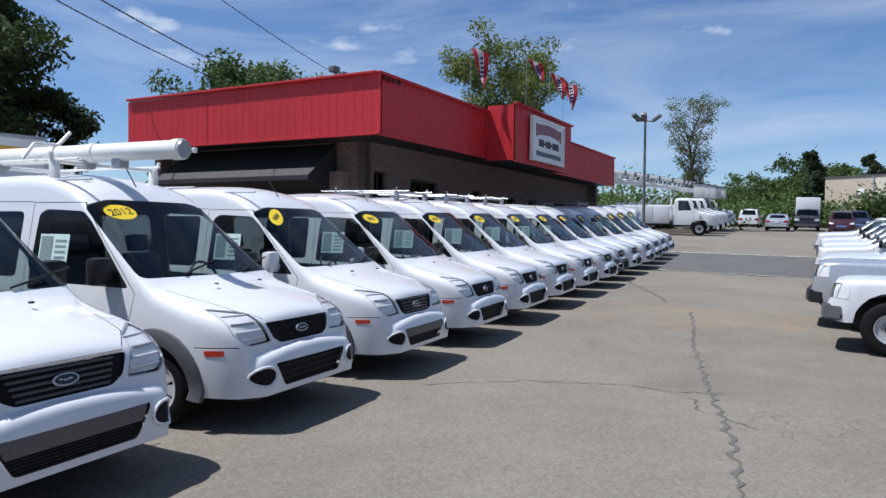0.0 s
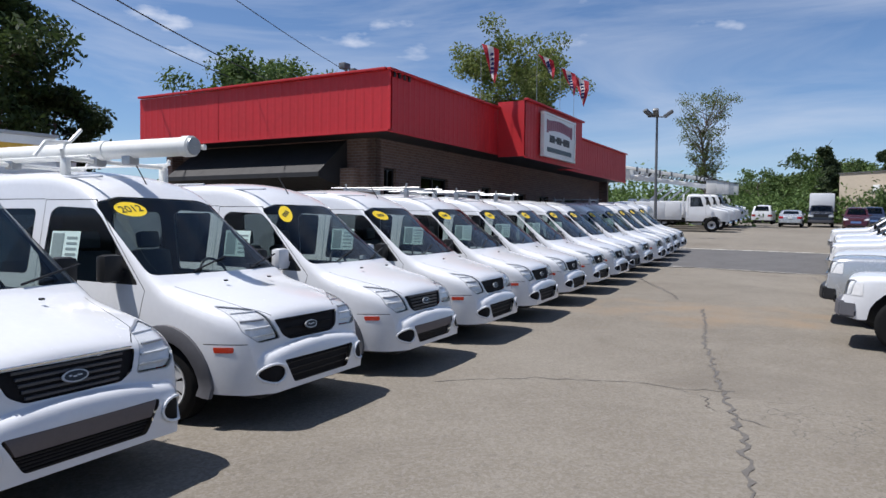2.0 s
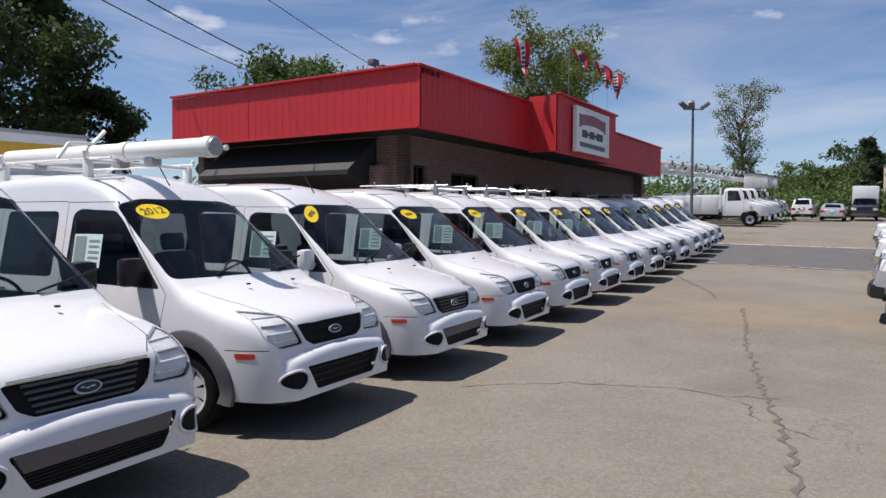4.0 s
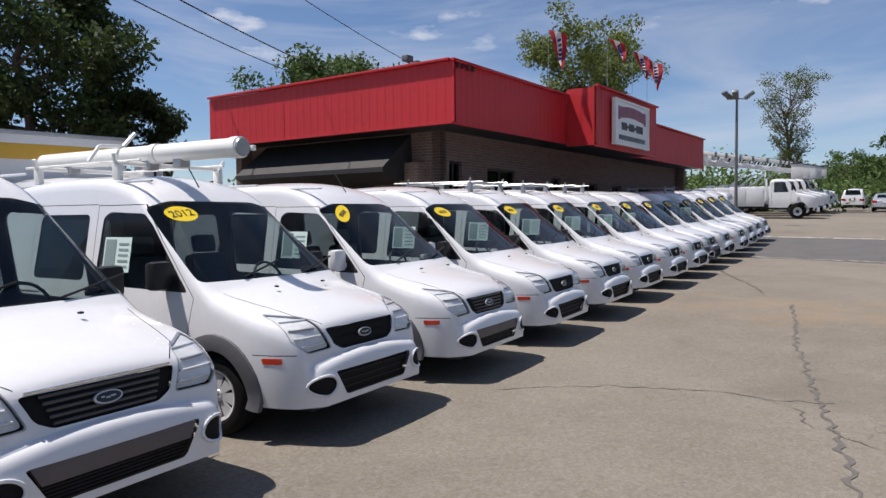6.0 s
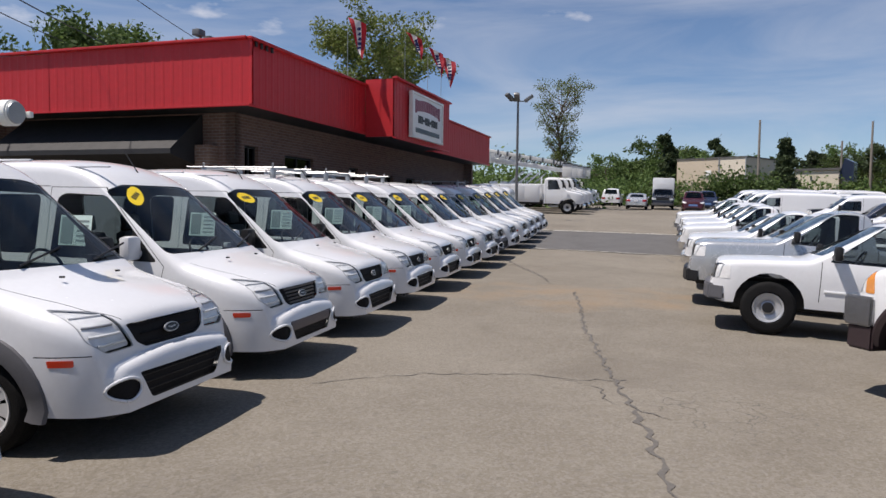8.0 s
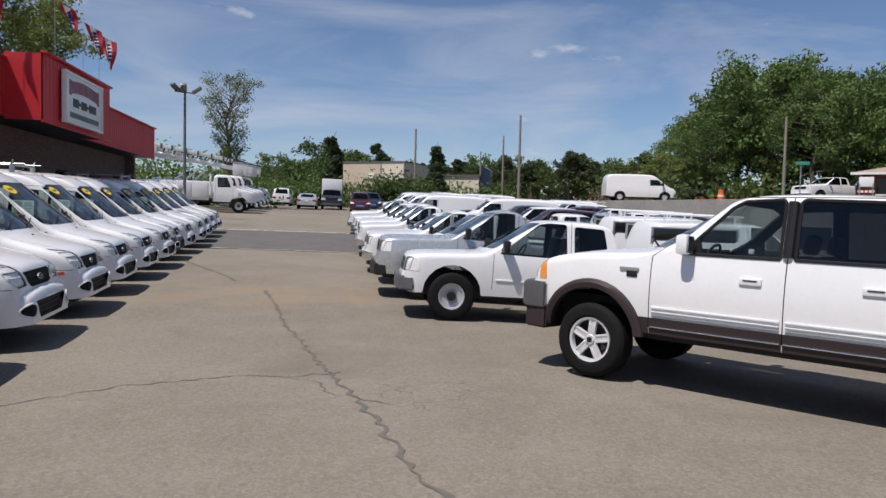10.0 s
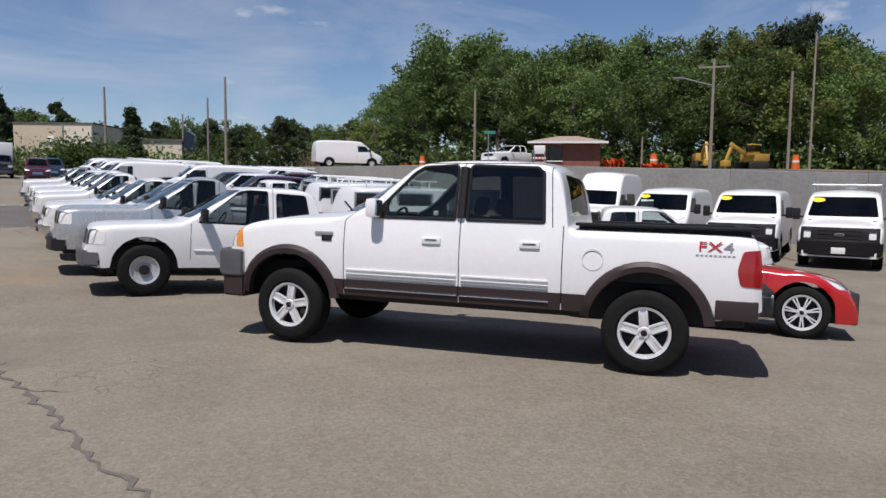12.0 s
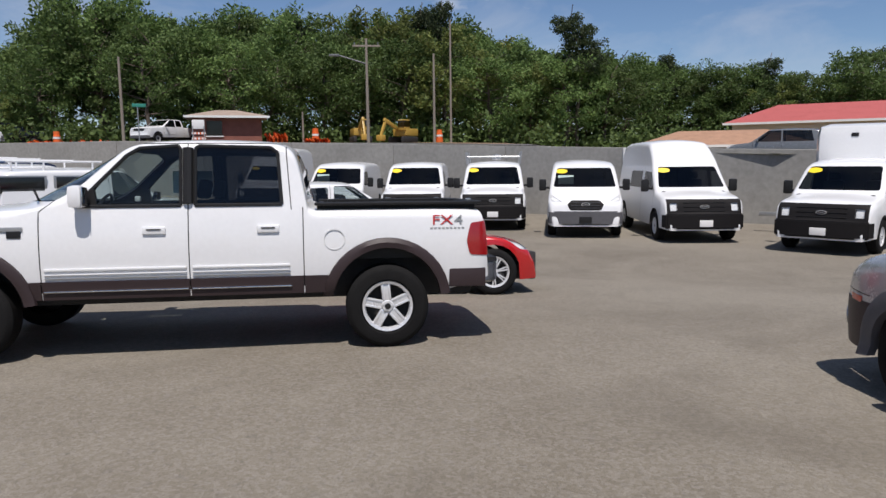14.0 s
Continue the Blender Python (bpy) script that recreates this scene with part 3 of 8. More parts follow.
X0, X1, PR = 6.2, 11.6, 0.95
part("fascia", ribs(0, X0, 0, ZB, ZT, 0.26), "red_metal", bld, smooth=None)
part("fascia", ribs(X1, LU, 0, ZB, ZT - 0.05, 0.26), "red_metal", bld, smooth=None)
part("fascia", ribs(X0, X1, -PR, ZB - 0.12, ZT + 0.2, 0.26), "red_metal", bld, smooth=None)
for x, sg in ((X0, -1), (X1, 1)):
    part("fascia_return", box((x, -PR / 2, (ZB + ZT) / 2 + 0.04), (0.05, PR - 0.06, ZT - ZB + 0.30)), "red_metal", bld)
part("soffit", box(((X0 + X1) / 2, -PR / 2, ZB - 0.08), (X1 - X0 - 0.1, PR - 0.1, 0.04)), "awning", bld)
# short side, facing the lot's near end: turned a quarter
for a, b in ((0.0, 5.6), (5.62, LW)):
    part("fascia", turned(ribs(0, b - a, 0, ZB, ZT - (0.0 if a == 0 else 0.02), 0.26), Matrix.Translation((0, b, 0)) @ pose(0, 0, 0, 0, 0, -90)), "red_metal", bld, smooth=None)
part("fascia", box((LU, LW / 2, (ZB + ZT) / 2), (0.06, LW, ZT - ZB - 0.06)), "red_metal", bld)
part("fascia", box((LU / 2, LW, (ZB + ZT) / 2), (LU, 0.06, ZT - ZB - 0.06)), "red_metal", bld)
for a, b, z in (((-0.03, -0.03), (X0, -0.03), ZT), ((X1, -0.03), (LU + 0.03, -0.03), ZT - 0.05), ((X0 - 0.03, -PR - 0.03), (X1 + 0.03, -PR - 0.03), ZT + 0.2)):
    part("coping", box(((a[0] + b[0]) / 2, a[1], z + 0.025), (b[0] - a[0], 0.16, 0.06), 0.01), "red_metal", bld)
    part("drip_edge", box(((a[0] + b[0]) / 2, a[1] + 0.02, (ZB if a[1] > -0.5 else ZB - 0.12) - 0.02), (b[0] - a[0], 0.07, 0.05), 0.01), "red_metal", bld)
part("coping", box((-0.03, LW / 2, ZT + 0.025), (0.16, LW, 0.06), 0.01), "red_metal", bld)
part("drip_edge", box((-0.0, LW / 2, ZB - 0.02), (0.07, LW, 0.05), 0.01), "red_metal", bld)
for i in range(4):
    part("vent_slot", box((0.25 + i * 0.22, -0.045, ZT - 0.05), (0.09, 0.03, 0.16), 0.01), "awning", bld)
# brick walls behind the overhang: courses of brick on the nearest stretch, walls with openings
SB = 1.1
gz0 = ground_z(BC.x, BC.y) - 0.4
openings = [(1.5, 2.1, 1.2, 3.2), (3.4, 5.0, 1.2, 3.1), (7.4, 8.1, 0.4, 3.0), (10.0, 11.2, 0.4, 2.9), (12.6, 13.6, 1.3, 2.9), (15.4, 17.2, 1.3, 2.9), (19.0, 20.0, 0.6, 3.0)]


def wall_with_openings(x0, x1, z0, z1, opens, y0, y1):
    bm = bmesh.new()
    x = x0
    for a, b, lo, hi in opens:
        add_box(bm, ((x + a) / 2, (y0 + y1) / 2, (z0 + z1) / 2), (a - x, y1 - y0, z1 - z0))
        add_box(bm, ((a + b) / 2, (y0 + y1) / 2, (z0 + lo) / 2), (b - a, y1 - y0, lo - z0))
        add_box(bm, ((a + b) / 2, (y0 + y1) / 2, (hi + z1) / 2), (b - a, y1 - y0, z1 - hi))
        x = b
    add_box(bm, ((x + x1) / 2, (y0 + y1) / 2, (z0 + z1) / 2), (x1 - x, y1 - y0, z1 - z0))
    return bm


def brick_mat(name, c1, c2, mortar):
    m = bpy.data.materials.new(name)
    m.use_nodes = True
    n, l = m.node_tree.nodes, m.node_tree.links
    b = n["Principled BSDF"]
    g, sp, cb = n.new("ShaderNodeTexCoord"), n.new("ShaderNodeSeparateXYZ"), n.new("ShaderNodeCombineXYZ")
    ad = n.new("ShaderNodeMath"); ad.operation = "ADD"
    l.new(g.outputs["Object"], sp.inputs[0])
    l.new(sp.outputs[0], ad.inputs[0]); l.new(sp.outputs[1], ad.inputs[1])
    l.new(ad.outputs[0], cb.inputs[0]); l.new(sp.outputs[2], cb.inputs[1])
    t = n.new("ShaderNodeTexBrick")
    t.inputs["Scale"].default_value, t.inputs["Brick Width"].default_value, t.inputs["Row Height"].default_value, t.inputs["Mortar Size"].default_value = 1.0, 0.21, 0.075, 0.008
    t.inputs["Color1"].default_value, t.inputs["Color2"].default_value, t.inputs["Mortar"].default_value = (*c1, 1), (*c2, 1), (*mortar, 1)
    l.new(cb.outputs[0], t.inputs["Vector"]); l.new(t.outputs["Color"], b.inputs["Base Color"])
    bp = n.new("ShaderNodeBump"); bp.inputs["Strength"].default_value, bp.inputs["Distance"].default_value = 0.5, 0.01
    bp.invert = True
    l.new(t.outputs["Fac"], bp.inputs["Height"]); l.new(bp.outputs[0], b.inputs["Normal"])
    b.inputs["Roughness"].default_value = 0.85
    return m


M["brick"] = brick_mat("brown_brick", (0.175, 0.105, 0.082), (0.12, 0.07, 0.056), (0.2, 0.165, 0.145))
M["pier"] = brick_mat("pale_brick", (0.22, 0.135, 0.095), (0.17, 0.10, 0.07), (0.25, 0.21, 0.18))
part("brick_wall", wall_with_openings(SB, LU - 0.6, gz0, ZB, openings, SB, SB + 0.25), "brick", bld, smooth=None)
part("brick_wall", turned(wall_with_openings(0, LW - SB - 0.3, gz0, ZB, [(1.9, 5.2, 0.5, 2.7)], 0, 0.25), Matrix.Translation((SB, LW - 0.3, 0)) @ pose(0, 0, 0, 0, 0, -90)), "brick", bld, smooth=None)
part("brick_wall", box((LU - 0.6, LW / 2, (gz0 + ZB) / 2), (0.25, LW - 1.4, ZB - gz0)), "brick", bld)
part("brick_wall", box((LU / 2, LW - 0.4, (gz0 + ZB) / 2), (LU - 1.4, 0.25, ZB - gz0)), "brick", bld)
part("brick_pier", box((SB - 0.16, SB + 0.75, (gz0 + 3.15) / 2), (0.34, 0.55, 3.15 - gz0), 0.01), "pier", bld, "paler brick pier")
for a, b, lo, hi in openings:
    w = part("window", box(((a + b) / 2, SB + 0.14, (lo + hi) / 2), (b - a, 0.02, hi - lo)), "dark_glass", bld)
    fr = bmesh.new()
    for x in (a + 0.03, b - 0.03, (a + b) / 2):
        add_box(fr, (x, SB + 0.12, (lo + hi) / 2), (0.05, 0.06, hi - lo))
    for z in (lo + 0.03, hi - 0.03):
        add_box(fr, ((a + b) / 2, SB + 0.12, z), (b - a, 0.055, 0.05))
    part("frame", fr, "plastic", w)
    # flat near-black sheet behind the pane stands in for the room's shade
    part("room_shade_panel", box(((a + b) / 2, SB + 0.6, (lo + hi) / 2), (b - a, 0.02, hi - lo)), "dark", w)
# the same painted shade behind the side entrance's opening
part("room_shade_panel", box((SB + 0.6, LW / 2, 2), (0.02, LW - 2.5, 3)), "dark", bld)
part("awning", prism([(SB - 0.02, 3.9), (SB - 1.2, 3.0), (SB - 1.2, 2.88), (SB - 0.02, 2.6)], 2.0, 7.6, "y"), "awning", bld, "black cloth awning over the side entrance")
SX, SZ, SW, SH = 8.85, 4.66, 3.0, 1.36
sg = part("sign", box((SX, -PR - 0.10, SZ), (SW, 0.10, SH), 0.015), "sign", bld, "white framed sign board with blurred lettering")
sf = bmesh.new()
for x in (SX - SW / 2, SX + SW / 2):
    add_box(sf, (x, -PR - 0.12, SZ), (0.07, 0.14, SH + 0.09), 0.01)
for z in (SZ - SH / 2, SZ + SH / 2):
    add_box(sf, (SX, -PR - 0.12, z), (SW + 0.12, 0.14, 0.07), 0.01)
part("sign_frame", sf, "offwhite", sg)
for z, h, half, n, mt in ((SZ + 0.36, 0.34, 1.25, 13, "sign_red"), (SZ - 0.10, 0.24, 0.98, 12, "ink"), (SZ - 0.46, 0.15, 1.2, 20, "badge_blue")):
    bm = bmesh.new()
    step_ = 2 * half / n
    for i in range(n):
        lift = 0.10 * math.sin(math.pi * (i + 0.5) / n) - 0.08 if mt == "sign_red" else 0
        k_ = 1.0 + (0.25 if i in (0, n - 1) else 0.0) if mt == "sign_red" else (0.35 if mt == "ink" and i in (3, 7) else 1.0)
        add_box(bm, (SX - half + step_ * (i + 0.5), -PR - 0.155, z + lift), (step_ * 0.78, 0.012, h * k_))
    part("lettering_bar", bm, mt, sg, smooth=None)
for i, x in enumerate((0.9,)):
    bm = rod((x, 1.9, 4.4), (x, 1.9, ZT + 0.35), 0.03)
    if i:
        continue
    add_box(bm, (x - 0.14, 1.85, ZT + 0.42), (0.26, 0.2, 0.16), 0.03)
    add_box(bm, (x + 0.24, 1.85, ZT + 0.36), (0.2, 0.18, 0.14), 0.03)
    part("flood_light", bm, "grey_pole", bld)


# ---- flags on the roof front ----
def flag(x, tilt, drop, seed, k):
    base = BT @ Vector((x, -PR + 0.25 if x > X0 else 0.3, ZT - 0.25))
    f = thing("feather_flag", "red, white and navy flag on a thin roof pole", "flag", Matrix.Translation(base) @ Matrix.Diagonal((0.62, 0.62, 0.72, 1)), "flags on the roof")
    part("pole", rod((0, 0, 0), (0, 0, 3.05), 0.016, 0.010), "metal", f)
    rnd = random.Random(seed)
    for j, (lo, hi, mt) in enumerate(((0.0, 0.3, "flag_red"), (0.3, 0.68, "flag"), (0.68, 1.0, "flag_red"))):
        bm = bmesh.new()
        n, q = 14, 4
        g = []
        for a in range(n + 1):
            row = []
            for b in range(q + 1):
                u, w = a / n, lo + (hi - lo) * b / q
                px = 0.02 + 0.85 * w * math.cos(u * 1.2) * (1 - 0.25 * u) + 0.95 * u * tilt
                py = 0.12 * math.sin(5 * u + 3 * w + seed)
                pz = 3.02 - 1.55 * u * drop - 0.25 * w * (1 + u)
                row.append(bm.verts.new((px, py - 0.3 * tilt * u, pz)))
            g.append(row)
        for A, B in zip(g, g[1:]):
            for b in range(q):
                bm.faces.new((A[b], A[b + 1], B[b + 1], B[b]))
        bmesh.ops.solidify(bm, geom=bm.faces[:], thickness=0.006)
        cl_ = part("cloth", bm, mt, f)
        if j == 1:
            bm = bmesh.new()
            for a in range(5):
                u = 0.25 + a * 0.14
                w = 0.5
                px = 0.02 + 0.85 * w * math.cos(u * 1.2) * (1 - 0.25 * u) + 0.95 * u * tilt
                py = 0.12 * math.sin(5 * u + 3 * w + seed) - 0.3 * tilt * u
                part("lettering_bar", box((px, py, 3.02 - 1.55 * u * drop - 0.25 * w * (1 + u)), (0.2, 0.03, 0.12)), "flag_blue", cl_, smooth=None)


for k, (x, tl, dr) in enumerate(((5.6, 0.45, 0.8), (7.7, 0.6, 0.45), (9.9, 0.55, 0.6), (11.4, 0.35, 0.7))):
    flag(x, tl, dr, 3 + k, k)


# ---- trees ----
def leaf_mat(name, c1, c2):
    m = bpy.data.materials.new(name)
    m.use_nodes = True
    n, l = m.node_tree.nodes, m.node_tree.links
    b = n["Principled BSDF"]
    g, r = n.new("ShaderNodeNewGeometry"), n.new("ShaderNodeValToRGB")
    r.color_ramp.elements[0].color, r.color_ramp.elements[1].color = (*c1, 1), (*c2, 1)
    l.new(g.outputs["Random Per Island"], r.inputs[0])
    oi, hs = n.new("ShaderNodeObjectInfo"), n.new("ShaderNodeHueSaturation")
    mr = n.new("ShaderNodeMapRange")
    mr.inputs["To Min"].default_value, mr.inputs["To Max"].default_value = 0.7, 1.3
    l.new(oi.outputs["Random"], mr.inputs[0]); l.new(mr.outputs[0], hs.inputs["Value"])
    l.new(r.outputs[0], hs.inputs["Color"])
    l.new(hs.outputs[0], b.inputs["Base Color"])
    b.inputs["Roughness"].default_value = 0.6
    b.inputs["Specular IOR Level"].default_value = 0.25
    tl, mx = n.new("ShaderNodeBsdfTranslucent"), n.new("ShaderNodeMixShader")
    l.new(hs.outputs[0], tl.inputs[0])
    mx.inputs[0].default_value = 0.35
    l.new(b.outputs[0], mx.inputs[1]); l.new(tl.outputs[0], mx.inputs[2])
    l.new(mx.outputs[0], n["Material Output"].inputs[0])
    return m


M["leaf"] = leaf_mat("broad_leaves", (0.060, 0.108, 0.030), (0.145, 0.215, 0.066))
M["leaf_dark"] = leaf_mat("dark_leaves", (0.046, 0.076, 0.024), (0.115, 0.165, 0.05))
M["leaf_oak"] = leaf_mat("oak_leaves", (0.024, 0.042, 0.014), (0.065, 0.098, 0.03))
M["leaf_pale"] = leaf_mat("spring_leaves", (0.09, 0.13, 0.03), (0.20, 0.23, 0.07))
M["leaf_pine"] = leaf_mat("pine_needles", (0.028, 0.046, 0.022), (0.075, 0.10, 0.045))
M["dry"] = leaf_mat("dry_twigs", (0.14, 0.10, 0.06), (0.26, 0.19, 0.12))
M["bark"] = mat("grey_brown_bark", (0.13, 0.10, 0.08), 0.95, var=0.4, scale=6, stretch=(1, 1, 0.2), bump=0.4, bscale=20)


def tree(name, label, h, crown, seed, leaf="leaf", leaves=5200, size=0.3, base=0.25, limbs=14, open_=0.0, trunk=0.02, shape="round", at=None, lean=0.0):
    """Tapered trunk, limbs that fork, and leaves in clumps at their ends."""
    rnd = random.Random(seed)
    ob = thing(name, label, "tree", at)
    bm = bmesh.new()
    r0 = h * trunk
    pts = [Vector((0, 0, -0.3))]
    n = 7
    for i in range(1, n + 1):
        pts.append(Vector((rnd.uniform(-1, 1) * h * 0.012 * i + lean * i / n, rnd.uniform(-1, 1) * h * 0.012 * i, h * 0.93 * i / n)))
    for i in range(n):
        add_rod(bm, pts[i], pts[i + 1], r0 * (1 - 0.85 * i / n), r0 * (1 - 0.85 * (i + 1) / n), 8)
    tips = []

    def spine(t):
        k = min(n - 1, int(t * n))
        return pts[k].lerp(pts[k + 1], t * n - k)

    for i in range(limbs):
        t = base + (0.97 - base) * ((i + rnd.random()) / limbs)
        a = i * 2.4 + rnd.uniform(-0.5, 0.5)
        u = (t - base) / (1 - base)
        if shape == "round":
            reach = crown * (0.45 + 0.75 * math.sin(math.pi * min(1, u * 0.82 + 0.14)))
        elif shape == "vase":
            reach = crown * (0.35 + 0.75 * u)
        elif shape == "pine":
            reach = crown * (1.0 - 0.6 * u) * rnd.uniform(0.6, 1.1)
        else:
            reach = crown * (1.05 - u) + 0.15
        reach *= rnd.uniform(0.75, 1.15)
        up = {"round": 0.35, "vase": 1.3, "pine": 0.45, "cone": 0.1}[shape] * reach
        s = spine(t * 0.93)
        e = s + Vector((math.cos(a) * reach, math.sin(a) * reach, up * rnd.uniform(0.5, 1.2)))
        if e.z > h:
            e.z = h - rnd.random() * 0.04 * h
        m_ = s.lerp(e, 0.5) + Vector((0, 0, -0.05 * reach))
        rr = max(0.02, r0 * 0.38 * (1 - 0.6 * u))
        add_rod(bm, s, m_, rr, rr * 0.65, 6)
        add_rod(bm, m_, e, rr * 0.65, rr * 0.2, 5)
        tips += [e, m_.lerp(e, 0.6)]
        for j in range(4):
            q = m_.lerp(e, rnd.uniform(0.1, 0.9))
            w = q + Vector((rnd.uniform(-1, 1), rnd.uniform(-1, 1), rnd.uniform(-0.3, 0.9))) * reach * 0.42
            add_rod(bm, q, w, rr * 0.35, rr * 0.1, 4)
            tips.append(w)
    part("trunk", bm, "bark", ob)
    rs = np.random.RandomState(seed)
    T = np.array([tuple(t) for t in tips])
    if open_:
        T = T[rs.rand(len(T)) > open_]
    k = leaves // len(T) + 1
    sp = crown * (0.30 if shape != "pine" else 0.42) * (0.8 if open_ else 1)
    C = np.repeat(T, k, 0)
    R = rs.normal(size=C.shape)
    R *= (sp * 0.95 * rs.rand(len(C)) ** 0.45 / np.linalg.norm(R, axis=1))[:, None]
    R[:, 2] *= 0.75
    C = C + R
    C[:, 2] = np.maximum(C[:, 2], h * base * 0.35)
    N = len(C)
    d1 = rs.normal(size=(N, 3)); d1 /= np.linalg.norm(d1, axis=1)[:, None]
    d2 = np.cross(d1, rs.normal(size=(N, 3))); d2 /= np.linalg.norm(d2, axis=1)[:, None]
    S = (size * rs.uniform(0.5, 1.25, N))[:, None]
    P = np.stack([C - d1 * S, C - d2 * S * 0.45, C + d1 * S, C + d2 * S * 0.45], 1).reshape(-1, 3)
    me = bpy.data.meshes.new("crown")
    me.from_pydata(P.tolist(), [], np.arange(4 * N).reshape(-1, 4).tolist())
    me.materials.append(M[leaf])
    c = new("crown", me)
    c.parent = ob
    return ob


def polar(az, r, z=None, ox=-0.4, oy=0.8):
    """A place at an azimuth from +y (degrees, clockwise) and distance from the lot's near end."""
    x, y = ox + r * math.sin(radians(az)), oy + r * math.cos(radians(az))
    if z is None:
        z = terrace_z(x, y) if wall_sd(x, y)[1] > 0.2 else ground_z(x, min(y, 75))
    return x, y, z


def plant(t, az, r, turn=0, s=1.0, sz=None, z=None):
    x, y, zz = polar(az, r, z)
    return Matrix.Translation((x, y, zz)) @ pose(0, 0, 0, 0, 0, turn) @ Matrix.Diagonal((s, s, sz or s, 1))


# large dark trees beside the building
tree("broadleaf_tree", "tall dark green broadleaf tree beside the building", 14.5, 3.4, 11, "leaf_oak", 30000, 0.17, 0.16, 34, at=plant(0, -36.6, 34, 0, z=0.8))
tree("broadleaf_tree", "dark green tree with drooping outer branches", 7.6, 2.0, 12, "leaf_oak", 18000, 0.12, 0.2, 20, at=plant(0, -30.3, 35, 0, z=0.8), lean=0.3)
tree("broadleaf_tree", "dark green tree behind parked trucks", 11.5, 4.2, 13, "leaf_oak", 12000, 0.16, 0.2, 14, at=plant(0, -43, 42, 0, z=0.6))
tree("broadleaf_tree", "round green tree top behind the red fascia", 10.2, 3.5, 14, "leaf", 24000, 0.16, 0.25, 26, at=plant(0, -14.4, 40, 0, z=1.0))
tree("broadleaf_tree", "pale spring-green tree with sparse crown behind the roof flags", 11.6, 3.9, 15, "leaf_pale", 22000, 0.14, 0.3, 30, 0.12, shape="vase", at=plant(0, 5.0, 47, 0, z=1.6))
tree("bare_tree", "half-bare spring tree with a thin leaf haze", 10.4, 2.2, 16, "leaf_pale", 9000, 0.085, 0.25, 60, 0.2, 0.02, shape="vase", at=plant(0, 20.1, 62, 0, z=2.1))
# wooded edge behind the road; its tops follow a skyline over the azimuths
SKYLINE = [(53.5, 7.8), (54.5, 9.2), (56.4, 12.0), (58.6, 13.6), (62.0, 15.8), (64.5, 14.4), (67.0, 14.7), (69.5, 14.0), (72.4, 15.4), (74.2, 14.0), (76.0, 15.2), (78.4, 13.8), (80.5, 15.5), (83.0, 14.6), (86.0, 16.0), (88.2, 14.4), (90.6, 14.0), (94.0, 11.8), (97.0, 12.4), (100.6, 12.0), (105.0, 10.4), (110.0, 10.3), (113.4, 8.6), (117.0, 10.0), (126.0, 10.0)]
kinds = [
    tree("broadleaf_tree", "tall green broadleaf tree at the wood's edge", 15, 4.3, 21, "leaf", 9000, 0.225, 0.24, 24, at=plant(0, 61.8, 70)),
    tree("broadleaf_tree", "fresh green broadleaf tree at the wood's edge", 13, 4.2, 22, "leaf", 9000, 0.215, 0.14, 24, at=plant(0, 66, 69)),
    tree("broadleaf_tree", "dark green broadleaf tree in the wood", 16, 3.8, 23, "leaf_dark", 8500, 0.225, 0.30, 22, at=plant(0, 71, 74)),
    tree("pine_tree", "tall dark pine with a high tufted crown", 18.5, 2.5, 24, "leaf_pine", 7500, 0.17, 0.52, 26, 0.15, 0.012, "pine", plant(0, 76, 76)),
    tree("broadleaf_tree", "pale spring-green tree at the wood's edge", 11, 3.8, 25, "leaf_pale", 8000, 0.2, 0.1, 20, 0.15, at=plant(0, 82, 72)),
]
KIND_H = (15.6, 13.6, 16.6, 18.9, 11.4)
rw = random.Random(5)


def top_scale(k, az, r):
    """Height scale that brings a tree's top to the skyline at its azimuth."""
    z = polar(az, r)[2]
    return 1.14 * (1.67 + (lerp(SKYLINE, az) - 1.67) * r / 68 - z) / KIND_H[k]


for k_, (az, r) in zip(range(5), ((61.8, 70), (66, 69), (71, 74), (76, 76), (82, 72))):
    s = top_scale(k_, az, r) * 0.97
    kinds[k_].scale = (s, s, s)
for i in range(62):
    az = 54.3 + 66 * i / 61 + rw.uniform(-0.5, 0.5)
    ring = i % 3
    r = (66, 73, 82)[ring] + rw.uniform(-3, 3)
    if az > 101:
        r = max(r, 80)
    k = rw.choice((0, 1, 1, 2, 4) if ring == 0 else (0, 2, 1, 3, 2))
    if 62 < az < 91 and ring == 2 and k != 3 and rw.random() < 0.5:
        k = 3
    s = top_scale(k, az, r) * (rw.uniform(0.72, 0.9) if ring == 0 else rw.uniform(0.86, 1.0) if k != 3 else rw.uniform(0.96, 1.05))
    w = s * rw.uniform(0.9, 1.15) if k != 3 else max(s, 0.7) * rw.uniform(0.85, 1.05)
    w = max(w, 0.62)
    copy_thing(kinds[k], plant(0, az, r, rw.uniform(0, 360))).scale = (w, w, s)
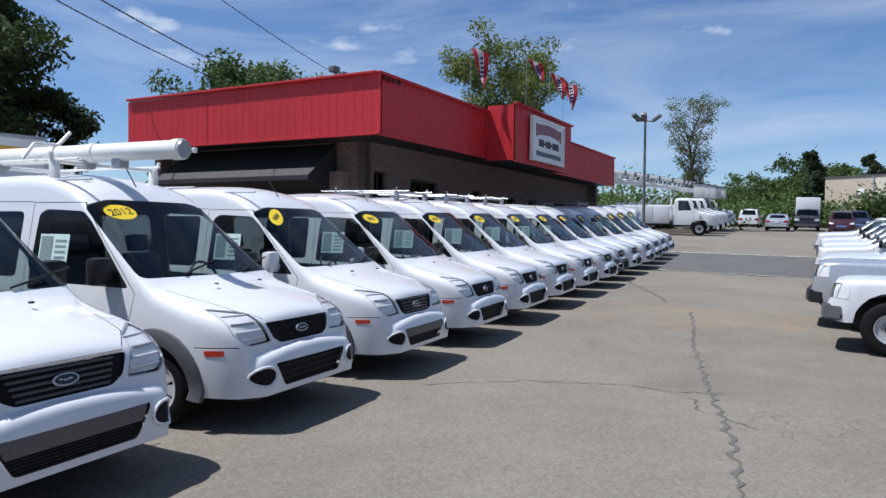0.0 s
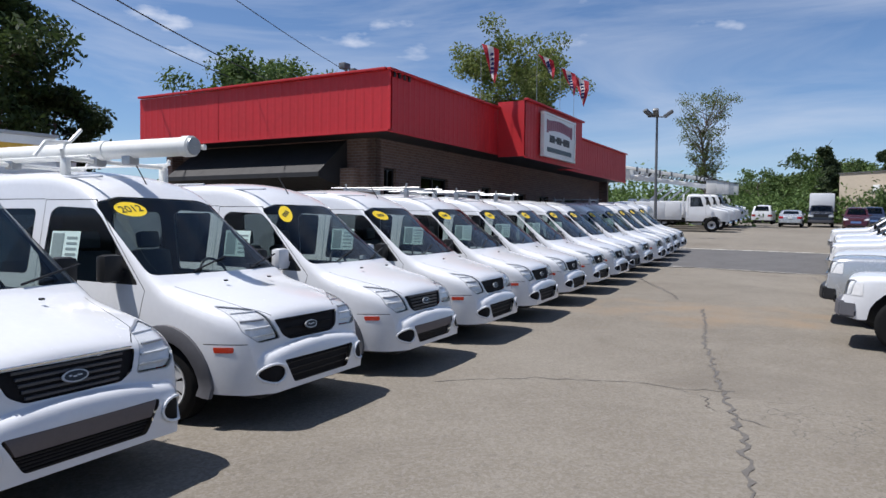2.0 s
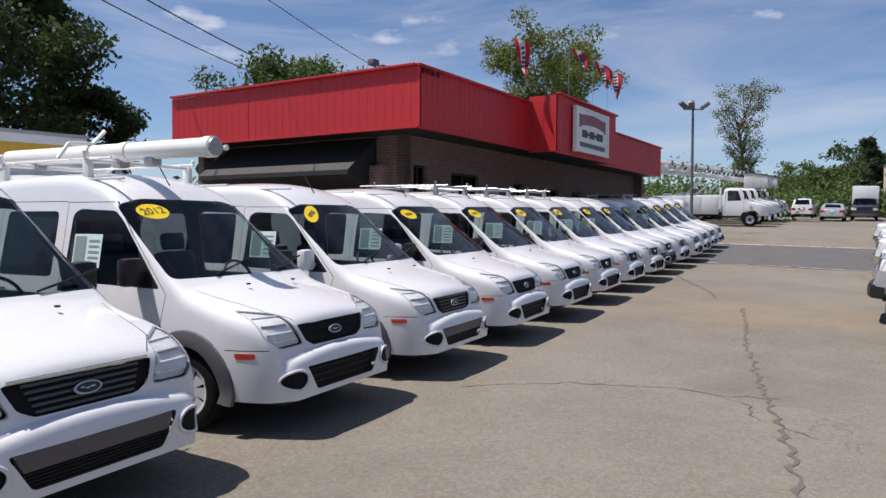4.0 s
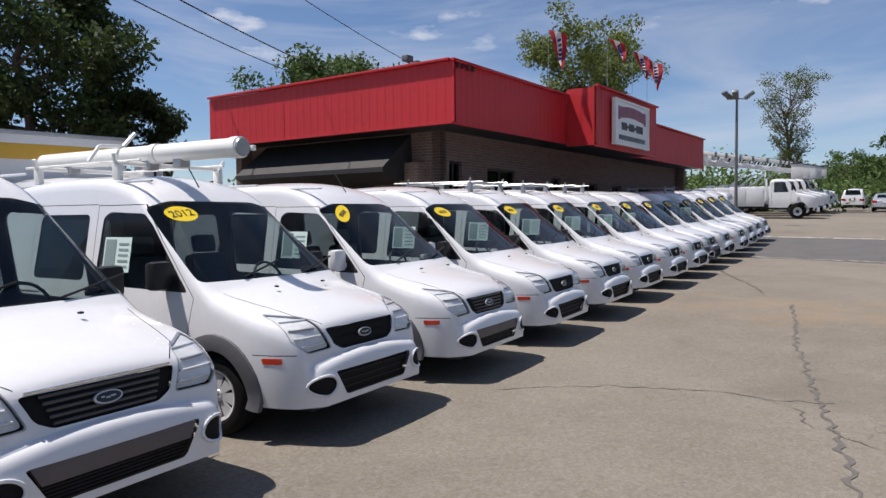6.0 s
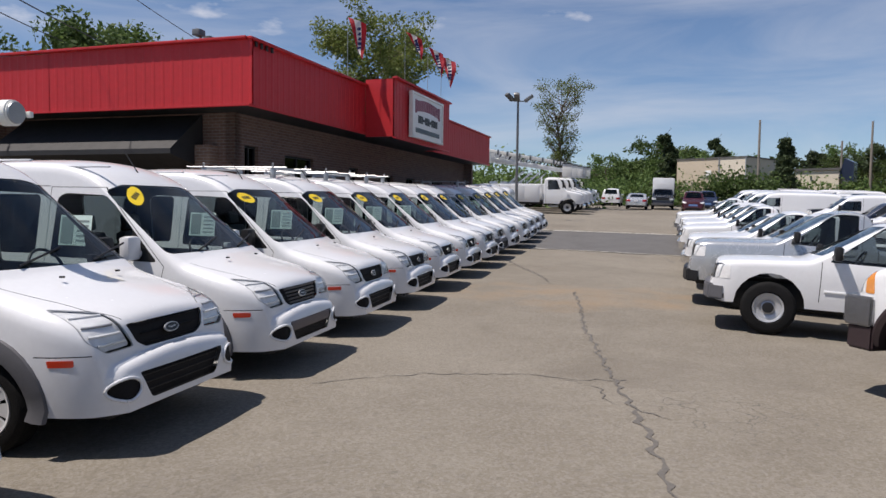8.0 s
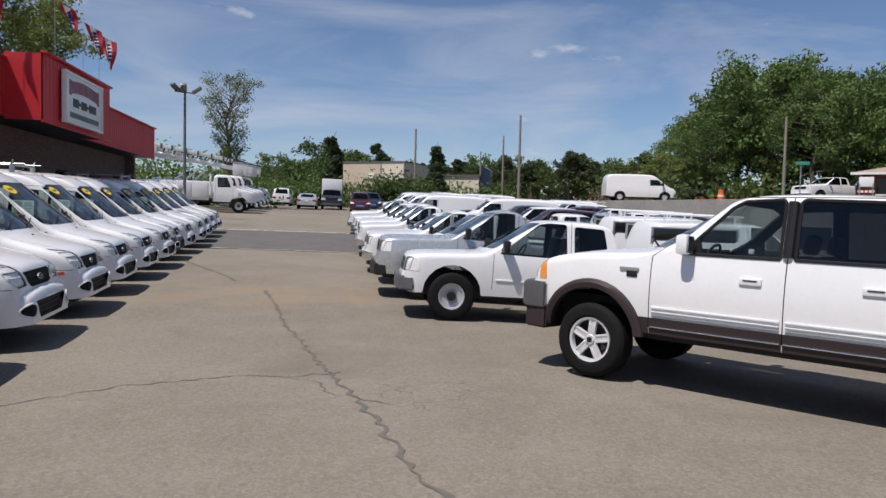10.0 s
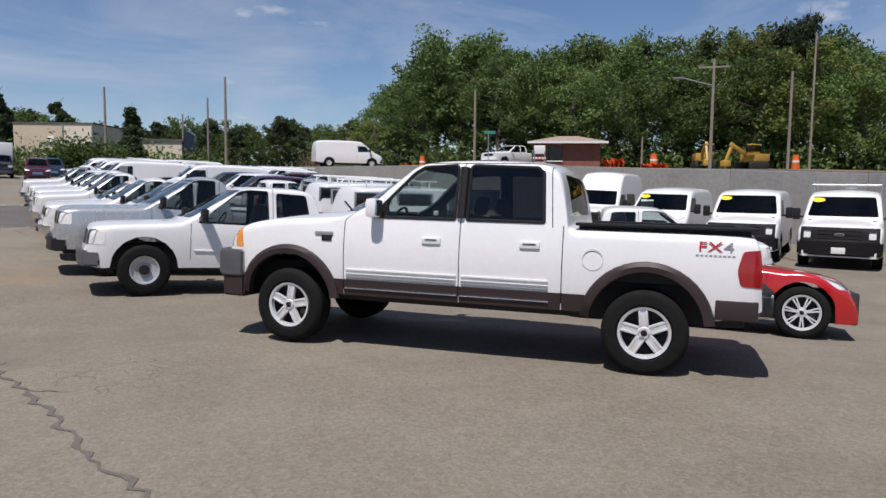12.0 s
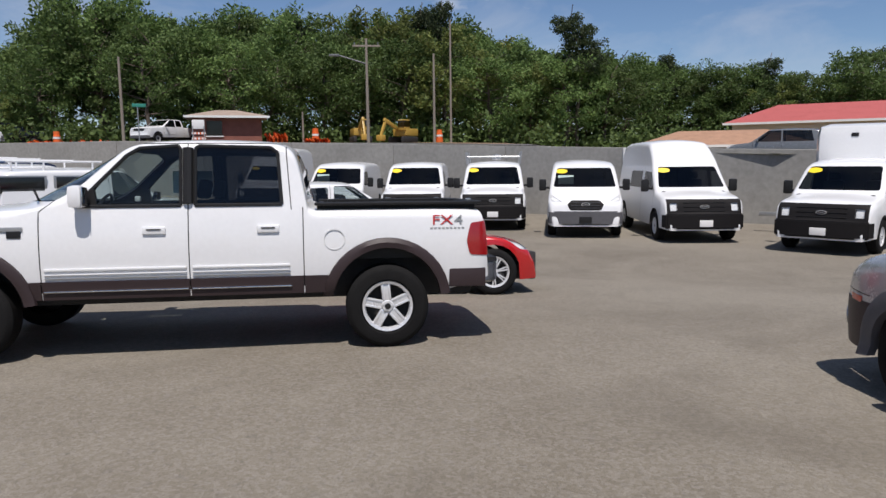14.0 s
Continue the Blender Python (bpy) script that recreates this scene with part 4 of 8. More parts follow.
# one tall pine standing over the wood, and a thin snag beside the poles
s = 1.27 * top_scale(3, 97.4, 67)
copy_thing(kinds[3], plant(0, 97.4, 67, 40)).scale = (0.95, 0.95, s)
copy_thing(kinds[3], plant(0, 86.2, 69, 200)).scale = (0.62, 0.62, top_scale(3, 86.2, 69) * 1.06)
far_kinds = [
    tree("broadleaf_tree", "broadleaf tree in the distant wood", 14, 4.6, 31, "leaf", 3000, 0.36, 0.12, 16, at=plant(0, 40, 150, z=3.6)),
    tree("broadleaf_tree", "dark broadleaf tree in the distant wood", 14, 4.4, 32, "leaf_dark", 3000, 0.36, 0.15, 16, at=plant(0, 44, 150, z=3.6)),
    tree("pine_tree", "bare-stemmed pine in the distant wood", 16, 2.8, 33, "leaf_pine", 1800, 0.40, 0.5, 14, 0.1, 0.014, "pine", plant(0, 48, 150, z=3.6)),
]
for k_ in far_kinds:
    k_.scale = (0.8, 0.8, 0.8)
for i in range(34):
    az = 37.5 + 20 * i / 33 + rw.uniform(-0.4, 0.4)
    s = rw.uniform(0.7, 0.95)
    copy_thing(far_kinds[rw.choice((0, 1, 2, 2))], plant(0, az, rw.uniform(135, 165), rw.uniform(0, 360), z=3.6)).scale = (s, s, s * 0.85)
for i in range(40):
    az = 18.5 + 18 * i / 39 + rw.uniform(-0.5, 0.5)
    u = (az - 18.5) / 18
    s = rw.uniform(0.42, 0.6) * (0.75 + 0.55 * math.exp(-((u - 0.55) / 0.3) ** 2))
    copy_thing(far_kinds[rw.choice((0, 0, 1, 1))], plant(0, az, rw.uniform(108, 140), rw.uniform(0, 360), z=2.6)).scale = (s * 1.1, s * 1.1, s)
# undergrowth as one sheet of leaf clumps along the wood's foot
def brush(name, label, places, seed, leaf, size=0.34, per=260):
    rs = np.random.RandomState(seed)
    P = []
    for x, y, z, r, h in places:
        c = rs.normal(size=(per, 3)) * (r * 0.5, r * 0.5, h * 0.33) + (x, y, z + h * 0.45)
        c[:, 2] = np.maximum(c[:, 2], z + 0.05)
        d1 = rs.normal(size=(per, 3)); d1 /= np.linalg.norm(d1, axis=1)[:, None]
        d2 = np.cross(d1, rs.normal(size=(per, 3))); d2 /= np.linalg.norm(d2, axis=1)[:, None]
        S = size * rs.uniform(0.5, 1.3, per)[:, None]
        P.append(np.stack([c - d1 * S, c - d2 * S * 0.5, c + d1 * S, c + d2 * S * 0.5], 1).reshape(-1, 3))
    P = np.concatenate(P)
    me = bpy.data.meshes.new(name)
    me.from_pydata(P.tolist(), [], np.arange(len(P)).reshape(-1, 4).tolist())
    me.materials.append(M[leaf])
    return tagged(new(name, me), label, "bushes", kind="stuff")


brush("undergrowth", "dark green undergrowth at the foot of the wood", [(*polar(a := 53.5 + 72 * i / 79, 63 + rw.uniform(-1, 16)), rw.uniform(1.6, 3.2), rw.uniform(1.0, 2.6)) for i in range(70)], 7, "leaf_dark", 0.24, 420)
brush("hedge", "green shrubs and low trees beyond the trucks", [(*polar(17 + 24 * i / 49, 98 + rw.uniform(-4, 6), 2.6), 3.0, rw.uniform(2, 3.5)) for i in range(50)], 8, "leaf", 0.24, 700)
brush("shrubs", "dark green shrubs behind the parked trucks by the building", [(*polar(7 + 14 * i / 19, 66 + rw.uniform(-2, 3), 1.9), 2.6, rw.uniform(2.5, 4)) for i in range(20)], 9, "leaf", 0.2, 560)
brush("far_wood", "distant tree line on the horizon", [(*polar(-70 + 240 * i / 159, 260, 2.0), 10, rw.uniform(9, 14)) for i in range(160)], 10, "leaf_dark", 1.6, 160)


# ---- vehicles: a lofted shell, from which panes, lamps and seams are cut ----
def shell(top, W, sill, belt, tum, arches, rc=0.12, nose=(0.5, 0.2), tail=(0.25, 0.08), crown=0.04, bulge=0.03, bot=None, step=0.1, zmid=0.65, soft=2):
    prof = chaikin(top, soft)
    x0, x1 = prof[0][0], prof[-1][0]
    xs = [x0, x1]
    run = 0.0
    for (a, p), (b, q) in zip(prof, prof[1:]):
        L = math.hypot(b - a, q - p)
        n = max(1, int(L / step))
        xs += [a + (b - a) * i / n for i in range(n)]
    for xc, zc, r in arches:
        xs += [xc + r * math.cos(math.pi * i / 10) for i in range(11)] + [xc + r * 1.004, xc - r * 1.004]
    xs = sorted(x for x in xs if x0 <= x <= x1)
    keep = [xs[0]]
    for x in xs[1:-1]:
        if x - keep[-1] > 0.004:
            keep.append(x)
    if xs[-1] - keep[-1] < 0.004:
        keep.pop()
    keep.append(xs[-1])

    def hw(x):
        w = W
        if x > x1 - nose[0]:
            w -= nose[1] * ((x - x1 + nose[0]) / nose[0]) ** 2.6
        if x < x0 + tail[0]:
            w -= tail[1] * ((x0 + tail[0] - x) / tail[0]) ** 2.6
        return w

    def low(x):
        z = lerp(bot, x) if bot else sill
        for xc, zc, r in arches:
            if abs(x - xc) <= r:
                z = max(z, zc + math.sqrt(max(0, r * r - (x - xc) ** 2)))
        return z

    bm = bmesh.new()
    rows = []
    for x in keep:
        zt, zb, w = lerp(prof, x), low(x), hw(x)
        zb = min(zb, zt - 0.06)
        k = min(rc, 0.42 * (zt - zb))
        cr = min(crown, 0.2 * (zt - zb))
        ze = zt - cr - k

        def yy(z):
            y = w - bulge * ((min(z, belt) - zmid) / 0.45) ** 2
            return y - tum * max(0, z - belt)

        half = []
        for i in range(10):
            z = zb + (ze - zb) * i / 9
            half.append((yy(z), z))
        yc = yy(ze) - k
        for i in range(1, 5):
            t = math.pi / 2 * i / 4
            half.append((yc + k * math.cos(t), ze + k * math.sin(t)))
        for i in range(1, 6):
            y = yc * (1 - i / 5)
            half.append((y, zt - cr * (y / yc) ** 2))
        left = [bm.verts.new((x, y, z)) for y, z in half]
        right = [bm.verts.new((x, -y, z)) for y, z in half[:-1]]
        rows.append(left + right[::-1])
    for A, B in zip(rows, rows[1:]):
        for i in range(len(A) - 1):
            bm.faces.new((A[i], A[i + 1], B[i + 1], B[i]))
    bm.faces.new(rows[0])
    bm.faces.new(rows[-1][::-1])
    bmesh.ops.recalc_face_normals(bm, faces=bm.faces)
    bm.normal_update()
    return bm


def cut(bm, poly, axis, side, lim=None, off=0.0, thick=0.0, keep=False):
    """Cuts a convex outline out of a shell, seen along an axis (0 front, 1 side, 2 top), and gives the piece as a mesh of its own."""
    ia, ib = [(1, 2), (0, 2), (0, 1)][axis]
    area = sum(poly[i - 1][0] * poly[i][1] - poly[i][0] * poly[i - 1][1] for i in range(len(poly)))
    if area < 0:
        poly = poly[::-1]
    lo = (min(p[0] for p in poly), min(p[1] for p in poly))
    hi = (max(p[0] for p in poly), max(p[1] for p in poly))
    bm.normal_update()
    faces = []
    for f in bm.faces:
        if f.normal[axis] * side < 0.04:
            continue
        a = [v.co[ia] for v in f.verts]
        b = [v.co[ib] for v in f.verts]
        if min(a) > hi[0] or max(a) < lo[0] or min(b) > hi[1] or max(b) < lo[1]:
            continue
        if lim and not lim(f.calc_center_median()):
            continue
        if axis == 1 and f.calc_center_median()[1] * side < 0:
            continue
        faces.append(f)
    for i in range(len(poly)):
        p, q = poly[i - 1], poly[i]
        d = (q[0] - p[0], q[1] - p[1])
        if math.hypot(*d) < 1e-6 or not faces:
            continue
        no, co = [0, 0, 0], [0, 0, 0]
        no[ia], no[ib] = d[1], -d[0]
        co[ia], co[ib] = p
        no, co = Vector(no).normalized(), Vector(co)
        geom = list({e for f in faces for e in f.edges}) + list({v for f in faces for v in f.verts}) + faces
        r = bmesh.ops.bisect_plane(bm, geom=geom, dist=1e-5, plane_co=co, plane_no=no)
        faces = [g for g in r["geom"] if isinstance(g, bmesh.types.BMFace) and (g.calc_center_median() - co).dot(no) < 0]
    out = bmesh.new()
    normal, made = {}, {}
    for f in faces:
        for v in f.verts:
            normal[v] = normal.get(v, Vector()) + f.normal
    for v, n in normal.items():
        made[v] = out.verts.new(v.co + n.normalized() * off)
    for f in faces:
        out.faces.new([made[v] for v in f.verts])
    if thick:
        out.normal_update()
        rim = [e for e in out.edges if len(e.link_faces) == 1]
        inner = {}
        for e in rim:
            for v in e.verts:
                if v not in inner:
                    src = v.normal.copy()
                    inner[v] = out.verts.new(v.co - src * thick)
        for e in rim:
            f = e.link_faces[0]
            a, b = e.verts
            for l in f.loops:
                if l.edge == e:
                    a, b = l.vert, l.link_loop_next.vert
            out.faces.new((b, a, inner[a], inner[b]))
    if not keep:
        bmesh.ops.delete(bm, geom=faces, context="FACES")
    return out


def seam(bm, p, q, axis, side, w=0.007, lim=None):
    d = Vector((q[0] - p[0], q[1] - p[1])).normalized() * w / 2
    n = Vector((-d.y, d.x))
    p, q = Vector(p), Vector(q)
    cut(bm, [tuple(p - n), tuple(q - n), tuple(q + n), tuple(p + n)], axis, side, lim).free()


def lining(bm, d=0.025, x1=9.0):
    """An inner skin, up to x1 along the vehicle."""
    out = bmesh.new()
    made = {v: out.verts.new(v.co - v.normal * d) for v in bm.verts}
    for f in bm.faces:
        if f.calc_center_median().x < x1:
            out.faces.new([made[v] for v in f.verts][::-1])
    return out


def join_bm(a, b, m=None):
    me = bpy.data.meshes.new("j")
    b.to_mesh(me)
    b.free()
    if m is not None:
        me.transform(m)
    a.from_mesh(me)
    bpy.data.meshes.remove(me)
    return a


WHEELS = {}


def wheel_meshes(style, r, w, rim):
    key = (style, r, w)
    if key in WHEELS:
        return WHEELS[key]
    h = w / 2
    tyre = revolve([(rim, -h * 0.7), (rim + 0.02, -h * 0.98), (r * 0.86, -h), (r - 0.025, -h * 0.92), (r, -h * 0.7), (r, h * 0.7), (r - 0.025, h * 0.92), (r * 0.86, h), (rim + 0.02, h * 0.98), (rim, h * 0.7)], 40)
    barrel = revolve([(0.02, -h * 0.1), (rim * 0.6, -h * 0.1), (rim * 0.97, h * 0.1), (rim * 0.97, -h * 0.8)], 24)
    R = bmesh.new()
    join_bm(R, revolve([(rim * 0.86, h * 0.55), (rim * 0.9, h * 0.84), (rim * 1.0, h * 0.9), (rim * 1.02, h * 0.7), (rim * 0.96, h * 0.2)], 40))
    n = {"eight": 8, "five": 5, "seven": 7, "steel": 0, "van": 8}[style]
    if style == "steel":
        join_bm(R, revolve([(0.015, h * 0.75), (0.05, h * 0.75), (0.065, h * 0.5), (rim * 0.45, h * 0.42), (rim * 0.62, h * 0.6), (rim * 0.9, h * 0.6)], 32))
    else:
        for i in range(n):
            a = 2 * math.pi * i / n + 0.3
            mm = Matrix.Rotation(a, 4, "Y")
            if style == "five":
                add_box(R, (rim * 0.56, h * 0.64, 0), (rim * 0.76, 0.03, rim * 0.38), 0.012, mm)
                for o in (-1, 1):
                    add_box(R, (rim * 0.58, h * 0.70, rim * 0.13 * o), (rim * 0.66, 0.03, rim * 0.10), 0.010, mm)
            elif style == "seven":
                for o in (-1, 1):
                    add_box(R, (rim * 0.55, h * 0.7, 0), (rim * 0.8, 0.022, 0.02), 0.005, mm @ Matrix.Rotation(0.11 * o, 4, "Y"))
            else:
                pet = prism([(rim * 0.2, -0.022), (rim * 0.55, -rim * 0.185), (rim * 0.88, -rim * 0.27), (rim * 0.88, rim * 0.27), (rim * 0.55, rim * 0.185), (rim * 0.2, 0.022)], h * 0.6, h * 0.74, "y")
                join_bm(R, pet, mm)
        join_bm(R, revolve([(0.004, h * 0.86), (rim * 0.2, h * 0.84), (rim * 0.27, h * 0.7), (rim * 0.3, h * 0.4)], 24))
        for i in range(5):
            a = 2 * math.pi * i / 5
            add_rod(R, (rim * 0.17 * math.cos(a), h * 0.8, rim * 0.17 * math.sin(a)), (rim * 0.17 * math.cos(a), h * 0.9, rim * 0.17 * math.sin(a)), 0.011, seg=6)
    hub = 0.36 if style == "steel" else 0.12
    cap = revolve([(0.001, h * 0.93), (rim * hub, h * 0.90), (rim * (hub + 0.02), h * 0.5)], 16)
    out = []
    for nm, b, mt in (("wheel", barrel, "dark"), ("tyre", tyre, "rubber"), ("rim", R, {"steel": "steel_wheel", "eight": "hubcap", "van": "hubcap"}.get(style, "alloy")), ("cap", cap, "plastic")):
        me = mesh_of(b, nm, 40)
        me.materials.append(M[mt])
        out.append((nm, me))
    WHEELS[key] = out
    return out


def wheels(car, spots, style, r, w, rim):
    """A wheel at each (x, y); y < 0 turns its face outwards to the other side."""
    for x, y in spots:
        base = None
        for nm, me in wheel_meshes(style, r, w, rim):
            ob = new(nm, me)
            if base is None:
                base = ob
                ob.parent = car
                ob.matrix_basis = pose(x, y, r, 0, 0, 180 if y < 0 else 0) @ pose(0, 0, 0, 0, 17 * x, 0)
            else:
                ob.parent = base


def arch_band(car, bvh, xc, zc, r0, r1, a0, a1, side, material, proud=0.02, y0=2.0):
    """A moulded lip round a wheel opening, following the flank."""
    bm = bmesh.new()
    n = 18
    rows = []
    for i in range(n + 1):
        a = radians(a0 + (a1 - a0) * i / n)
        row = []
        for k, (r, o) in enumerate(((r0 - 0.012, -0.03), (r0 - 0.006, proud), ((r0 + r1) / 2, proud * 1.2), (r1 - 0.008, proud * 0.7), (r1, -0.01))):
            x, z = xc + r * math.cos(a), zc + r * math.sin(a)
            xx, zz = xc + (r1) * math.cos(a), zc + (r1) * math.sin(a)
            hit = bvh.ray_cast(Vector((x, side * y0, max(z, 0.0))), Vector((0, -side, 0)))
            if hit[0] is None or abs(hit[0].y) < 0.5:
                hit = bvh.ray_cast(Vector((xx, side * y0, zz)), Vector((0, -side, 0)))
            y = abs(hit[0].y) if hit[0] is not None and abs(hit[0].y) > 0.5 else (abs(rows[-1][k].co.y) - o if rows else y0 - 1.1)
            row.append(bm.verts.new((x, side * (y + o), z)))
        rows.append(row)
    for A, B in zip(rows, rows[1:]):
        for i in range(4):
            bm.faces.new((A[i], A[i + 1], B[i + 1], B[i]))
    bmesh.ops.recalc_face_normals(bm, faces=bm.faces)
    return part("wheel_arch", bm, material, car)


def seats(car, xs, ys, z=0.55, material="seat"):
    for x in xs:
        for y in ys:
            bm = box((x, y, z + 0.1), (0.5, 0.48, 0.18), 0.05)
            add_box(bm, (0, 0, 0.32), (0.15, 0.46, 0.66), 0.05, Matrix.Translation((x - 0.26, y, z + 0.12)) @ Matrix.Rotation(radians(-12), 4, "Y"))
            add_box(bm, (0, 0, 0.76), (0.1, 0.26, 0.18), 0.04, Matrix.Translation((x - 0.26, y, z + 0.12)) @ Matrix.Rotation(radians(-12), 4, "Y"))
            part("seat", bm, material, car)


def steering(car, x, y, z):
    bm = bmesh.new()
    for i in range(20):
        a, b = 2 * math.pi * i / 20, 2 * math.pi * (i + 1) / 20
        add_rod(bm, (0, 0.18 * math.cos(a), 0.18 * math.sin(a)), (0, 0.18 * math.cos(b), 0.18 * math.sin(b)), 0.014, seg=6)
    add_box(bm, (0, 0, 0), (0.03, 0.34, 0.05), 0.008)
    bmesh.ops.transform(bm, matrix=pose(x, y, z, 0, -25, 0), verts=bm.verts)
    part("steering_wheel", bm, "plastic", car)


def mirrors(car, x, y, z, material="plastic", size=(0.12, 0.2, 0.24)):
    for s in (1, -1):
        bm = box((x, s * (y + size[1] / 2 + 0.06), z), size, 0.045)
        add_box(bm, (x + 0.02, s * (y + 0.03), z - size[2] * 0.25), (0.06, 0.14, 0.06), 0.015)
        ob = part("mirror", bm, material, car)
        part("mirror_glass", box((x - size[0] / 2 - 0.001, s * (y + size[1] / 2 + 0.06), z), (0.006, size[1] * 0.8, size[2] * 0.82), 0.002), "chrome", ob)


def emblem(car, x, z, rx=0.085, rz=0.036, tilt=0.0):
    """An oval badge with a bright rim, no lettering."""
    bm = prism(ellipse(0, 0, rx, rz, 24), 0, 0.012, "x")
    bmesh.ops.transform(bm, matrix=pose(x, 0, z, 0, tilt, 0), verts=bm.verts)
    ob = part("emblem", bm, "badge_rim", car, "chrome oval badge with a dark blue centre")
    bm = prism(ellipse(0, 0, rx * 0.86, rz * 0.8, 24), 0.012, 0.015, "x")
    bmesh.ops.transform(bm, matrix=pose(x, 0, z, 0, tilt, 0), verts=bm.verts)
    part("badge_centre", bm, "badge_blue", ob)
    bm = bmesh.new()
    for k, w_, d_z in ((-0.42, 0.22, 0.1), (-0.08, 0.3, -0.08), (0.3, 0.34, 0.05)):
        add_box(bm, (0.0152, rx * k, rz * d_z), (0.002, rx * w_, rz * 0.22))
    bmesh.ops.transform(bm, matrix=pose(x, 0, z, 0, tilt, 0), verts=bm.verts)
    part("badge_bar", bm, "badge_rim", ob)


def underbody(car, x0, x1, w, z0, z1, arches):
    bm = box(((x0 + x1) / 2, 0, (z0 + z1) / 2), (x1 - x0, w * 2, z1 - z0), 0.03)
    for xc, zc, r in arches:
        add_rod(bm, (xc, -w - 0.08, zc), (xc, w + 0.08, zc), 0.06)
    part("underbody", bm, "dark", car)


def lamp_unit(car, bm, poly, axis, side, lim=None, amber=None, name="headlight", ribs_=0):
    """A lamp: clear lens over a bright recessed reflector, in a dark gasket; ribs_ adds stepped reflector bars."""
    cx, cz = sum(p[0] for p in poly) / len(poly), sum(p[1] for p in poly) / len(poly)
    ring = cut(bm, [(cx + (p[0] - cx) * 1.05, cz + (p[1] - cz) * 1.06) for p in poly], axis, side, lim, off=-0.001, thick=0.015)
    lens = cut(ring, poly, axis, side, None, off=0.002, thick=0.02)
    back = bmesh.new()
    lens.normal_update()
    c = Vector()
    for v in lens.verts:
        c += v.co
    c /= max(1, len(lens.verts))
    shift = Matrix.Translation((-0.03 if axis == 0 else 0, -0.02 * side if axis == 1 else 0, 0))
    join_bm(back, lens.copy(), Matrix.Translation(c) @ Matrix.Diagonal((0.98, 0.98, 0.98, 1)) @ Matrix.Translation(-c) @ shift)
    tree_ = BVHTree.FromBMesh(back) if ribs_ else None
    ob = part(name, back, "lamp", car)
    part("lens", lens, "lens", ob, "clear lens")
    part("gasket", ring, "badge_grey", ob)
    if ribs_:
        lo, hi = min(p[1] for p in poly), max(p[1] for p in poly)
        y0, y1 = min(p[0] for p in poly), max(p[0] for p in poly)
        for k in range(ribs_):
            z = lo + (hi - lo) * (k + 0.8) / (ribs_ + 0.6)
            pts = []
            for i in range(9):
                y = y0 + (y1 - y0) * (0.08 + 0.84 * i / 8)
                hit = tree_.ray_cast(Vector((4, y, z)), Vector((-1, 0, 0)))
                if hit[0] is not None:
                    pts.append(hit[0] + Vector((0.008, 0, 0)))
            rib = bmesh.new()
            for p, q in zip(pts, pts[1:]):
                add_rod(rib, p, q, 0.009, seg=6)
            if len(pts) > 2:
                part("reflector_rib", rib, ("lamp", "lamp", "badge_grey", "lamp")[k % 4], ob)
    return ob


def sticker_on(pane, cx, cz, rx, rz, tilt, lim=None):
    pts = [(cx + (x * math.cos(tilt) - z * math.sin(tilt)), cz + (x * math.sin(tilt) + z * math.cos(tilt))) for x, z in ellipse(0, 0, rx, rz, 20)]
    return cut(pane, pts, 0, 1, lim, off=0.004, keep=True)


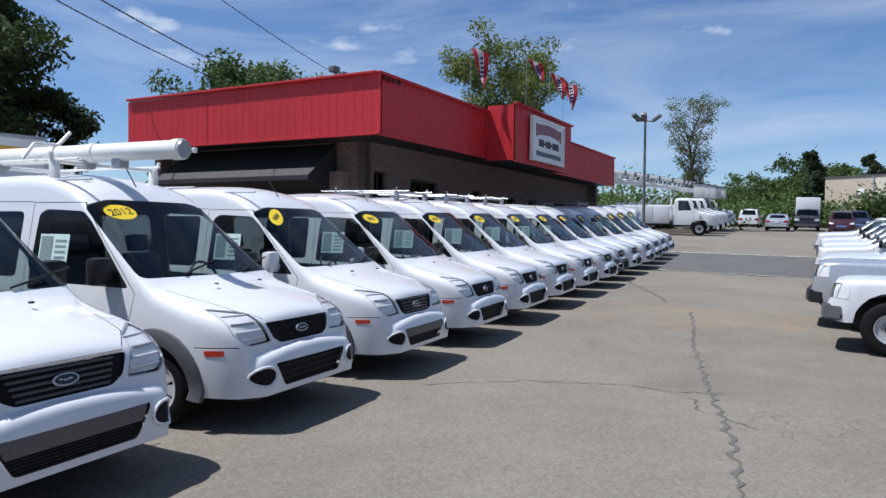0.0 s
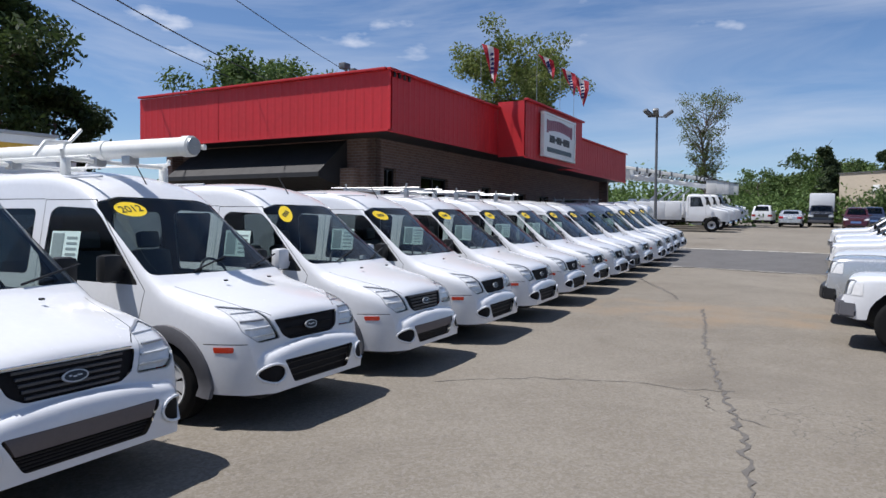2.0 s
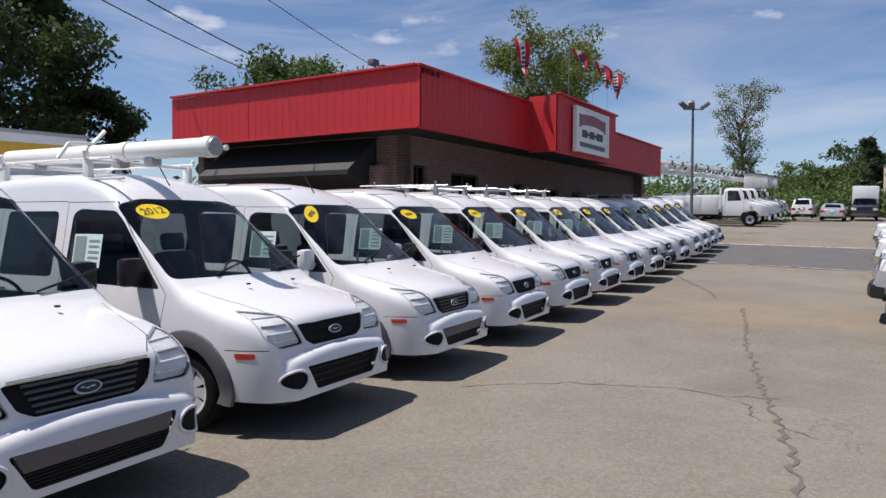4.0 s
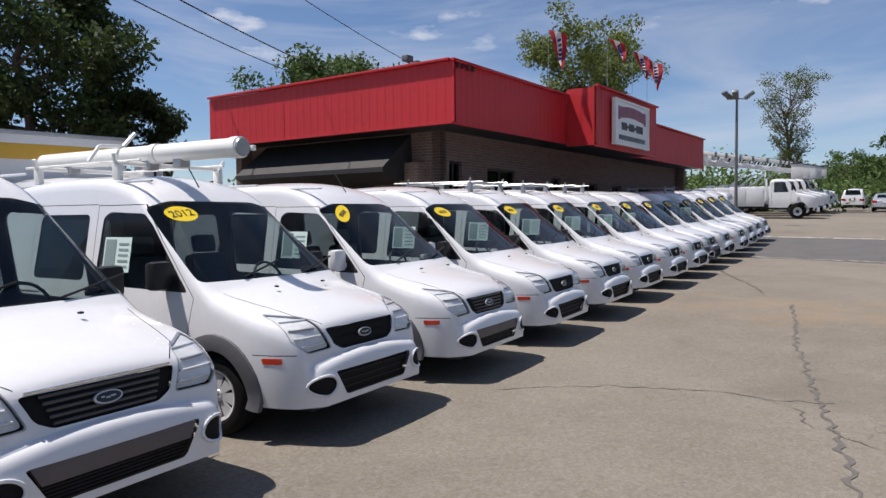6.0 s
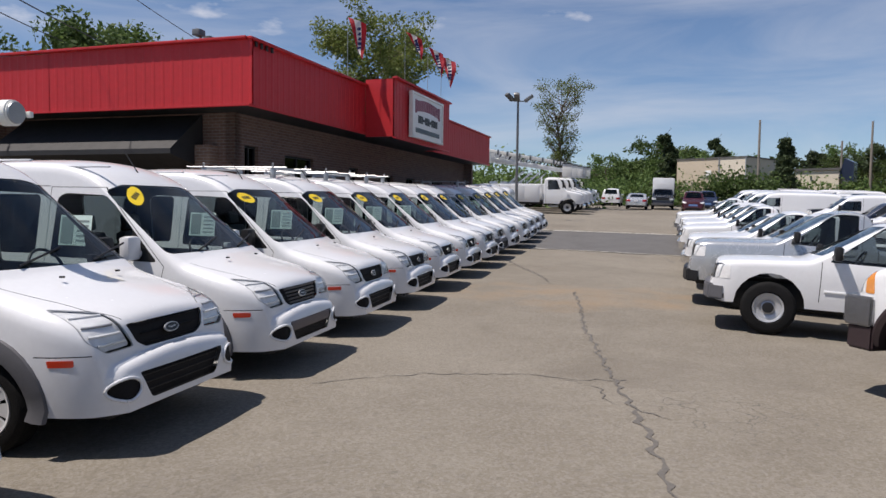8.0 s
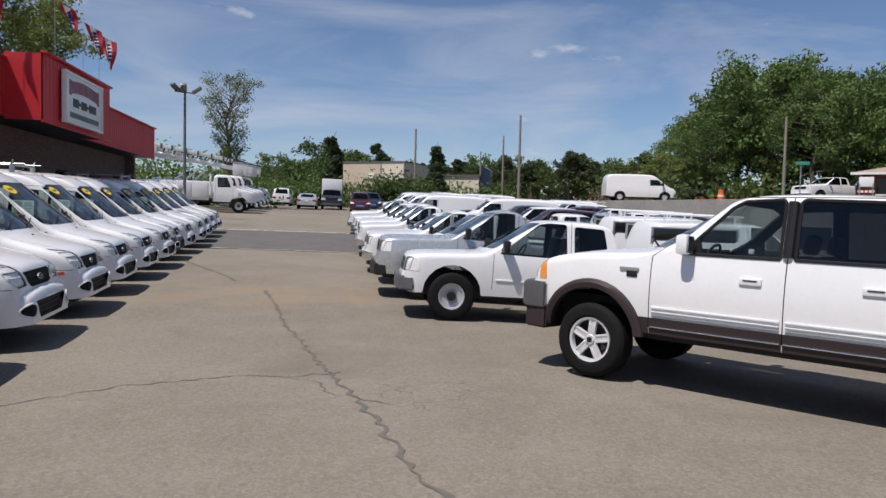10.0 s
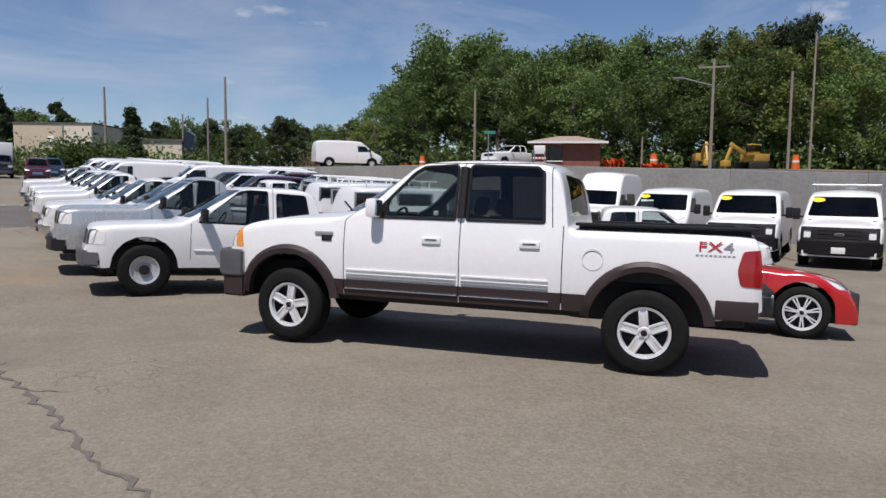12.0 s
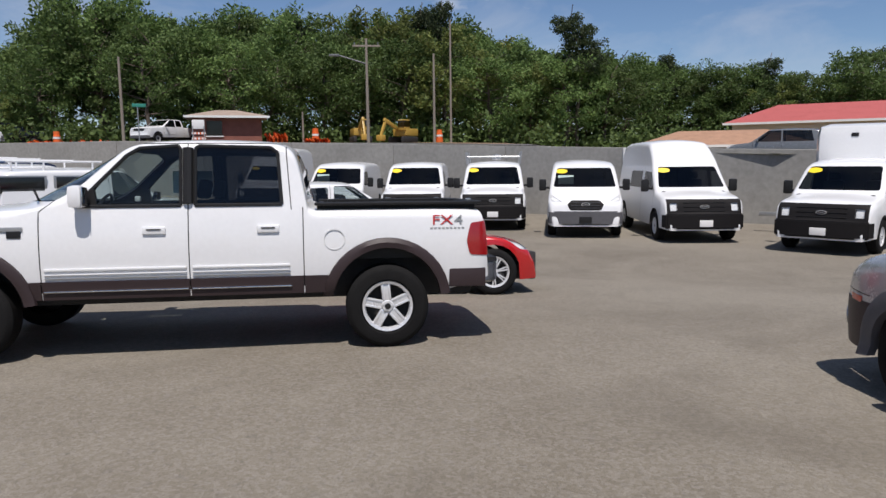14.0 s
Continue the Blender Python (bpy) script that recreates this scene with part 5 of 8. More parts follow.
# ---- compact high-roof delivery van ----
def compact_van(label, clad=True, rack="", mirror="plastic", bars=True, chrome=False, sticker=True, year="", stick_tilt=0.0, paint="white", rear_panes=True, doc=True, tube=False, bumper=""):
    car = thing("delivery_van", label, "van", group="row of white delivery vans")
    AR = [(1.39, 0.325, 0.38), (-1.5, 0.325, 0.38)]
    top = [(-2.2, 0.55), (-2.19, 0.95), (-2.12, 1.5), (-2.03, 2.0), (-1.85, 2.12), (-1.2, 2.18), (-0.5, 2.19), (-0.1, 2.16), (0.2, 2.06), (0.40, 1.92), (0.53, 1.80), (1.24, 1.215), (1.40, 1.145), (1.9, 1.02), (2.10, 0.945), (2.17, 0.88), (2.21, 0.72), (2.215, 0.68), (2.225, 0.672), (2.275, 0.66), (2.305, 0.625), (2.335, 0.53), (2.345, 0.42), (2.33, 0.33)]
    b = shell(top, 0.9, 0.3, 1.12, 0.17, AR, rc=0.12, nose=(0.68, 0.235), tail=(0.2, 0.07), crown=0.05, bulge=0.03, bot=[(-2.2, 0.4), (-2.0, 0.3), (1.7, 0.29), (2.15, 0.285), (2.33, 0.30)])
    bvh = BVHTree.FromBMesh(b)
    wind = lambda c: 0.2 < c.x < 1.4
    ws = cut(b, rounded([(-0.83, 1.215), (0.83, 1.215), (0.735, 1.85), (0.5, 1.905), (-0.5, 1.905), (-0.735, 1.85)], 0.05), 0, 1, wind, off=-0.004, thick=0.006)
    glassp = part("windscreen", ws.copy(), "glass", car)
    frt = [(1.05, 1.13), (0.50, 1.70), (0.38, 1.79), (-0.10, 1.81), (-0.19, 1.76), (-0.22, 1.15)]
    panes = []
    for s in (1, -1):
        p = cut(b, rounded(frt, 0.04), 1, s, off=-0.004, thick=0.006)
        panes.append((s, p.copy()))
        part("window_sail", cut(p, [(1.07, 1.11), (0.74, 1.11), (0.74, 1.47)], 1, s, off=0.004, keep=True), "plastic", car, "black corner plate behind the mirror")
        part("side_window", p, "glass", car)
        if rear_panes:
            part("side_window", cut(b, rounded([(-0.40, 1.18), (-0.40, 1.79), (-1.18, 1.79), (-1.21, 1.18)], 0.06), 1, s, off=-0.004, thick=0.006), "dark_glass", car)
    part("rear_window", cut(b, rounded([(-0.62, 1.2), (0.62, 1.2), (0.56, 1.75), (-0.56, 1.75)], 0.06), 0, -1, lambda c: c.x < -1.9, off=-0.004, thick=0.006), "dark_glass", car)
    part("cabin_lining", lining(b, x1=1.5), "lining", car)
    front = lambda c: c.x > 1.6
    # lamps, grille, bumper
    for s in (1, -1):
        hl = [(0.44 * s, 0.712), (0.70 * s, 0.705), (0.80 * s, 0.79), (0.79 * s, 0.985), (0.545 * s, 0.945)]
        h = lamp_unit(car, b, rounded(hl, 0.03), 0, 1, front, ribs_=4)
        fg = cut(b, ellipse(0.635 * s, 0.455, 0.108, 0.070, 20), 0, 1, front, off=-0.006, thick=0.012)
        fl_ = part("fog_lamp", fg, "mesh", car)
        rim_ = bmesh.new()
        pts = []
        for y_, z_ in ellipse(0.635 * s, 0.455, 0.113, 0.076, 24):
            hit = bvh.ray_cast(Vector((3, y_, z_)), Vector((-1, 0, 0)))[0]
            pts.append(hit + Vector((0.006, 0, 0)))
        for p, q in zip(pts, pts[1:] + pts[:1]):
            add_rod(rim_, p, q, 0.011, seg=8)
        part("bezel", rim_, paint, fl_)
        part("side_marker", cut(b, rounded([(1.90, 0.625), (2.06, 0.63), (2.06, 0.675), (1.89, 0.67)], 0.012), 1, s, off=0.004, thick=0.012), "amber", car, "orange side marker lens")
    g = cut(b, rounded([(-0.46, 0.862), (0.46, 0.862), (0.40, 0.73), (0.31, 0.682), (-0.31, 0.682), (-0.40, 0.73)], 0.025), 0, 1, front, off=-0.018, thick=0.03)
    gr = part("grille", g, "mesh", car)
    nb = 5 if bars else 3
    for i in range(nb):
        z = 0.705 + 0.14 * i / (nb - 1)
        hx = bvh.ray_cast(Vector((3, 0, z)), Vector((-1, 0, 0)))[0].x
        half = 0.33 + 0.09 * (z - 0.665) / 0.2
        bm = box((hx - 0.010, 0, z), (0.016, half * 1.74, 0.017 if bars else 0.006), 0.004)
        part("grille_bar", bm, "grille_bar_grey" if bars else "mesh", gr)
    if chrome:
        hx = bvh.ray_cast(Vector((3, 0, 0.875)), Vector((-1, 0, 0)))[0].x
        part("grille_trim", box((hx, 0, 0.877), (0.02, 0.86, 0.014), 0.004), "chrome", gr)
    hx = bvh.ray_cast(Vector((3, 0, 0.775)), Vector((-1, 0, 0)))[0].x
    emblem(car, hx + 0.004, 0.775, tilt=-16)
    ins = cut(b, rounded([(-0.52, 0.545), (0.52, 0.545), (0.40, 0.345), (-0.40, 0.345)], 0.03), 0, 1, front, off=-0.035, thick=0.05)
    ib = BVHTree.FromBMesh(ins)
    low = part("bumper_grille", ins.copy(), "mesh", car)
    for z in (0.365, 0.385, 0.405, 0.425) if bars else (0.40, 0.455, 0.51):
        half = 0.40 + 0.12 * (z - 0.345) / 0.2
        rib = bmesh.new()
        pts = [hit for i in range(9) if (hit := ib.ray_cast(Vector((3, half * (i / 4 - 1) * 0.96, z)), Vector((-1, 0, 0)))[0]) is not None]
        for p, q in zip(pts, pts[1:]):
            add_rod(rib, p + Vector((0.006, 0, 0)), q + Vector((0.006, 0, 0)), 0.006, seg=6)
        part("grille_bar", rib, "plastic", low)
    if bars:
        pl = [(-0.49, 0.535), (0.49, 0.535), (0.44, 0.445), (-0.44, 0.445)]
        part("plate_panel", cut(ins, pl, 0, 1, None, off=0.03, thick=0.03, keep=True), "panel_brown", low, "taupe panel for a number plate")
    if bumper:
        skin = cut(b, [(-0.97, 0.26), (0.97, 0.26), (0.97, 0.64), (-0.97, 0.64)], 0, 1, lambda c: c.x > 1.72, off=0.004, thick=0.02)
        part("bumper", skin, bumper, car, "dark brown-grey bumper")
    # shut lines
    for s in (1, -1):
        for p, q in (((-0.28, 0.36), (-0.28, 1.87)), ((-0.28, 1.87), (0.36, 1.87)), ((0.36, 1.87), (1.13, 1.09)), ((1.13, 1.09), (1.06, 0.72)), ((-1.28, 0.75), (-1.28, 1.88)), ((-1.28, 1.88), (-0.30, 1.88)), ((-2.0, 1.05), (-1.30, 1.05)), ((1.80, 0.69), (2.16, 0.698))):
            seam(b, p, q, 1, s)
    for s in (1, -1):
        seam(b, (1.34, 0.74 * s), (1.96, 0.60 * s), 2, 1, lim=lambda c: c.x > 1.2)
        seam(b, (1.96, 0.60 * s), (2.13, 0.46 * s), 2, 1, lim=lambda c: c.x > 1.2)
    part("body", b, paint, car)
    for s in (1, -1):
        part("sill", box((0, s * 0.865, 0.32), (2.1, 0.05, 0.09), 0.015), "clad" if clad else paint, car)
        if clad:
            for xc in (1.39, -1.5):
                arch_band(car, bvh, xc, 0.325, 0.372, 0.50, -8, 188, s, "clad", 0.03)
        # door handle and slide rail
        part("door_handle", box((-0.14, s * 0.905, 1.02), (0.17, 0.03, 0.03), 0.01), "plastic", car)
        part("slide_rail", box((-1.5, s * 0.90, 1.05), (0.9, 0.012, 0.018), 0.004), "clad", car)
    underbody(car, -2.1, 2.15, 0.62, 0.22, 0.6, AR)
    wheels(car, [(1.39, 0.80), (1.39, -0.80), (-1.5, 0.80), (-1.5, -0.80)], "eight", 0.325, 0.2, 0.205)
    mirrors(car, 0.82, 0.80, 1.27, mirror)
    # cabin
    part("dashboard", box((1.08, 0, 1.0), (0.5, 1.5, 0.3), 0.09), "dark", car)
    part("cabin_floor", box((-0.4, 0, 0.5), (3.2, 1.55, 0.06)), "dark", car)
    seats(car, (0.22,), (0.38, -0.38), 0.62)
    steering(car, 0.74, 0.38, 1.14)
    for s in (-0.42, 0.34):
        part("wiper", rod((1.24, s, 1.235), (1.10, s + 0.55, 1.345), 0.009), "plastic", car)
    part("antenna", rod((0.20, 0.0, 2.05), (0.02, 0.0, 2.30), 0.006), "plastic", car)
    for s in (-1, 1):
        part("roof_rail", box((-0.75, s * 0.645, 2.085), (2.2, 0.035, 0.02), 0.008), paint, car)
    for y in (-0.3, 0.3):
        part("washer_jet", box((1.5, y, 1.155), (0.03, 0.03, 0.015), 0.005), "plastic", car)
    if sticker:
        st = part("year_sticker", sticker_on(ws, -0.47, 1.785, 0.165, 0.068, stick_tilt, wind), "yellow", car, "oval yellow price-year sticker")
        w2 = BVHTree.FromBMesh(ws)
        hit = w2.ray_cast(Vector((3, -0.47, 1.785)), Vector((-1, 0, 0)))
        n = hit[1] if hit[1].x > 0 else -hit[1]
        X = Vector((0, 1, 0))
        Z = n.cross(X).normalized()
        base = Matrix((Z.cross(n), Z, n)).transposed().to_4x4()
        base = Matrix.Translation(hit[0] + n * 0.006) @ base @ Matrix.Rotation(stick_tilt, 4, "Z")
        if year:
            tx = text_bm(year, 0.125, 0.001)
        else:
            tx = bmesh.new()
            for k in (-0.066, -0.022, 0.022, 0.066):
                add_box(tx, (k, 0, 0), (0.028, 0.055, 0.002))
        bmesh.ops.transform(tx, matrix=base, verts=tx.verts)
        part("sticker_text", tx, "ink", st, smooth=None)
    ws.free()
    for s, p in panes:
        if doc and s < 0:
            d = part("price_sheet", cut(p, [(-0.13, 1.27), (0.25, 1.27), (0.25, 1.58), (-0.13, 1.58)], 1, s, off=0.002, keep=True), "paper", car, "pale green price sheet behind the glass")
            part("picture_strip", cut(p, [(-0.11, 1.29), (0.04, 1.29), (0.04, 1.56), (-0.11, 1.56)], 1, s, off=0.005, keep=True), "paper_ink", d)
            for k in range(5):
                part("print_bar", cut(p, [(0.08, 1.31 + 0.05 * k), (0.22, 1.31 + 0.05 * k), (0.22, 1.33 + 0.05 * k), (0.08, 1.33 + 0.05 * k)], 1, s, off=0.005, keep=True), "paper_ink", d)
        p.free()
    if rack:
        col = "tube" if rack == "white" else "metal"
        for x in (-1.5, -0.2):
            rk = part("roof_rack", rod((x, -0.62, 2.27), (x, 0.62, 2.27), 0.022), col, car)
            for s in (-1, 1):
                part("rack_foot", box((x, s * 0.60, 2.19), (0.09, 0.06, 0.17), 0.015), col, rk)
                part("rack_post", rod((x, s * 0.62, 2.27), (x + 0.03, s * 0.66, 2.36), 0.018), col, rk)
        for s in (-1, 1):
            part("rack_rail", rod((-1.9, s * 0.5, 2.295), (0.0, s * 0.5, 2.295), 0.013), col, car)
    if tube:
        tb = part("conduit_tube", rod((-2.0, -0.24, 2.375), (1.06, -0.24, 2.375), 0.088, seg=28), "tube", car, "long white plastic pipe carrier on the roof rack")
        for x in (-0.10, 1.0):
            part("collar", revolve([(0.086, -0.05), (0.098, -0.045), (0.098, 0.045), (0.086, 0.05)], 28, "y"), "tube", tb).matrix_basis = pose(x, -0.24, 2.375, 0, 0, 90)
        part("cap", revolve([(0.001, 0.0), (0.08, 0.0), (0.084, -0.02)], 28, "y"), "metal", tb).matrix_basis = pose(1.075, -0.24, 2.375, 0, 0, -90)
        hook = bmesh.new()
        for p, q in (((-0.62, -0.62, 2.30), (-0.62, -0.50, 2.46)), ((-0.62, -0.50, 2.46), (-0.62, -0.24, 2.475)), ((-0.62, -0.24, 2.475), (-0.62, -0.10, 2.62))):
            add_rod(hook, p, q, 0.02, seg=8)
        part("clamp_hook", hook, "tube", tb)
        part("latch", box((1.08, -0.13, 2.375), (0.04, 0.04, 0.05), 0.01), "tube", tb)
        for x in (-1.5, -0.2, 0.25):
            part("saddle", box((x, -0.24, 2.27), (0.12, 0.12, 0.10), 0.02), "metal", tb)
    return car


VAN_DIR = -24.0
V0 = Vector((-1.22, 6.27))
VSTEP = Vector((0.945, 2.095))


def van_pose(k, dx=0.0, turn=0.0):
    p = V0 + VSTEP * (k - 2)
    d = Vector((math.cos(radians(VAN_DIR)), math.sin(radians(VAN_DIR))))
    p = p - d * (2.24 - dx)
    return on_ground(p.x, p.y, VAN_DIR + turn, 2.9, 1.6)


v = compact_van("white high-roof delivery van with slatted grille and grey arches", bars=True, chrome=True)
v.matrix_basis = Matrix.Translation((0.04, -0.16, 0)) @ van_pose(1)
copy_thing(v, Matrix.Translation((-0.1, -0.3, 0)) @ van_pose(0))
v2 = compact_van("white high-roof delivery van with a pipe carrier on its roof", bars=False, rack="white", tube=True, year="2012", stick_tilt=0.05)
v2.matrix_basis = van_pose(2)
v3 = compact_van("white high-roof delivery van with slatted grille and white mirrors", bars=True, mirror="white", stick_tilt=0.5)
v3.matrix_basis = van_pose(3)
v4 = compact_van("plain white high-roof delivery van with black grille", bars=False, clad=True)
v4.matrix_basis = van_pose(4)
v5 = compact_van("white high-roof delivery van with a light metal ladder rack", bars=False, rack="metal", clad=False)
v5.matrix_basis = van_pose(5)
rv = random.Random(3)
for k in range(6, 15):
    m_ = van_pose(k, rv.uniform(-0.06, 0.06), rv.uniform(-0.8, 0.8))
    if k == 9:
        compact_van("white high-roof delivery van with an unpainted dark bumper", bars=False, bumper="clad").matrix_basis = m_
    else:
        copy_thing((v5, v5, v4, v4, v4, v5, v4, v4, v4)[k - 6], m_)



# ---- crew-cab pickup with brown-grey lower cladding ----
def crew_pickup(m):
    car = thing("crew_cab_pickup", "white lifted crew-cab pickup with dark lower cladding and alloy wheels", "pickup", m)
    AR = [(1.765, 0.46, 0.53), (-1.765, 0.46, 0.53)]
    top = [(-2.70, 0.78), (-2.685, 1.02), (-2.66, 1.29), (-2.58, 1.335), (-1.3, 1.335), (-1.075, 1.335), (-1.06, 1.45), (-0.99, 1.80), (-0.90, 1.905), (-0.7, 1.94), (-0.2, 1.955), (0.3, 1.94), (0.52, 1.89), (0.66, 1.80), (1.36, 1.395), (1.48, 1.37), (1.95, 1.34), (2.32, 1.27), (2.48, 1.17), (2.53, 1.0), (2.545, 0.93), (2.55, 0.80)]
    b = shell(top, 0.985, 0.60, 1.22, 0.20, AR, rc=0.085, nose=(0.55, 0.12), tail=(0.12, 0.04), crown=0.045, bulge=0.05, bot=[(-2.70, 0.66), (-2.4, 0.56), (2.3, 0.56), (2.55, 0.66)], zmid=0.95, step=0.09)
    # the windscreen bows forward in plan
    for v_ in b.verts:
        x, y, z = v_.co
        k = max(0, min(1, (x - 0.25) / 0.8)) * max(0, min(1, (2.1 - x) / 0.5)) * max(0, min(1, (z - 1.24) / 0.12))
        v_.co.x += k * (0.07 - 0.30 * (abs(y) / 0.86) ** 2.2)
    bvh = BVHTree.FromBMesh(b)
    part("windscreen", cut(b, rounded([(-0.90, 1.39), (0.90, 1.39), (0.775, 1.81), (0.5, 1.865), (-0.5, 1.865), (-0.775, 1.81)], 0.05), 0, 1, lambda c: 0.1 < c.x < 1.52, off=-0.004, thick=0.006), "glass", car)
    fr = [(0.86, 1.345), (0.44, 1.78), (0.34, 1.84), (0.02, 1.86), (0.0, 1.83), (0.0, 1.345)]
    rr = [(-0.12, 1.345), (-0.12, 1.83), (-0.15, 1.86), (-0.76, 1.845), (-0.82, 1.80), (-0.85, 1.345)]
    for s in (1, -1):
        part("side_window", cut(b, rounded(fr, 0.035), 1, s, off=-0.006, thick=0.006), "glass", car)
        part("side_window", cut(b, rounded(rr, 0.035), 1, s, off=-0.006, thick=0.006), "deep_glass", car, "dark privacy glass")
        # black frames round the panes
        for q, (x0, x1) in ((fr, (0.0, 1.0)), (rr, (-0.85, -0.12))):
            bm = bmesh.new()
            for a, c in zip(q, q[1:] + q[:1]):
                for k in range(1):
                    h1 = bvh.ray_cast(Vector((a[0], s * 2, a[1])), Vector((0, -s, 0)))[0]
                    h2 = bvh.ray_cast(Vector((c[0], s * 2, c[1])), Vector((0, -s, 0)))[0]
                    if h1 is not None and h2 is not None:
                        add_rod(bm, h1, h2, 0.016, seg=6)
            part("window_frame", bm, "plastic", car)
        h1 = bvh.ray_cast(Vector((-0.06, s * 2, 1.36)), Vector((0, -s, 0)))[0]
        h2 = bvh.ray_cast(Vector((-0.06, s * 2, 1.84)), Vector((0, -s, 0)))[0]
        part("pillar_trim", add_rod(bmesh.new(), h1, h2, 0.045, seg=8), "plastic", car)
    part("rear_window", cut(b, rounded([(-0.62, 1.42), (0.62, 1.42), (0.56, 1.80), (-0.56, 1.80)], 0.05), 0, -1, lambda c: -1.2 < c.x < -0.8, off=-0.004, thick=0.006), "deep_glass", car)
    part("cabin_lining", lining(b), "dark", car)
    cut(b, [(-2.58, -0.80), (-1.16, -0.80), (-1.16, 0.80), (-2.58, 0.80)], 2, 1, lambda c: c.x < -1.0).free()
    lb = bmesh.new()
    for c, sz in (((-1.87, 0, 0.86), (1.44, 1.62, 0.05)), ((-1.87, 0.80, 1.1), (1.44, 0.04, 0.47)), ((-1.87, -0.80, 1.1), (1.44, 0.04, 0.47)), ((-1.17, 0, 1.1), (0.04, 1.62, 0.47)), ((-2.58, 0, 1.1), (0.04, 1.62, 0.47))):
        add_box(lb, c, sz)
    part("bed_liner", lb, "plastic", car)
    for s in (1, -1):
        part("bed_rail_cap", box((-1.88, s * 0.87, 1.343), (1.50, 0.13, 0.03), 0.012), "plastic", car)
    part("tailgate_cap", box((-2.61, 0, 1.343), (0.1, 1.7, 0.03), 0.012), "plastic", car)
    # lamps
    fl = lambda c: c.x > 1.9
    for s in (1, -1):
        lamp_unit(car, b, rounded([(0.5 * s, 0.98), (0.9 * s, 0.98), (0.9 * s, 1.2), (0.5 * s, 1.18)], 0.03), 0, 1, fl)
        part("corner_lamp", cut(b, rounded([(2.43, 0.985), (2.56, 0.985), (2.54, 1.16), (2.43, 1.18)], 0.02), 1, s, off=0.004, thick=0.02), "lamp", car, "clear corner lens")
        part("turn_lamp", cut(b, rounded([(2.31, 0.985), (2.42, 0.985), (2.42, 1.18), (2.34, 1.20)], 0.02), 1, s, off=0.004, thick=0.02), "amber_pale", car, "amber turn lamp")
        part("tail_light", cut(b, rounded([(-2.71, 0.86), (-2.52, 0.87), (-2.49, 1.0), (-2.53, 1.16), (-2.70, 1.18)], 0.03), 1, s, off=0.006, thick=0.03), "redlens", car, "red tail light")
    part("grille", cut(b, rounded([(-0.48, 0.98), (0.48, 0.98), (0.48, 1.17), (-0.48, 1.17)], 0.03), 0, 1, fl, off=-0.01, thick=0.03), "chrome", car)
    # lower cladding, door seams
    for s in (1, -1):
        for p, q in (((-1.03, 0.62), (-1.03, 1.32)), ((1.14, 0.62), (1.14, 1.30)), ((1.14, 1.30), (0.52, 1.88)), ((0.52, 1.88), (-0.86, 1.885)), ((-0.06, 0.62), (-0.06, 1.88)), ((-0.93, 1.30), (-0.89, 1.86)), ((-0.96, 0.9), (-0.92, 1.30)), ((-1.27, 0.98), (-0.96, 0.9))):
            if p == (-1.27, 0.98) or p == (-0.96, 0.9):
                continue
            seam(b, p, q, 1, s, 0.009)
        for x0, x1 in ((-1.24, -1.035), (-1.025, -0.065), (-0.055, 1.135), (1.145, 1.235)):
            c = cut(b, [(x0, 0.50), (x1, 0.50), (x1, 0.715), (x0, 0.715)], 1, s, off=0.012, thick=0.03)
            if len(c.faces):
                part("lower_cladding", c, "brown_clad", car)
        for x0, x1, r_ in ((-0.92, -0.075, 1), (-0.045, 1.12, 1)):
            for z, h, mt in ((0.815, 0.020, "white"), (0.775, 0.012, "white"), (0.742, 0.012, "badge_grey")):
                hit = bvh.ray_cast(Vector(((x0 + x1) / 2, s * 2, z)), Vector((0, -s, 0)))[0]
                part("side_moulding", box(((x0 + x1) / 2, hit.y + s * 0.004, z), (x1 - x0 - 0.02, 0.022, h), 0.005), mt, car)
            part("sill_strip", box(((x0 + x1) / 2, s * 0.975, 0.628), (x1 - x0, 0.02, 0.012), 0.003), "chrome", car)
        for x in (-0.73, 0.22):
            hit = bvh.ray_cast(Vector((x, s * 2, 1.135)), Vector((0, -s, 0)))[0]
            hd = part("door_handle", box((x, hit.y + s * 0.008, 1.135), (0.19, 0.03, 0.065), 0.012), "white", car)
            part("handle_grip", box((x, hit.y + s * 0.024, 1.145), (0.12, 0.012, 0.010), 0.003), "plastic", hd)
        for xc in (1.765, -1.765):
            arch_band(car, bvh, xc, 0.46, 0.495, 0.582, 6, 174, s, "brown_clad", 0.035)
        # fender badge, model badge, fuel door
        hit = bvh.ray_cast(Vector((1.36, s * 2, 1.155)), Vector((0, -s, 0)))[0]
        bd = part("fender_badge", box((1.36, hit.y + s * 0.008, 1.165), (0.20, 0.014, 0.035), 0.004), "badge_grey", car)
        part("badge_plate", box((1.33, hit.y + s * 0.008, 1.12), (0.11, 0.014, 0.06), 0.004), "plastic", bd)
        for txt, x, mt in (("FX", -2.27, "badge_red"), ("4", -2.42, "badge_grey")):
            tb = text_bm(txt, 0.125, 0.003)
            hit = bvh.ray_cast(Vector((x, s * 2, 1.185)), Vector((0, -s, 0)))[0]
            bmesh.ops.transform(tb, matrix=Matrix.Diagonal((1.35, 1, 1, 1)), verts=tb.verts)
            bmesh.ops.transform(tb, matrix=Matrix.Translation((x if s > 0 else -4.69 - x, hit.y + s * 0.006, 1.185)) @ pose(0, 0, 0, 90, 0, 180 if s > 0 else 0), verts=tb.verts)
            part("model_lettering", tb, mt, car, smooth=None)
        bm = bmesh.new()
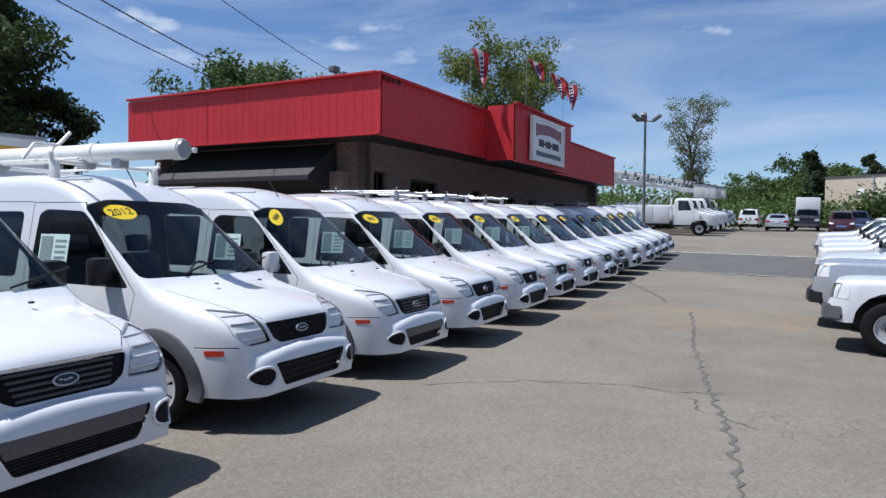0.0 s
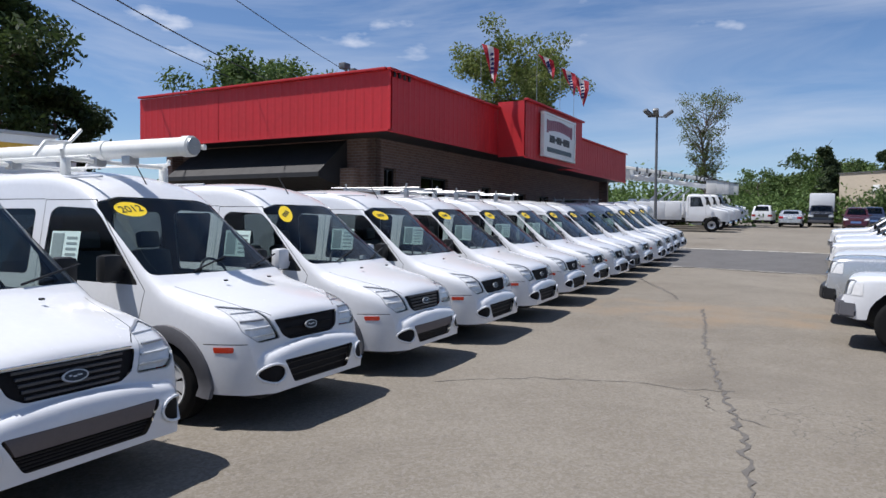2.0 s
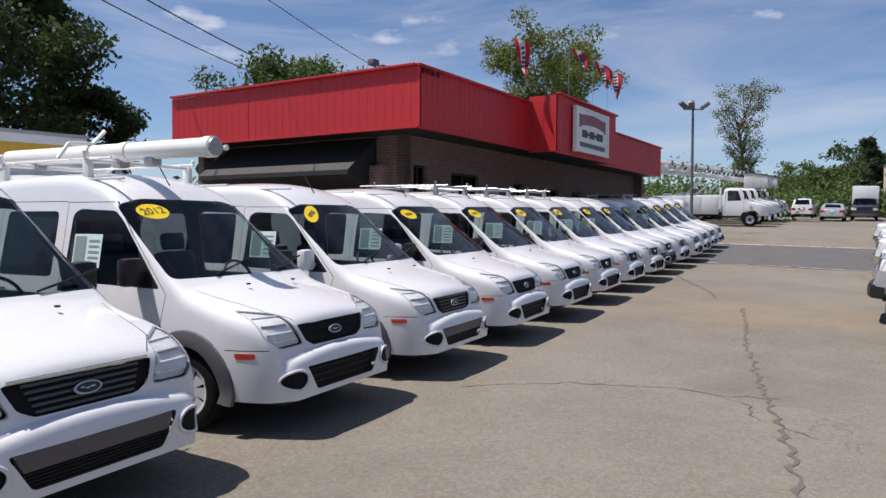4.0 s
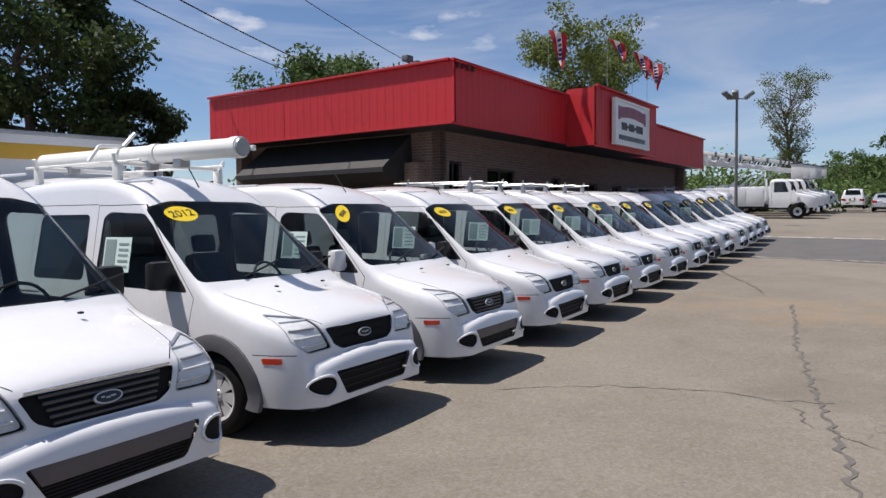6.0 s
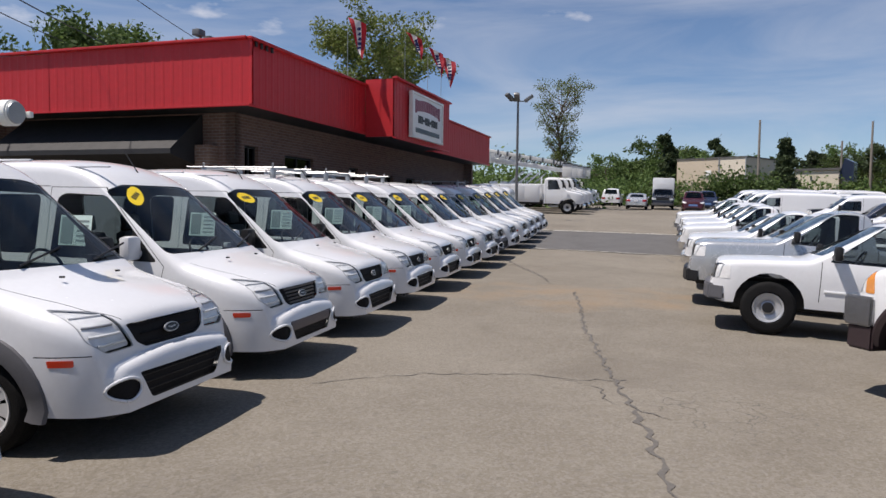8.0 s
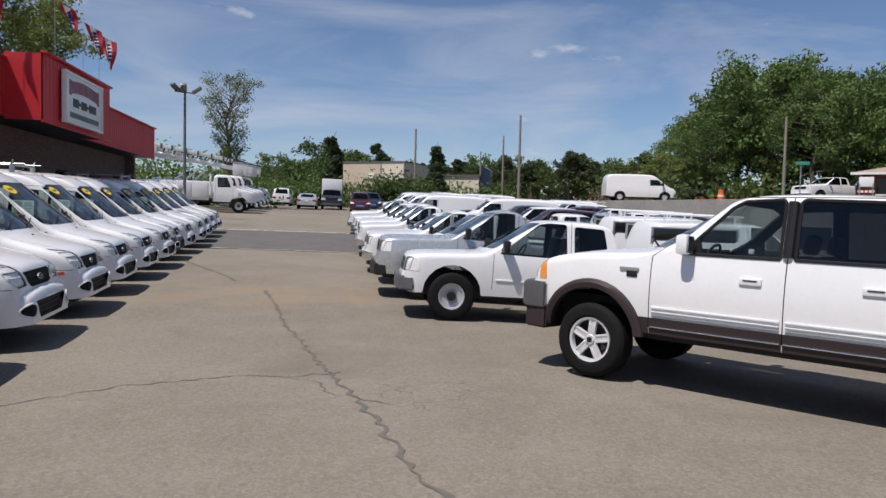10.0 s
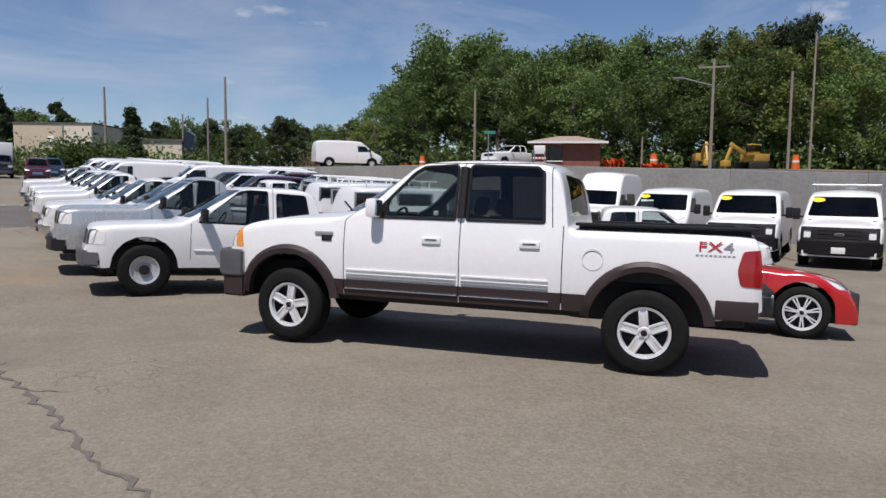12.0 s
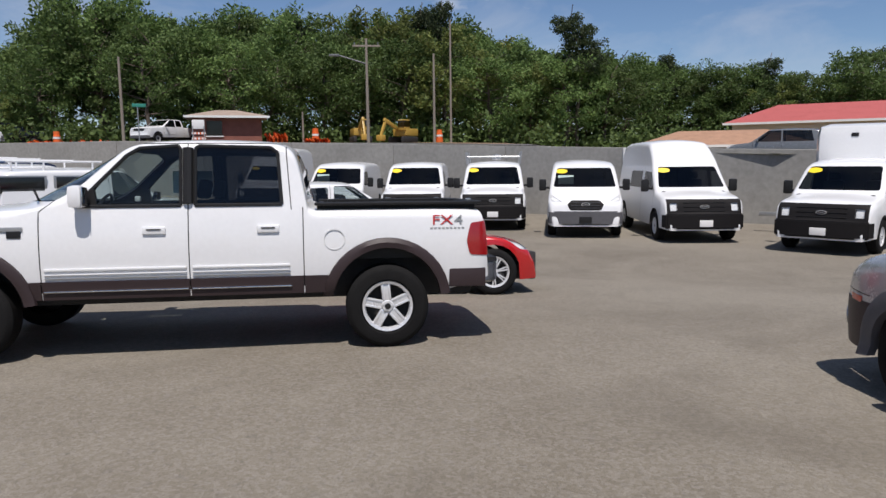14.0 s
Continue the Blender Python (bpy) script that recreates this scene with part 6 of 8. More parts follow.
        for k in range(9):
            add_box(bm, (-2.17 - 0.036 * k, hit.y + s * 0.006, 1.113), (0.024, 0.006, 0.018))
        part("lettering_bar", bm, "badge_grey", car, smooth=None)
        if s > 0:
            hit = bvh.ray_cast(Vector((-1.35, 2, 1.02)), Vector((0, -1, 0)))[0]
            fd = revolve([(0.094, 0.004), (0.094, 0.009), (0.087, 0.009), (0.087, 0.004)], 28, "y", (-1.30, hit.y - 0.004, 1.03))
            part("fuel_door", fd, "badge_pale", car)
    part("body", b, "white", car)
    # bumpers
    fb = prism([(-1.0, 2.30), (-0.97, 2.60), (-0.72, 2.70), (0.72, 2.70), (0.97, 2.60), (1.0, 2.30)], 0.68, 0.955, "z")
    for v_ in fb.verts:
        v_.co = Vector((v_.co.y, v_.co.x, v_.co.z))
    bmesh.ops.recalc_face_normals(fb, faces=fb.faces)
    bmesh.ops.bevel(fb, geom=fb.edges[:], offset=0.02, segments=2, affect="EDGES")
    bp = part("bumper", fb, "dull_chrome", car, "dull chrome bumper with dark lower valance")
    fb = prism([(2.29, -0.98), (2.57, -0.94), (2.65, -0.7), (2.65, 0.7), (2.57, 0.94), (2.29, 0.98)], 0.46, 0.69, "z")
    bmesh.ops.bevel(fb, geom=fb.edges[:], offset=0.02, segments=2, affect="EDGES")
    part("valance", fb, "brown_clad", bp)
    rb = prism([(-2.62, -0.95), (-2.79, -0.9), (-2.82, -0.6), (-2.82, 0.6), (-2.79, 0.9), (-2.62, 0.95)], 0.60, 0.80, "z")
    bmesh.ops.bevel(rb, geom=rb.edges[:], offset=0.02, segments=2, affect="EDGES")
    bp = part("bumper", rb, "chrome", car, "chrome rear bumper")
    part("bumper_pad", box((-2.71, 0, 0.815), (0.18, 1.7, 0.03), 0.01), "plastic", bp)
    for s in (1, -1):
        part("bed_cladding", box((-2.5, s * 0.955, 0.66), (0.34, 0.05, 0.17), 0.015), "brown_clad", car)
    underbody(car, -2.6, 2.4, 0.62, 0.46, 0.85, AR)
    wheels(car, [(1.765, 0.84), (1.765, -0.84), (-1.765, 0.84), (-1.765, -0.84)], "five", 0.376, 0.27, 0.228)
    mirrors(car, 0.80, 0.90, 1.43, "white", (0.12, 0.17, 0.19))
    for s in (1, -1):
        part("mirror_base", prism([(0.92, 1.335), (0.68, 1.335), (0.70, 1.50)], s * 0.90, s * 0.935, "y"), "plastic", car)
    part("dashboard", box((1.12, 0, 1.16), (0.42, 1.6, 0.32), 0.09), "dark", car)
    part("cabin_floor", box((-0.1, 0, 0.72), (2.1, 1.6, 0.06)), "dark", car)
    seats(car, (0.30, -0.5), (0.42, -0.42), 0.62)
    steering(car, 0.80, 0.42, 1.28)
    part("sticker_sheet", box((0.23, -0.86, 1.56), (0.42, 0.005, 0.24)), "paper", car)
    for s in (-0.45, 0.35):
        part("wiper", rod((1.36, s, 1.40), (1.20, s + 0.5, 1.485), 0.01), "plastic", car)
    # the body rides low over its wheels
    for ch in list(car.children):
        if ch.name.split(".")[0] != "wheel":
            ch.matrix_basis = Matrix.Translation((0, 0, -0.035)) @ ch.matrix_basis
    return car


M["van_glass"] = glass("van_windscreen", (0.55, 0.60, 0.60), 0.02)
M["deep_glass"] = glass("privacy_dark_glass", (0.22, 0.23, 0.24), 0.02)
M["amber_pale"] = mat("amber_corner_lens", (0.78, 0.30, 0.06), 0.2, coat=0.6, var=0.25, scale=25)
M["badge_pale"] = mat("fuel_door_ring", (0.62, 0.63, 0.64), 0.4, var=0.05)
crew_pickup(on_ground(6.2, 4.17, 101.6, 3.5, 1.7))


# ---- plain work pickup; the profile stretches with its cab and bed ----
def work_pickup(label, W=0.86, H=1.68, wb=3.2, front=0.78, cab=0.95, bed=1.75, hood=1.05, tyre=0.36, paint="white", bumper="clad", style="steel", ext=True, cap=False, tailz=1.08, sill=0.46, mirror="plastic", group="row of pickups"):
    car = thing("work_pickup", label, "pickup", group=group)
    xf = wb / 2
    AR = [(xf, tyre + 0.03, tyre + 0.09), (-xf, tyre + 0.03, tyre + 0.09)]
    L1 = xf + front
    cw = xf - 0.55                        # cowl
    wt = cw - 0.80                        # windscreen top
    rc_ = wt - (1.05 if ext else 0.45) - 0.2   # cab rear
    L0 = rc_ - bed - 0.06
    tail = [(L0, 0.62), (L0 + 0.015, 0.9), (L0 + 0.03, tailz - 0.04), (L0 + 0.1, tailz), (rc_ - 0.08, tailz), (rc_, tailz + 0.02)]
    if cap:
        tail = [(L0, 0.62), (L0 + 0.02, tailz), (L0 + 0.18, H - 0.1), (L0 + 0.35, H - 0.02), (rc_ - 0.1, H)]
    top = tail + [(rc_ + 0.02, tailz + 0.12), (rc_ + 0.09, H - 0.13), (rc_ + 0.18, H - 0.03), (rc_ + 0.4, H), (wt - 0.1, H - 0.02), (wt + 0.06, H - 0.08), (cw, hood + 0.07), (cw + 0.14, hood + 0.03), (L1 - 0.36, hood - 0.02), (L1 - 0.12, hood - 0.055), (L1 - 0.05, hood - 0.12), (L1 - 0.03, 0.74), (L1, 0.68), (L1 + 0.02, 0.5)]
    if cap:
        top = tail + [p for p in top[len(tail):] if p[0] > rc_ + 0.3]
    b = shell(top, W, sill, hood - 0.05, 0.22, AR, rc=0.08, nose=(0.45, 0.14), tail=(0.1, 0.04), crown=0.04, bulge=0.045, bot=[(L0, 0.5), (L0 + 0.3, sill), (L1 - 0.2, sill - 0.08), (L1, sill - 0.05)], zmid=0.8, step=0.11)
    bvh = BVHTree.FromBMesh(b)
    wz = hood + 0.085
    part("windscreen", cut(b, rounded([(-W * 0.82, wz), (W * 0.82, wz), (W * 0.70, H - 0.09), (-W * 0.70, H - 0.09)], 0.05), 0, 1, lambda c: wt - 0.1 < c.x < cw + 0.1, off=-0.004, thick=0.006), "van_glass", car)
    x1 = rc_ + (0.86 if ext else 0.3)
    for s in (1, -1):
        part("side_window", cut(b, rounded([(cw - 0.14, hood + 0.01), (wt + 0.04, H - 0.115), (wt - 0.1, H - 0.085), (x1, H - 0.085), (x1 - 0.02, hood)], 0.04), 1, s, off=-0.005, thick=0.006), "van_glass", car)
        if ext:
            part("side_window", cut(b, rounded([(x1 - 0.13, hood + 0.03), (x1 - 0.12, H - 0.11), (rc_ + 0.26, H - 0.12), (rc_ + 0.18, hood + 0.05)], 0.05), 1, s, off=-0.005, thick=0.006), "deep_glass", car)
    part("cabin_lining", lining(b, x1=cw), "dark", car)
    if not cap:
        cut(b, [(L0 + 0.08, -W + 0.14), (rc_ - 0.06, -W + 0.14), (rc_ - 0.06, W - 0.14), (L0 + 0.08, W - 0.14)], 2, 1, lambda c: c.x < rc_).free()
        lb = bmesh.new()
        xm, xl = (L0 + rc_) / 2, rc_ - L0 - 0.1
        for c, sz in (((xm, 0, 0.68), (xl, 2 * W - 0.26, 0.04)), ((xm, W - 0.14, 0.86), (xl, 0.03, 0.38)), ((xm, -W + 0.14, 0.86), (xl, 0.03, 0.38)), ((L0 + 0.08, 0, 0.86), (0.03, 2 * W - 0.26, 0.38)), ((rc_ - 0.06, 0, 0.86), (0.03, 2 * W - 0.26, 0.38))):
            add_box(lb, c, sz)
        part("bed_liner", lb, "plastic", car)
        part("rear_window", box((rc_ + 0.045, 0, (tailz + H) / 2 + 0.02), (0.02, W * 1.1, H - tailz - 0.3), 0.008), "deep_glass", car)
    else:
        for s in (1, -1):
            hit = bvh.ray_cast(Vector(((L0 + rc_) / 2, s * 2, (tailz + H) / 2)), Vector((0, -s, 0)))[0]
            for xw_ in (-0.27, 0.27):
                cw_ = part("cap_window", box(((L0 + rc_) / 2 + xw_ * bed, hit.y + s * 0.006, (tailz + H) / 2 + 0.02), (bed * 0.42, 0.03, 0.32), 0.008), "deep_glass", car)
                part("window_frame", box(((L0 + rc_) / 2 + xw_ * bed, hit.y + s * 0.002, (tailz + H) / 2 + 0.02), (bed * 0.47, 0.02, 0.38), 0.008), "metal", cw_)
            rail_ = part("roof_rail", rod((L0 + 0.3, s * W * 0.62, H + 0.13), (rc_ + 0.2, s * W * 0.62, H + 0.13), 0.022), "white", car)
            for xp_ in (L0 + 0.4, (L0 + rc_) / 2, rc_):
                part("rail_post", rod((xp_, s * W * 0.62, H - 0.06), (xp_, s * W * 0.62, H + 0.13), 0.02), "white", rail_)
    fl = lambda c: c.x > xf + 0.2
    zt = hood - 0.14
    for s in (1, -1):
        lamp_unit(car, b, rounded([(s * W * 0.58, zt - 0.20), (s * W * 0.93, zt - 0.20), (s * W * 0.95, zt + 0.01), (s * W * 0.60, zt - 0.02)], 0.03), 0, 1, fl)
        part("corner_lamp", cut(b, rounded([(L1 - 0.26, zt - 0.20), (L1 - 0.03, zt - 0.20), (L1 - 0.06, zt - 0.07), (L1 - 0.26, zt - 0.01)], 0.02), 1, s, off=0.004, thick=0.02), "lamp", car)
        for p, q in (((rc_ - 0.02, sill + 0.02), (rc_ - 0.02, tailz)), ((cw - 0.06, sill + 0.05), (cw - 0.06, hood)), ((x1 - 0.075, sill + 0.05), (x1 - 0.075, H - 0.06))):
            seam(b, p, q, 1, s, 0.009)
        hit = bvh.ray_cast(Vector((x1 + 0.12, s * 2, hood - 0.1)), Vector((0, -s, 0)))[0]
        part("door_handle", box((x1 + 0.12, hit.y, hood - 0.1), (0.17, 0.03, 0.045), 0.012), paint, car)
        part("side_moulding", box(((cw + x1) / 2 - 0.05, s * (W + 0.0), sill + 0.2), (cw - x1 - 0.12, 0.02, 0.03), 0.008), paint, car)
        part("tail_light", cut(b, rounded([(L0, 0.72), (L0 + 0.12, 0.72), (L0 + 0.12, tailz - 0.1), (L0, tailz - 0.1)], 0.02), 1, s, off=0.004, thick=0.02), "redlens", car)
    part("grille", cut(b, rounded([(-W * 0.55, zt - 0.22), (W * 0.55, zt - 0.22), (W * 0.55, zt - 0.01), (-W * 0.55, zt - 0.01)], 0.03), 0, 1, fl, off=-0.01, thick=0.03), "plastic", car)
    part("body", b, paint, car)
    fb = prism([(L1 - 0.2, -W + 0.02), (L1 + 0.02, -W + 0.1), (L1 + 0.08, -W * 0.6), (L1 + 0.08, W * 0.6), (L1 + 0.02, W - 0.1), (L1 - 0.2, W - 0.02)], 0.40, 0.62, "z")
    bmesh.ops.bevel(fb, geom=fb.edges[:], offset=0.025, segments=2, affect="EDGES")
    part("bumper", fb, bumper, car)
    part("bumper", box((L0 - 0.03, 0, 0.55), (0.16, W * 1.8, 0.16), 0.02), "chrome", car)
    underbody(car, L0 + 0.1, L1 - 0.15, W * 0.66, 0.34, 0.7, AR)
    wheels(car, [(xf, W - 0.11), (xf, -W + 0.11), (-xf, W - 0.11), (-xf, -W + 0.11)], style, tyre, 0.23, tyre * 0.56)
    mirrors(car, cw - 0.22, W - 0.04, hood + 0.13, mirror, (0.10, 0.18, 0.2))
    part("dashboard", box((cw - 0.2, 0, hood - 0.1), (0.36, W * 1.6, 0.26), 0.08), "dark", car)
    part("cabin_floor", box(((rc_ + cw) / 2, 0, 0.55), (cw - rc_, W * 1.6, 0.06)), "dark", car)
    seats(car, (wt - 0.15,), (W * 0.45, -W * 0.45), 0.62)
    steering(car, wt + 0.25, W * 0.45, hood + 0.02)
    return car


PD = Vector((0.465, 0.885))
P0 = Vector((5.35, 9.92))


def pick_pose(k, head, fx, W, shift=0.0):
    """Nose corner of the k-th pickup stands on the row's front line."""
    d = Vector((math.cos(radians(head)), math.sin(radians(head))))
    l = Vector((-d.y, d.x))
    p = P0 + PD * (2.6 * k) - d * (fx + shift) - l * (W - 0.12)
    return on_ground(p.x, p.y, head, 3.2, 1.5)


a = work_pickup("white extended-cab pickup with plain steel wheels", ext=True)
a.matrix_basis = pick_pose(0, 148, 2.4, 0.86)
c = work_pickup("silver regular-cab pickup with black bumper", W=0.98, H=1.86, wb=3.4, front=0.9, hood=1.2, tyre=0.39, bed=2.0, ext=False, paint="silver", bumper="plastic", tailz=1.25, sill=0.52)
c.matrix_basis = pick_pose(1, 150, 2.6, 0.98, -0.2)
d_ = work_pickup("white regular-cab pickup parked in the row", W=0.96, H=1.82, wb=3.4, front=0.9, hood=1.15, tyre=0.38, bed=2.0, ext=False, bumper="chrome", tailz=1.2, sill=0.5)
d_.matrix_basis = pick_pose(2, 150, 2.6, 0.96)
for k in (3, 5, 6, 9):
    copy_thing(d_, pick_pose(k, 150, 2.6, 0.96, -0.1 * (k % 2)))
for k in (4, 7, 8, 10):
    copy_thing(a, pick_pose(k, 150, 2.4, 0.86))


# ---- full-size vans with short bonnets ----
def cargo_van(label, kind="old", group="vans by the concrete wall", raised=0.0, rack=False, paint="white", dark_front=True):
    car = thing("cargo_van", label, "van", group=group)
    H = 2.05 + raised
    AR = [(1.75, 0.38, 0.45), (-1.75, 0.38, 0.45)]
    if kind == "old":
        top = [(-2.75, 0.6), (-2.74, 1.4), (-2.7, H - 0.2), (-2.55, H - 0.05), (-2.0, H), (0.2, H), (0.5, H - 0.02 - raised * 0.3), (0.85, 1.98 + raised * 0.3), (1.05, 1.88), (1.62, 1.32), (1.75, 1.26), (2.35, 1.17), (2.5, 1.10), (2.56, 0.95), (2.6, 0.75), (2.68, 0.68), (2.7, 0.5)]
        cowl, zt = 1.34, 1.86
    else:
        top = [(-2.8, 0.6), (-2.79, 1.4), (-2.72, H - 0.15), (-2.5, H), (-1.0, H + 0.02), (0.6, H), (1.0, H - 0.08), (1.25, 1.86), (1.95, 1.30), (2.1, 1.22), (2.5, 1.06), (2.62, 0.95), (2.68, 0.7), (2.72, 0.6), (2.73, 0.45)]
        cowl, zt = 1.33, 1.84
    b = shell(top, 1.0, 0.38, 1.2, 0.14, AR, rc=0.14, nose=(0.5, 0.16), tail=(0.1, 0.05), crown=0.05, bulge=0.03, step=0.14, bot=[(-2.8, 0.45), (-2.5, 0.38), (2.4, 0.36), (2.73, 0.32)])
    bvh = BVHTree.FromBMesh(b)
    ws = cut(b, rounded([(-0.84, cowl), (0.84, cowl), (0.74, zt), (-0.74, zt)], 0.06), 0, 1, lambda c: 0.7 < c.x < 2.2, off=-0.004, thick=0.006)
    part("windscreen", ws.copy(), "deep_glass", car)
    st = [(-0.62 + x, zt - 0.09 + z) for x, z in ellipse(0, 0, 0.17, 0.06, 16)]
    part("year_sticker", cut(ws, st, 0, 1, off=0.004, keep=True), "yellow", car, "oval yellow sticker on the windscreen")
    ws.free()
    xw = 1.1 if kind == "old" else 1.35
    for s in (1, -1):
        part("side_window", cut(b, rounded([(xw + 0.32, 1.28), (xw - 0.1, 1.72), (xw - 0.75, 1.74), (xw - 0.75, 1.26)], 0.05), 1, s, off=-0.004, thick=0.006), "van_glass", car)
        if raised > 0.3:
            part("side_window", cut(b, rounded([(0.1, 1.28), (0.1, 1.74), (-1.2, 1.74), (-1.2, 1.28)], 0.05), 1, s, off=-0.004, thick=0.006), "deep_glass", car)
    part("cabin_lining", lining(b, x1=1.9), "dark", car)
    fl = lambda c: c.x > 2.2
    if kind == "old":
        zg0, zg1, gy = 0.74, 1.06, 0.56
        for s in (1, -1):
            lamp_unit(car, b, rounded([(s * 0.66, 0.80), (s * 0.82, 0.80), (s * 0.82, 0.98), (s * 0.66, 0.98)], 0.02), 0, 1, fl)
        g = cut(b, rounded([(-0.9, 0.70), (0.9, 0.70), (0.9, 1.08), (-0.9, 1.08)], 0.02), 0, 1, fl, off=0.004, thick=0.04)
        gm = "mesh"
    else:
        for s in (1, -1):
            lamp_unit(car, b, rounded([(s * 0.60, 0.94), (s * 0.88, 0.98), (s * 0.90, 1.12), (s * 0.70, 1.02)], 0.02), 0, 1, fl)
        g = cut(b, rounded([(-0.48, 0.90), (-0.40, 0.74), (0.40, 0.74), (0.48, 0.90), (0.36, 1.0), (-0.36, 1.0)], 0.04), 0, 1, fl, off=0.004, thick=0.04)
        gm = "mesh"
    gr = part("grille", g, gm, car)
    for z in ((0.80, 0.90, 1.0) if kind == "old" else (0.80, 0.87, 0.94)):
        hx = bvh.ray_cast(Vector((4, 0, z)), Vector((-1, 0, 0)))[0].x
        part("grille_bar", box((hx + 0.006, 0, z), (0.02, 1.0 if kind == "old" else 0.74, 0.014), 0.004), "plastic" if kind == "old" else "grille_bar_grey", gr)
    hx = bvh.ray_cast(Vector((4, 0, 0.9)), Vector((-1, 0, 0)))[0].x
    emblem(car, hx + 0.02, 0.9, 0.11, 0.045)
    for s in (1, -1):
        for p, q in (((xw - 0.82, 0.45), (xw - 0.82, 1.85)), ((xw + 0.42, 0.55), (xw + 0.42, 1.3))):
            seam(b, p, q, 1, s, 0.01)
    part("body", b, paint, car)
    fb = prism([(2.4, -0.99), (2.66, -0.93), (2.76, -0.6), (2.76, 0.6), (2.66, 0.93), (2.4, 0.99)], 0.36, 0.73 if kind == "old" else 0.72, "z")
    bmesh.ops.bevel(fb, geom=fb.edges[:], offset=0.03, segments=2, affect="EDGES")
    bp = part("bumper", fb, "mesh" if kind == "old" else "clad", car)
    part("plate", box((2.775, 0, 0.50), (0.02, 0.32, 0.16), 0.006), "sign" if kind == "old" else "plastic", bp)
    underbody(car, -2.6, 2.3, 0.7, 0.3, 0.7, AR)
    wheels(car, [(1.75, 0.87), (1.75, -0.87), (-1.75, 0.87), (-1.75, -0.87)], "van", 0.37, 0.24, 0.21)
    mirrors(car, xw + 0.2, 0.98, 1.38, "plastic", (0.12, 0.2, 0.32))
    part("dashboard", box((1.55 if kind == "old" else 1.75, 0, 1.1), (0.45, 1.7, 0.3), 0.09), "dark", car)
    seats(car, (xw - 0.5,), (0.45, -0.45), 0.75)
    if kind == "new":
        part("price_sheet", box((1.55, -0.5, 1.52), (0.01, 0.42, 0.24), 0.002, ), "paper", car)
    if rack:
        for x in (-1.8, -0.4, 0.4):
            rk = part("roof_rack", rod((x, -0.85, H + 0.14), (x, 0.85, H + 0.14), 0.025), "metal", car)
            for s in (-1, 1):
                part("rack_post", rod((x, s * 0.85, H - 0.1), (x, s * 0.9, H + 0.3), 0.025), "metal", rk)
        part("roof_vent", revolve([(0.001, 0.2), (0.14, 0.18), (0.16, 0.05), (0.12, 0.0)], 18, "z", (-0.2, 0.1, H + 0.02)), "metal", car)
    return car


def park(ob, x, y, head, length=3.4):
    """Front bumper's middle at x, y."""
    d = (math.cos(radians(head)), math.sin(radians(head)))
    ob.matrix_basis = on_ground(x - 2.7 * d[0], y - 2.7 * d[1], head, length, 1.7)
    return ob


def park_pose(x, y, head, length=3.4):
    d = (math.cos(radians(head)), math.sin(radians(head)))
    return on_ground(x - 2.7 * d[0], y - 2.7 * d[1], head, length, 1.7)


w2 = park(cargo_van("white cargo van with ladder rack and black grille", rack=True), 20.2, 1.0, 178)
w3 = park(cargo_van("white newer cargo van with grey lower bumper", "new"), 18.1, -1.4, 174)
w4 = park(cargo_van("white passenger van with raised roof", raised=0.55), 16.8, -4.1, 181)
w1 = park(cargo_van("white cargo van with black grille and yellow sticker"), 20.8, 3.45, 180)
copy_thing(w1, park_pose(14.8, -5.85, 138))
copy_thing(w3, park_pose(22.6, 6.3, 180))
copy_thing(w4, park_pose(24.6, 9.3, 182))


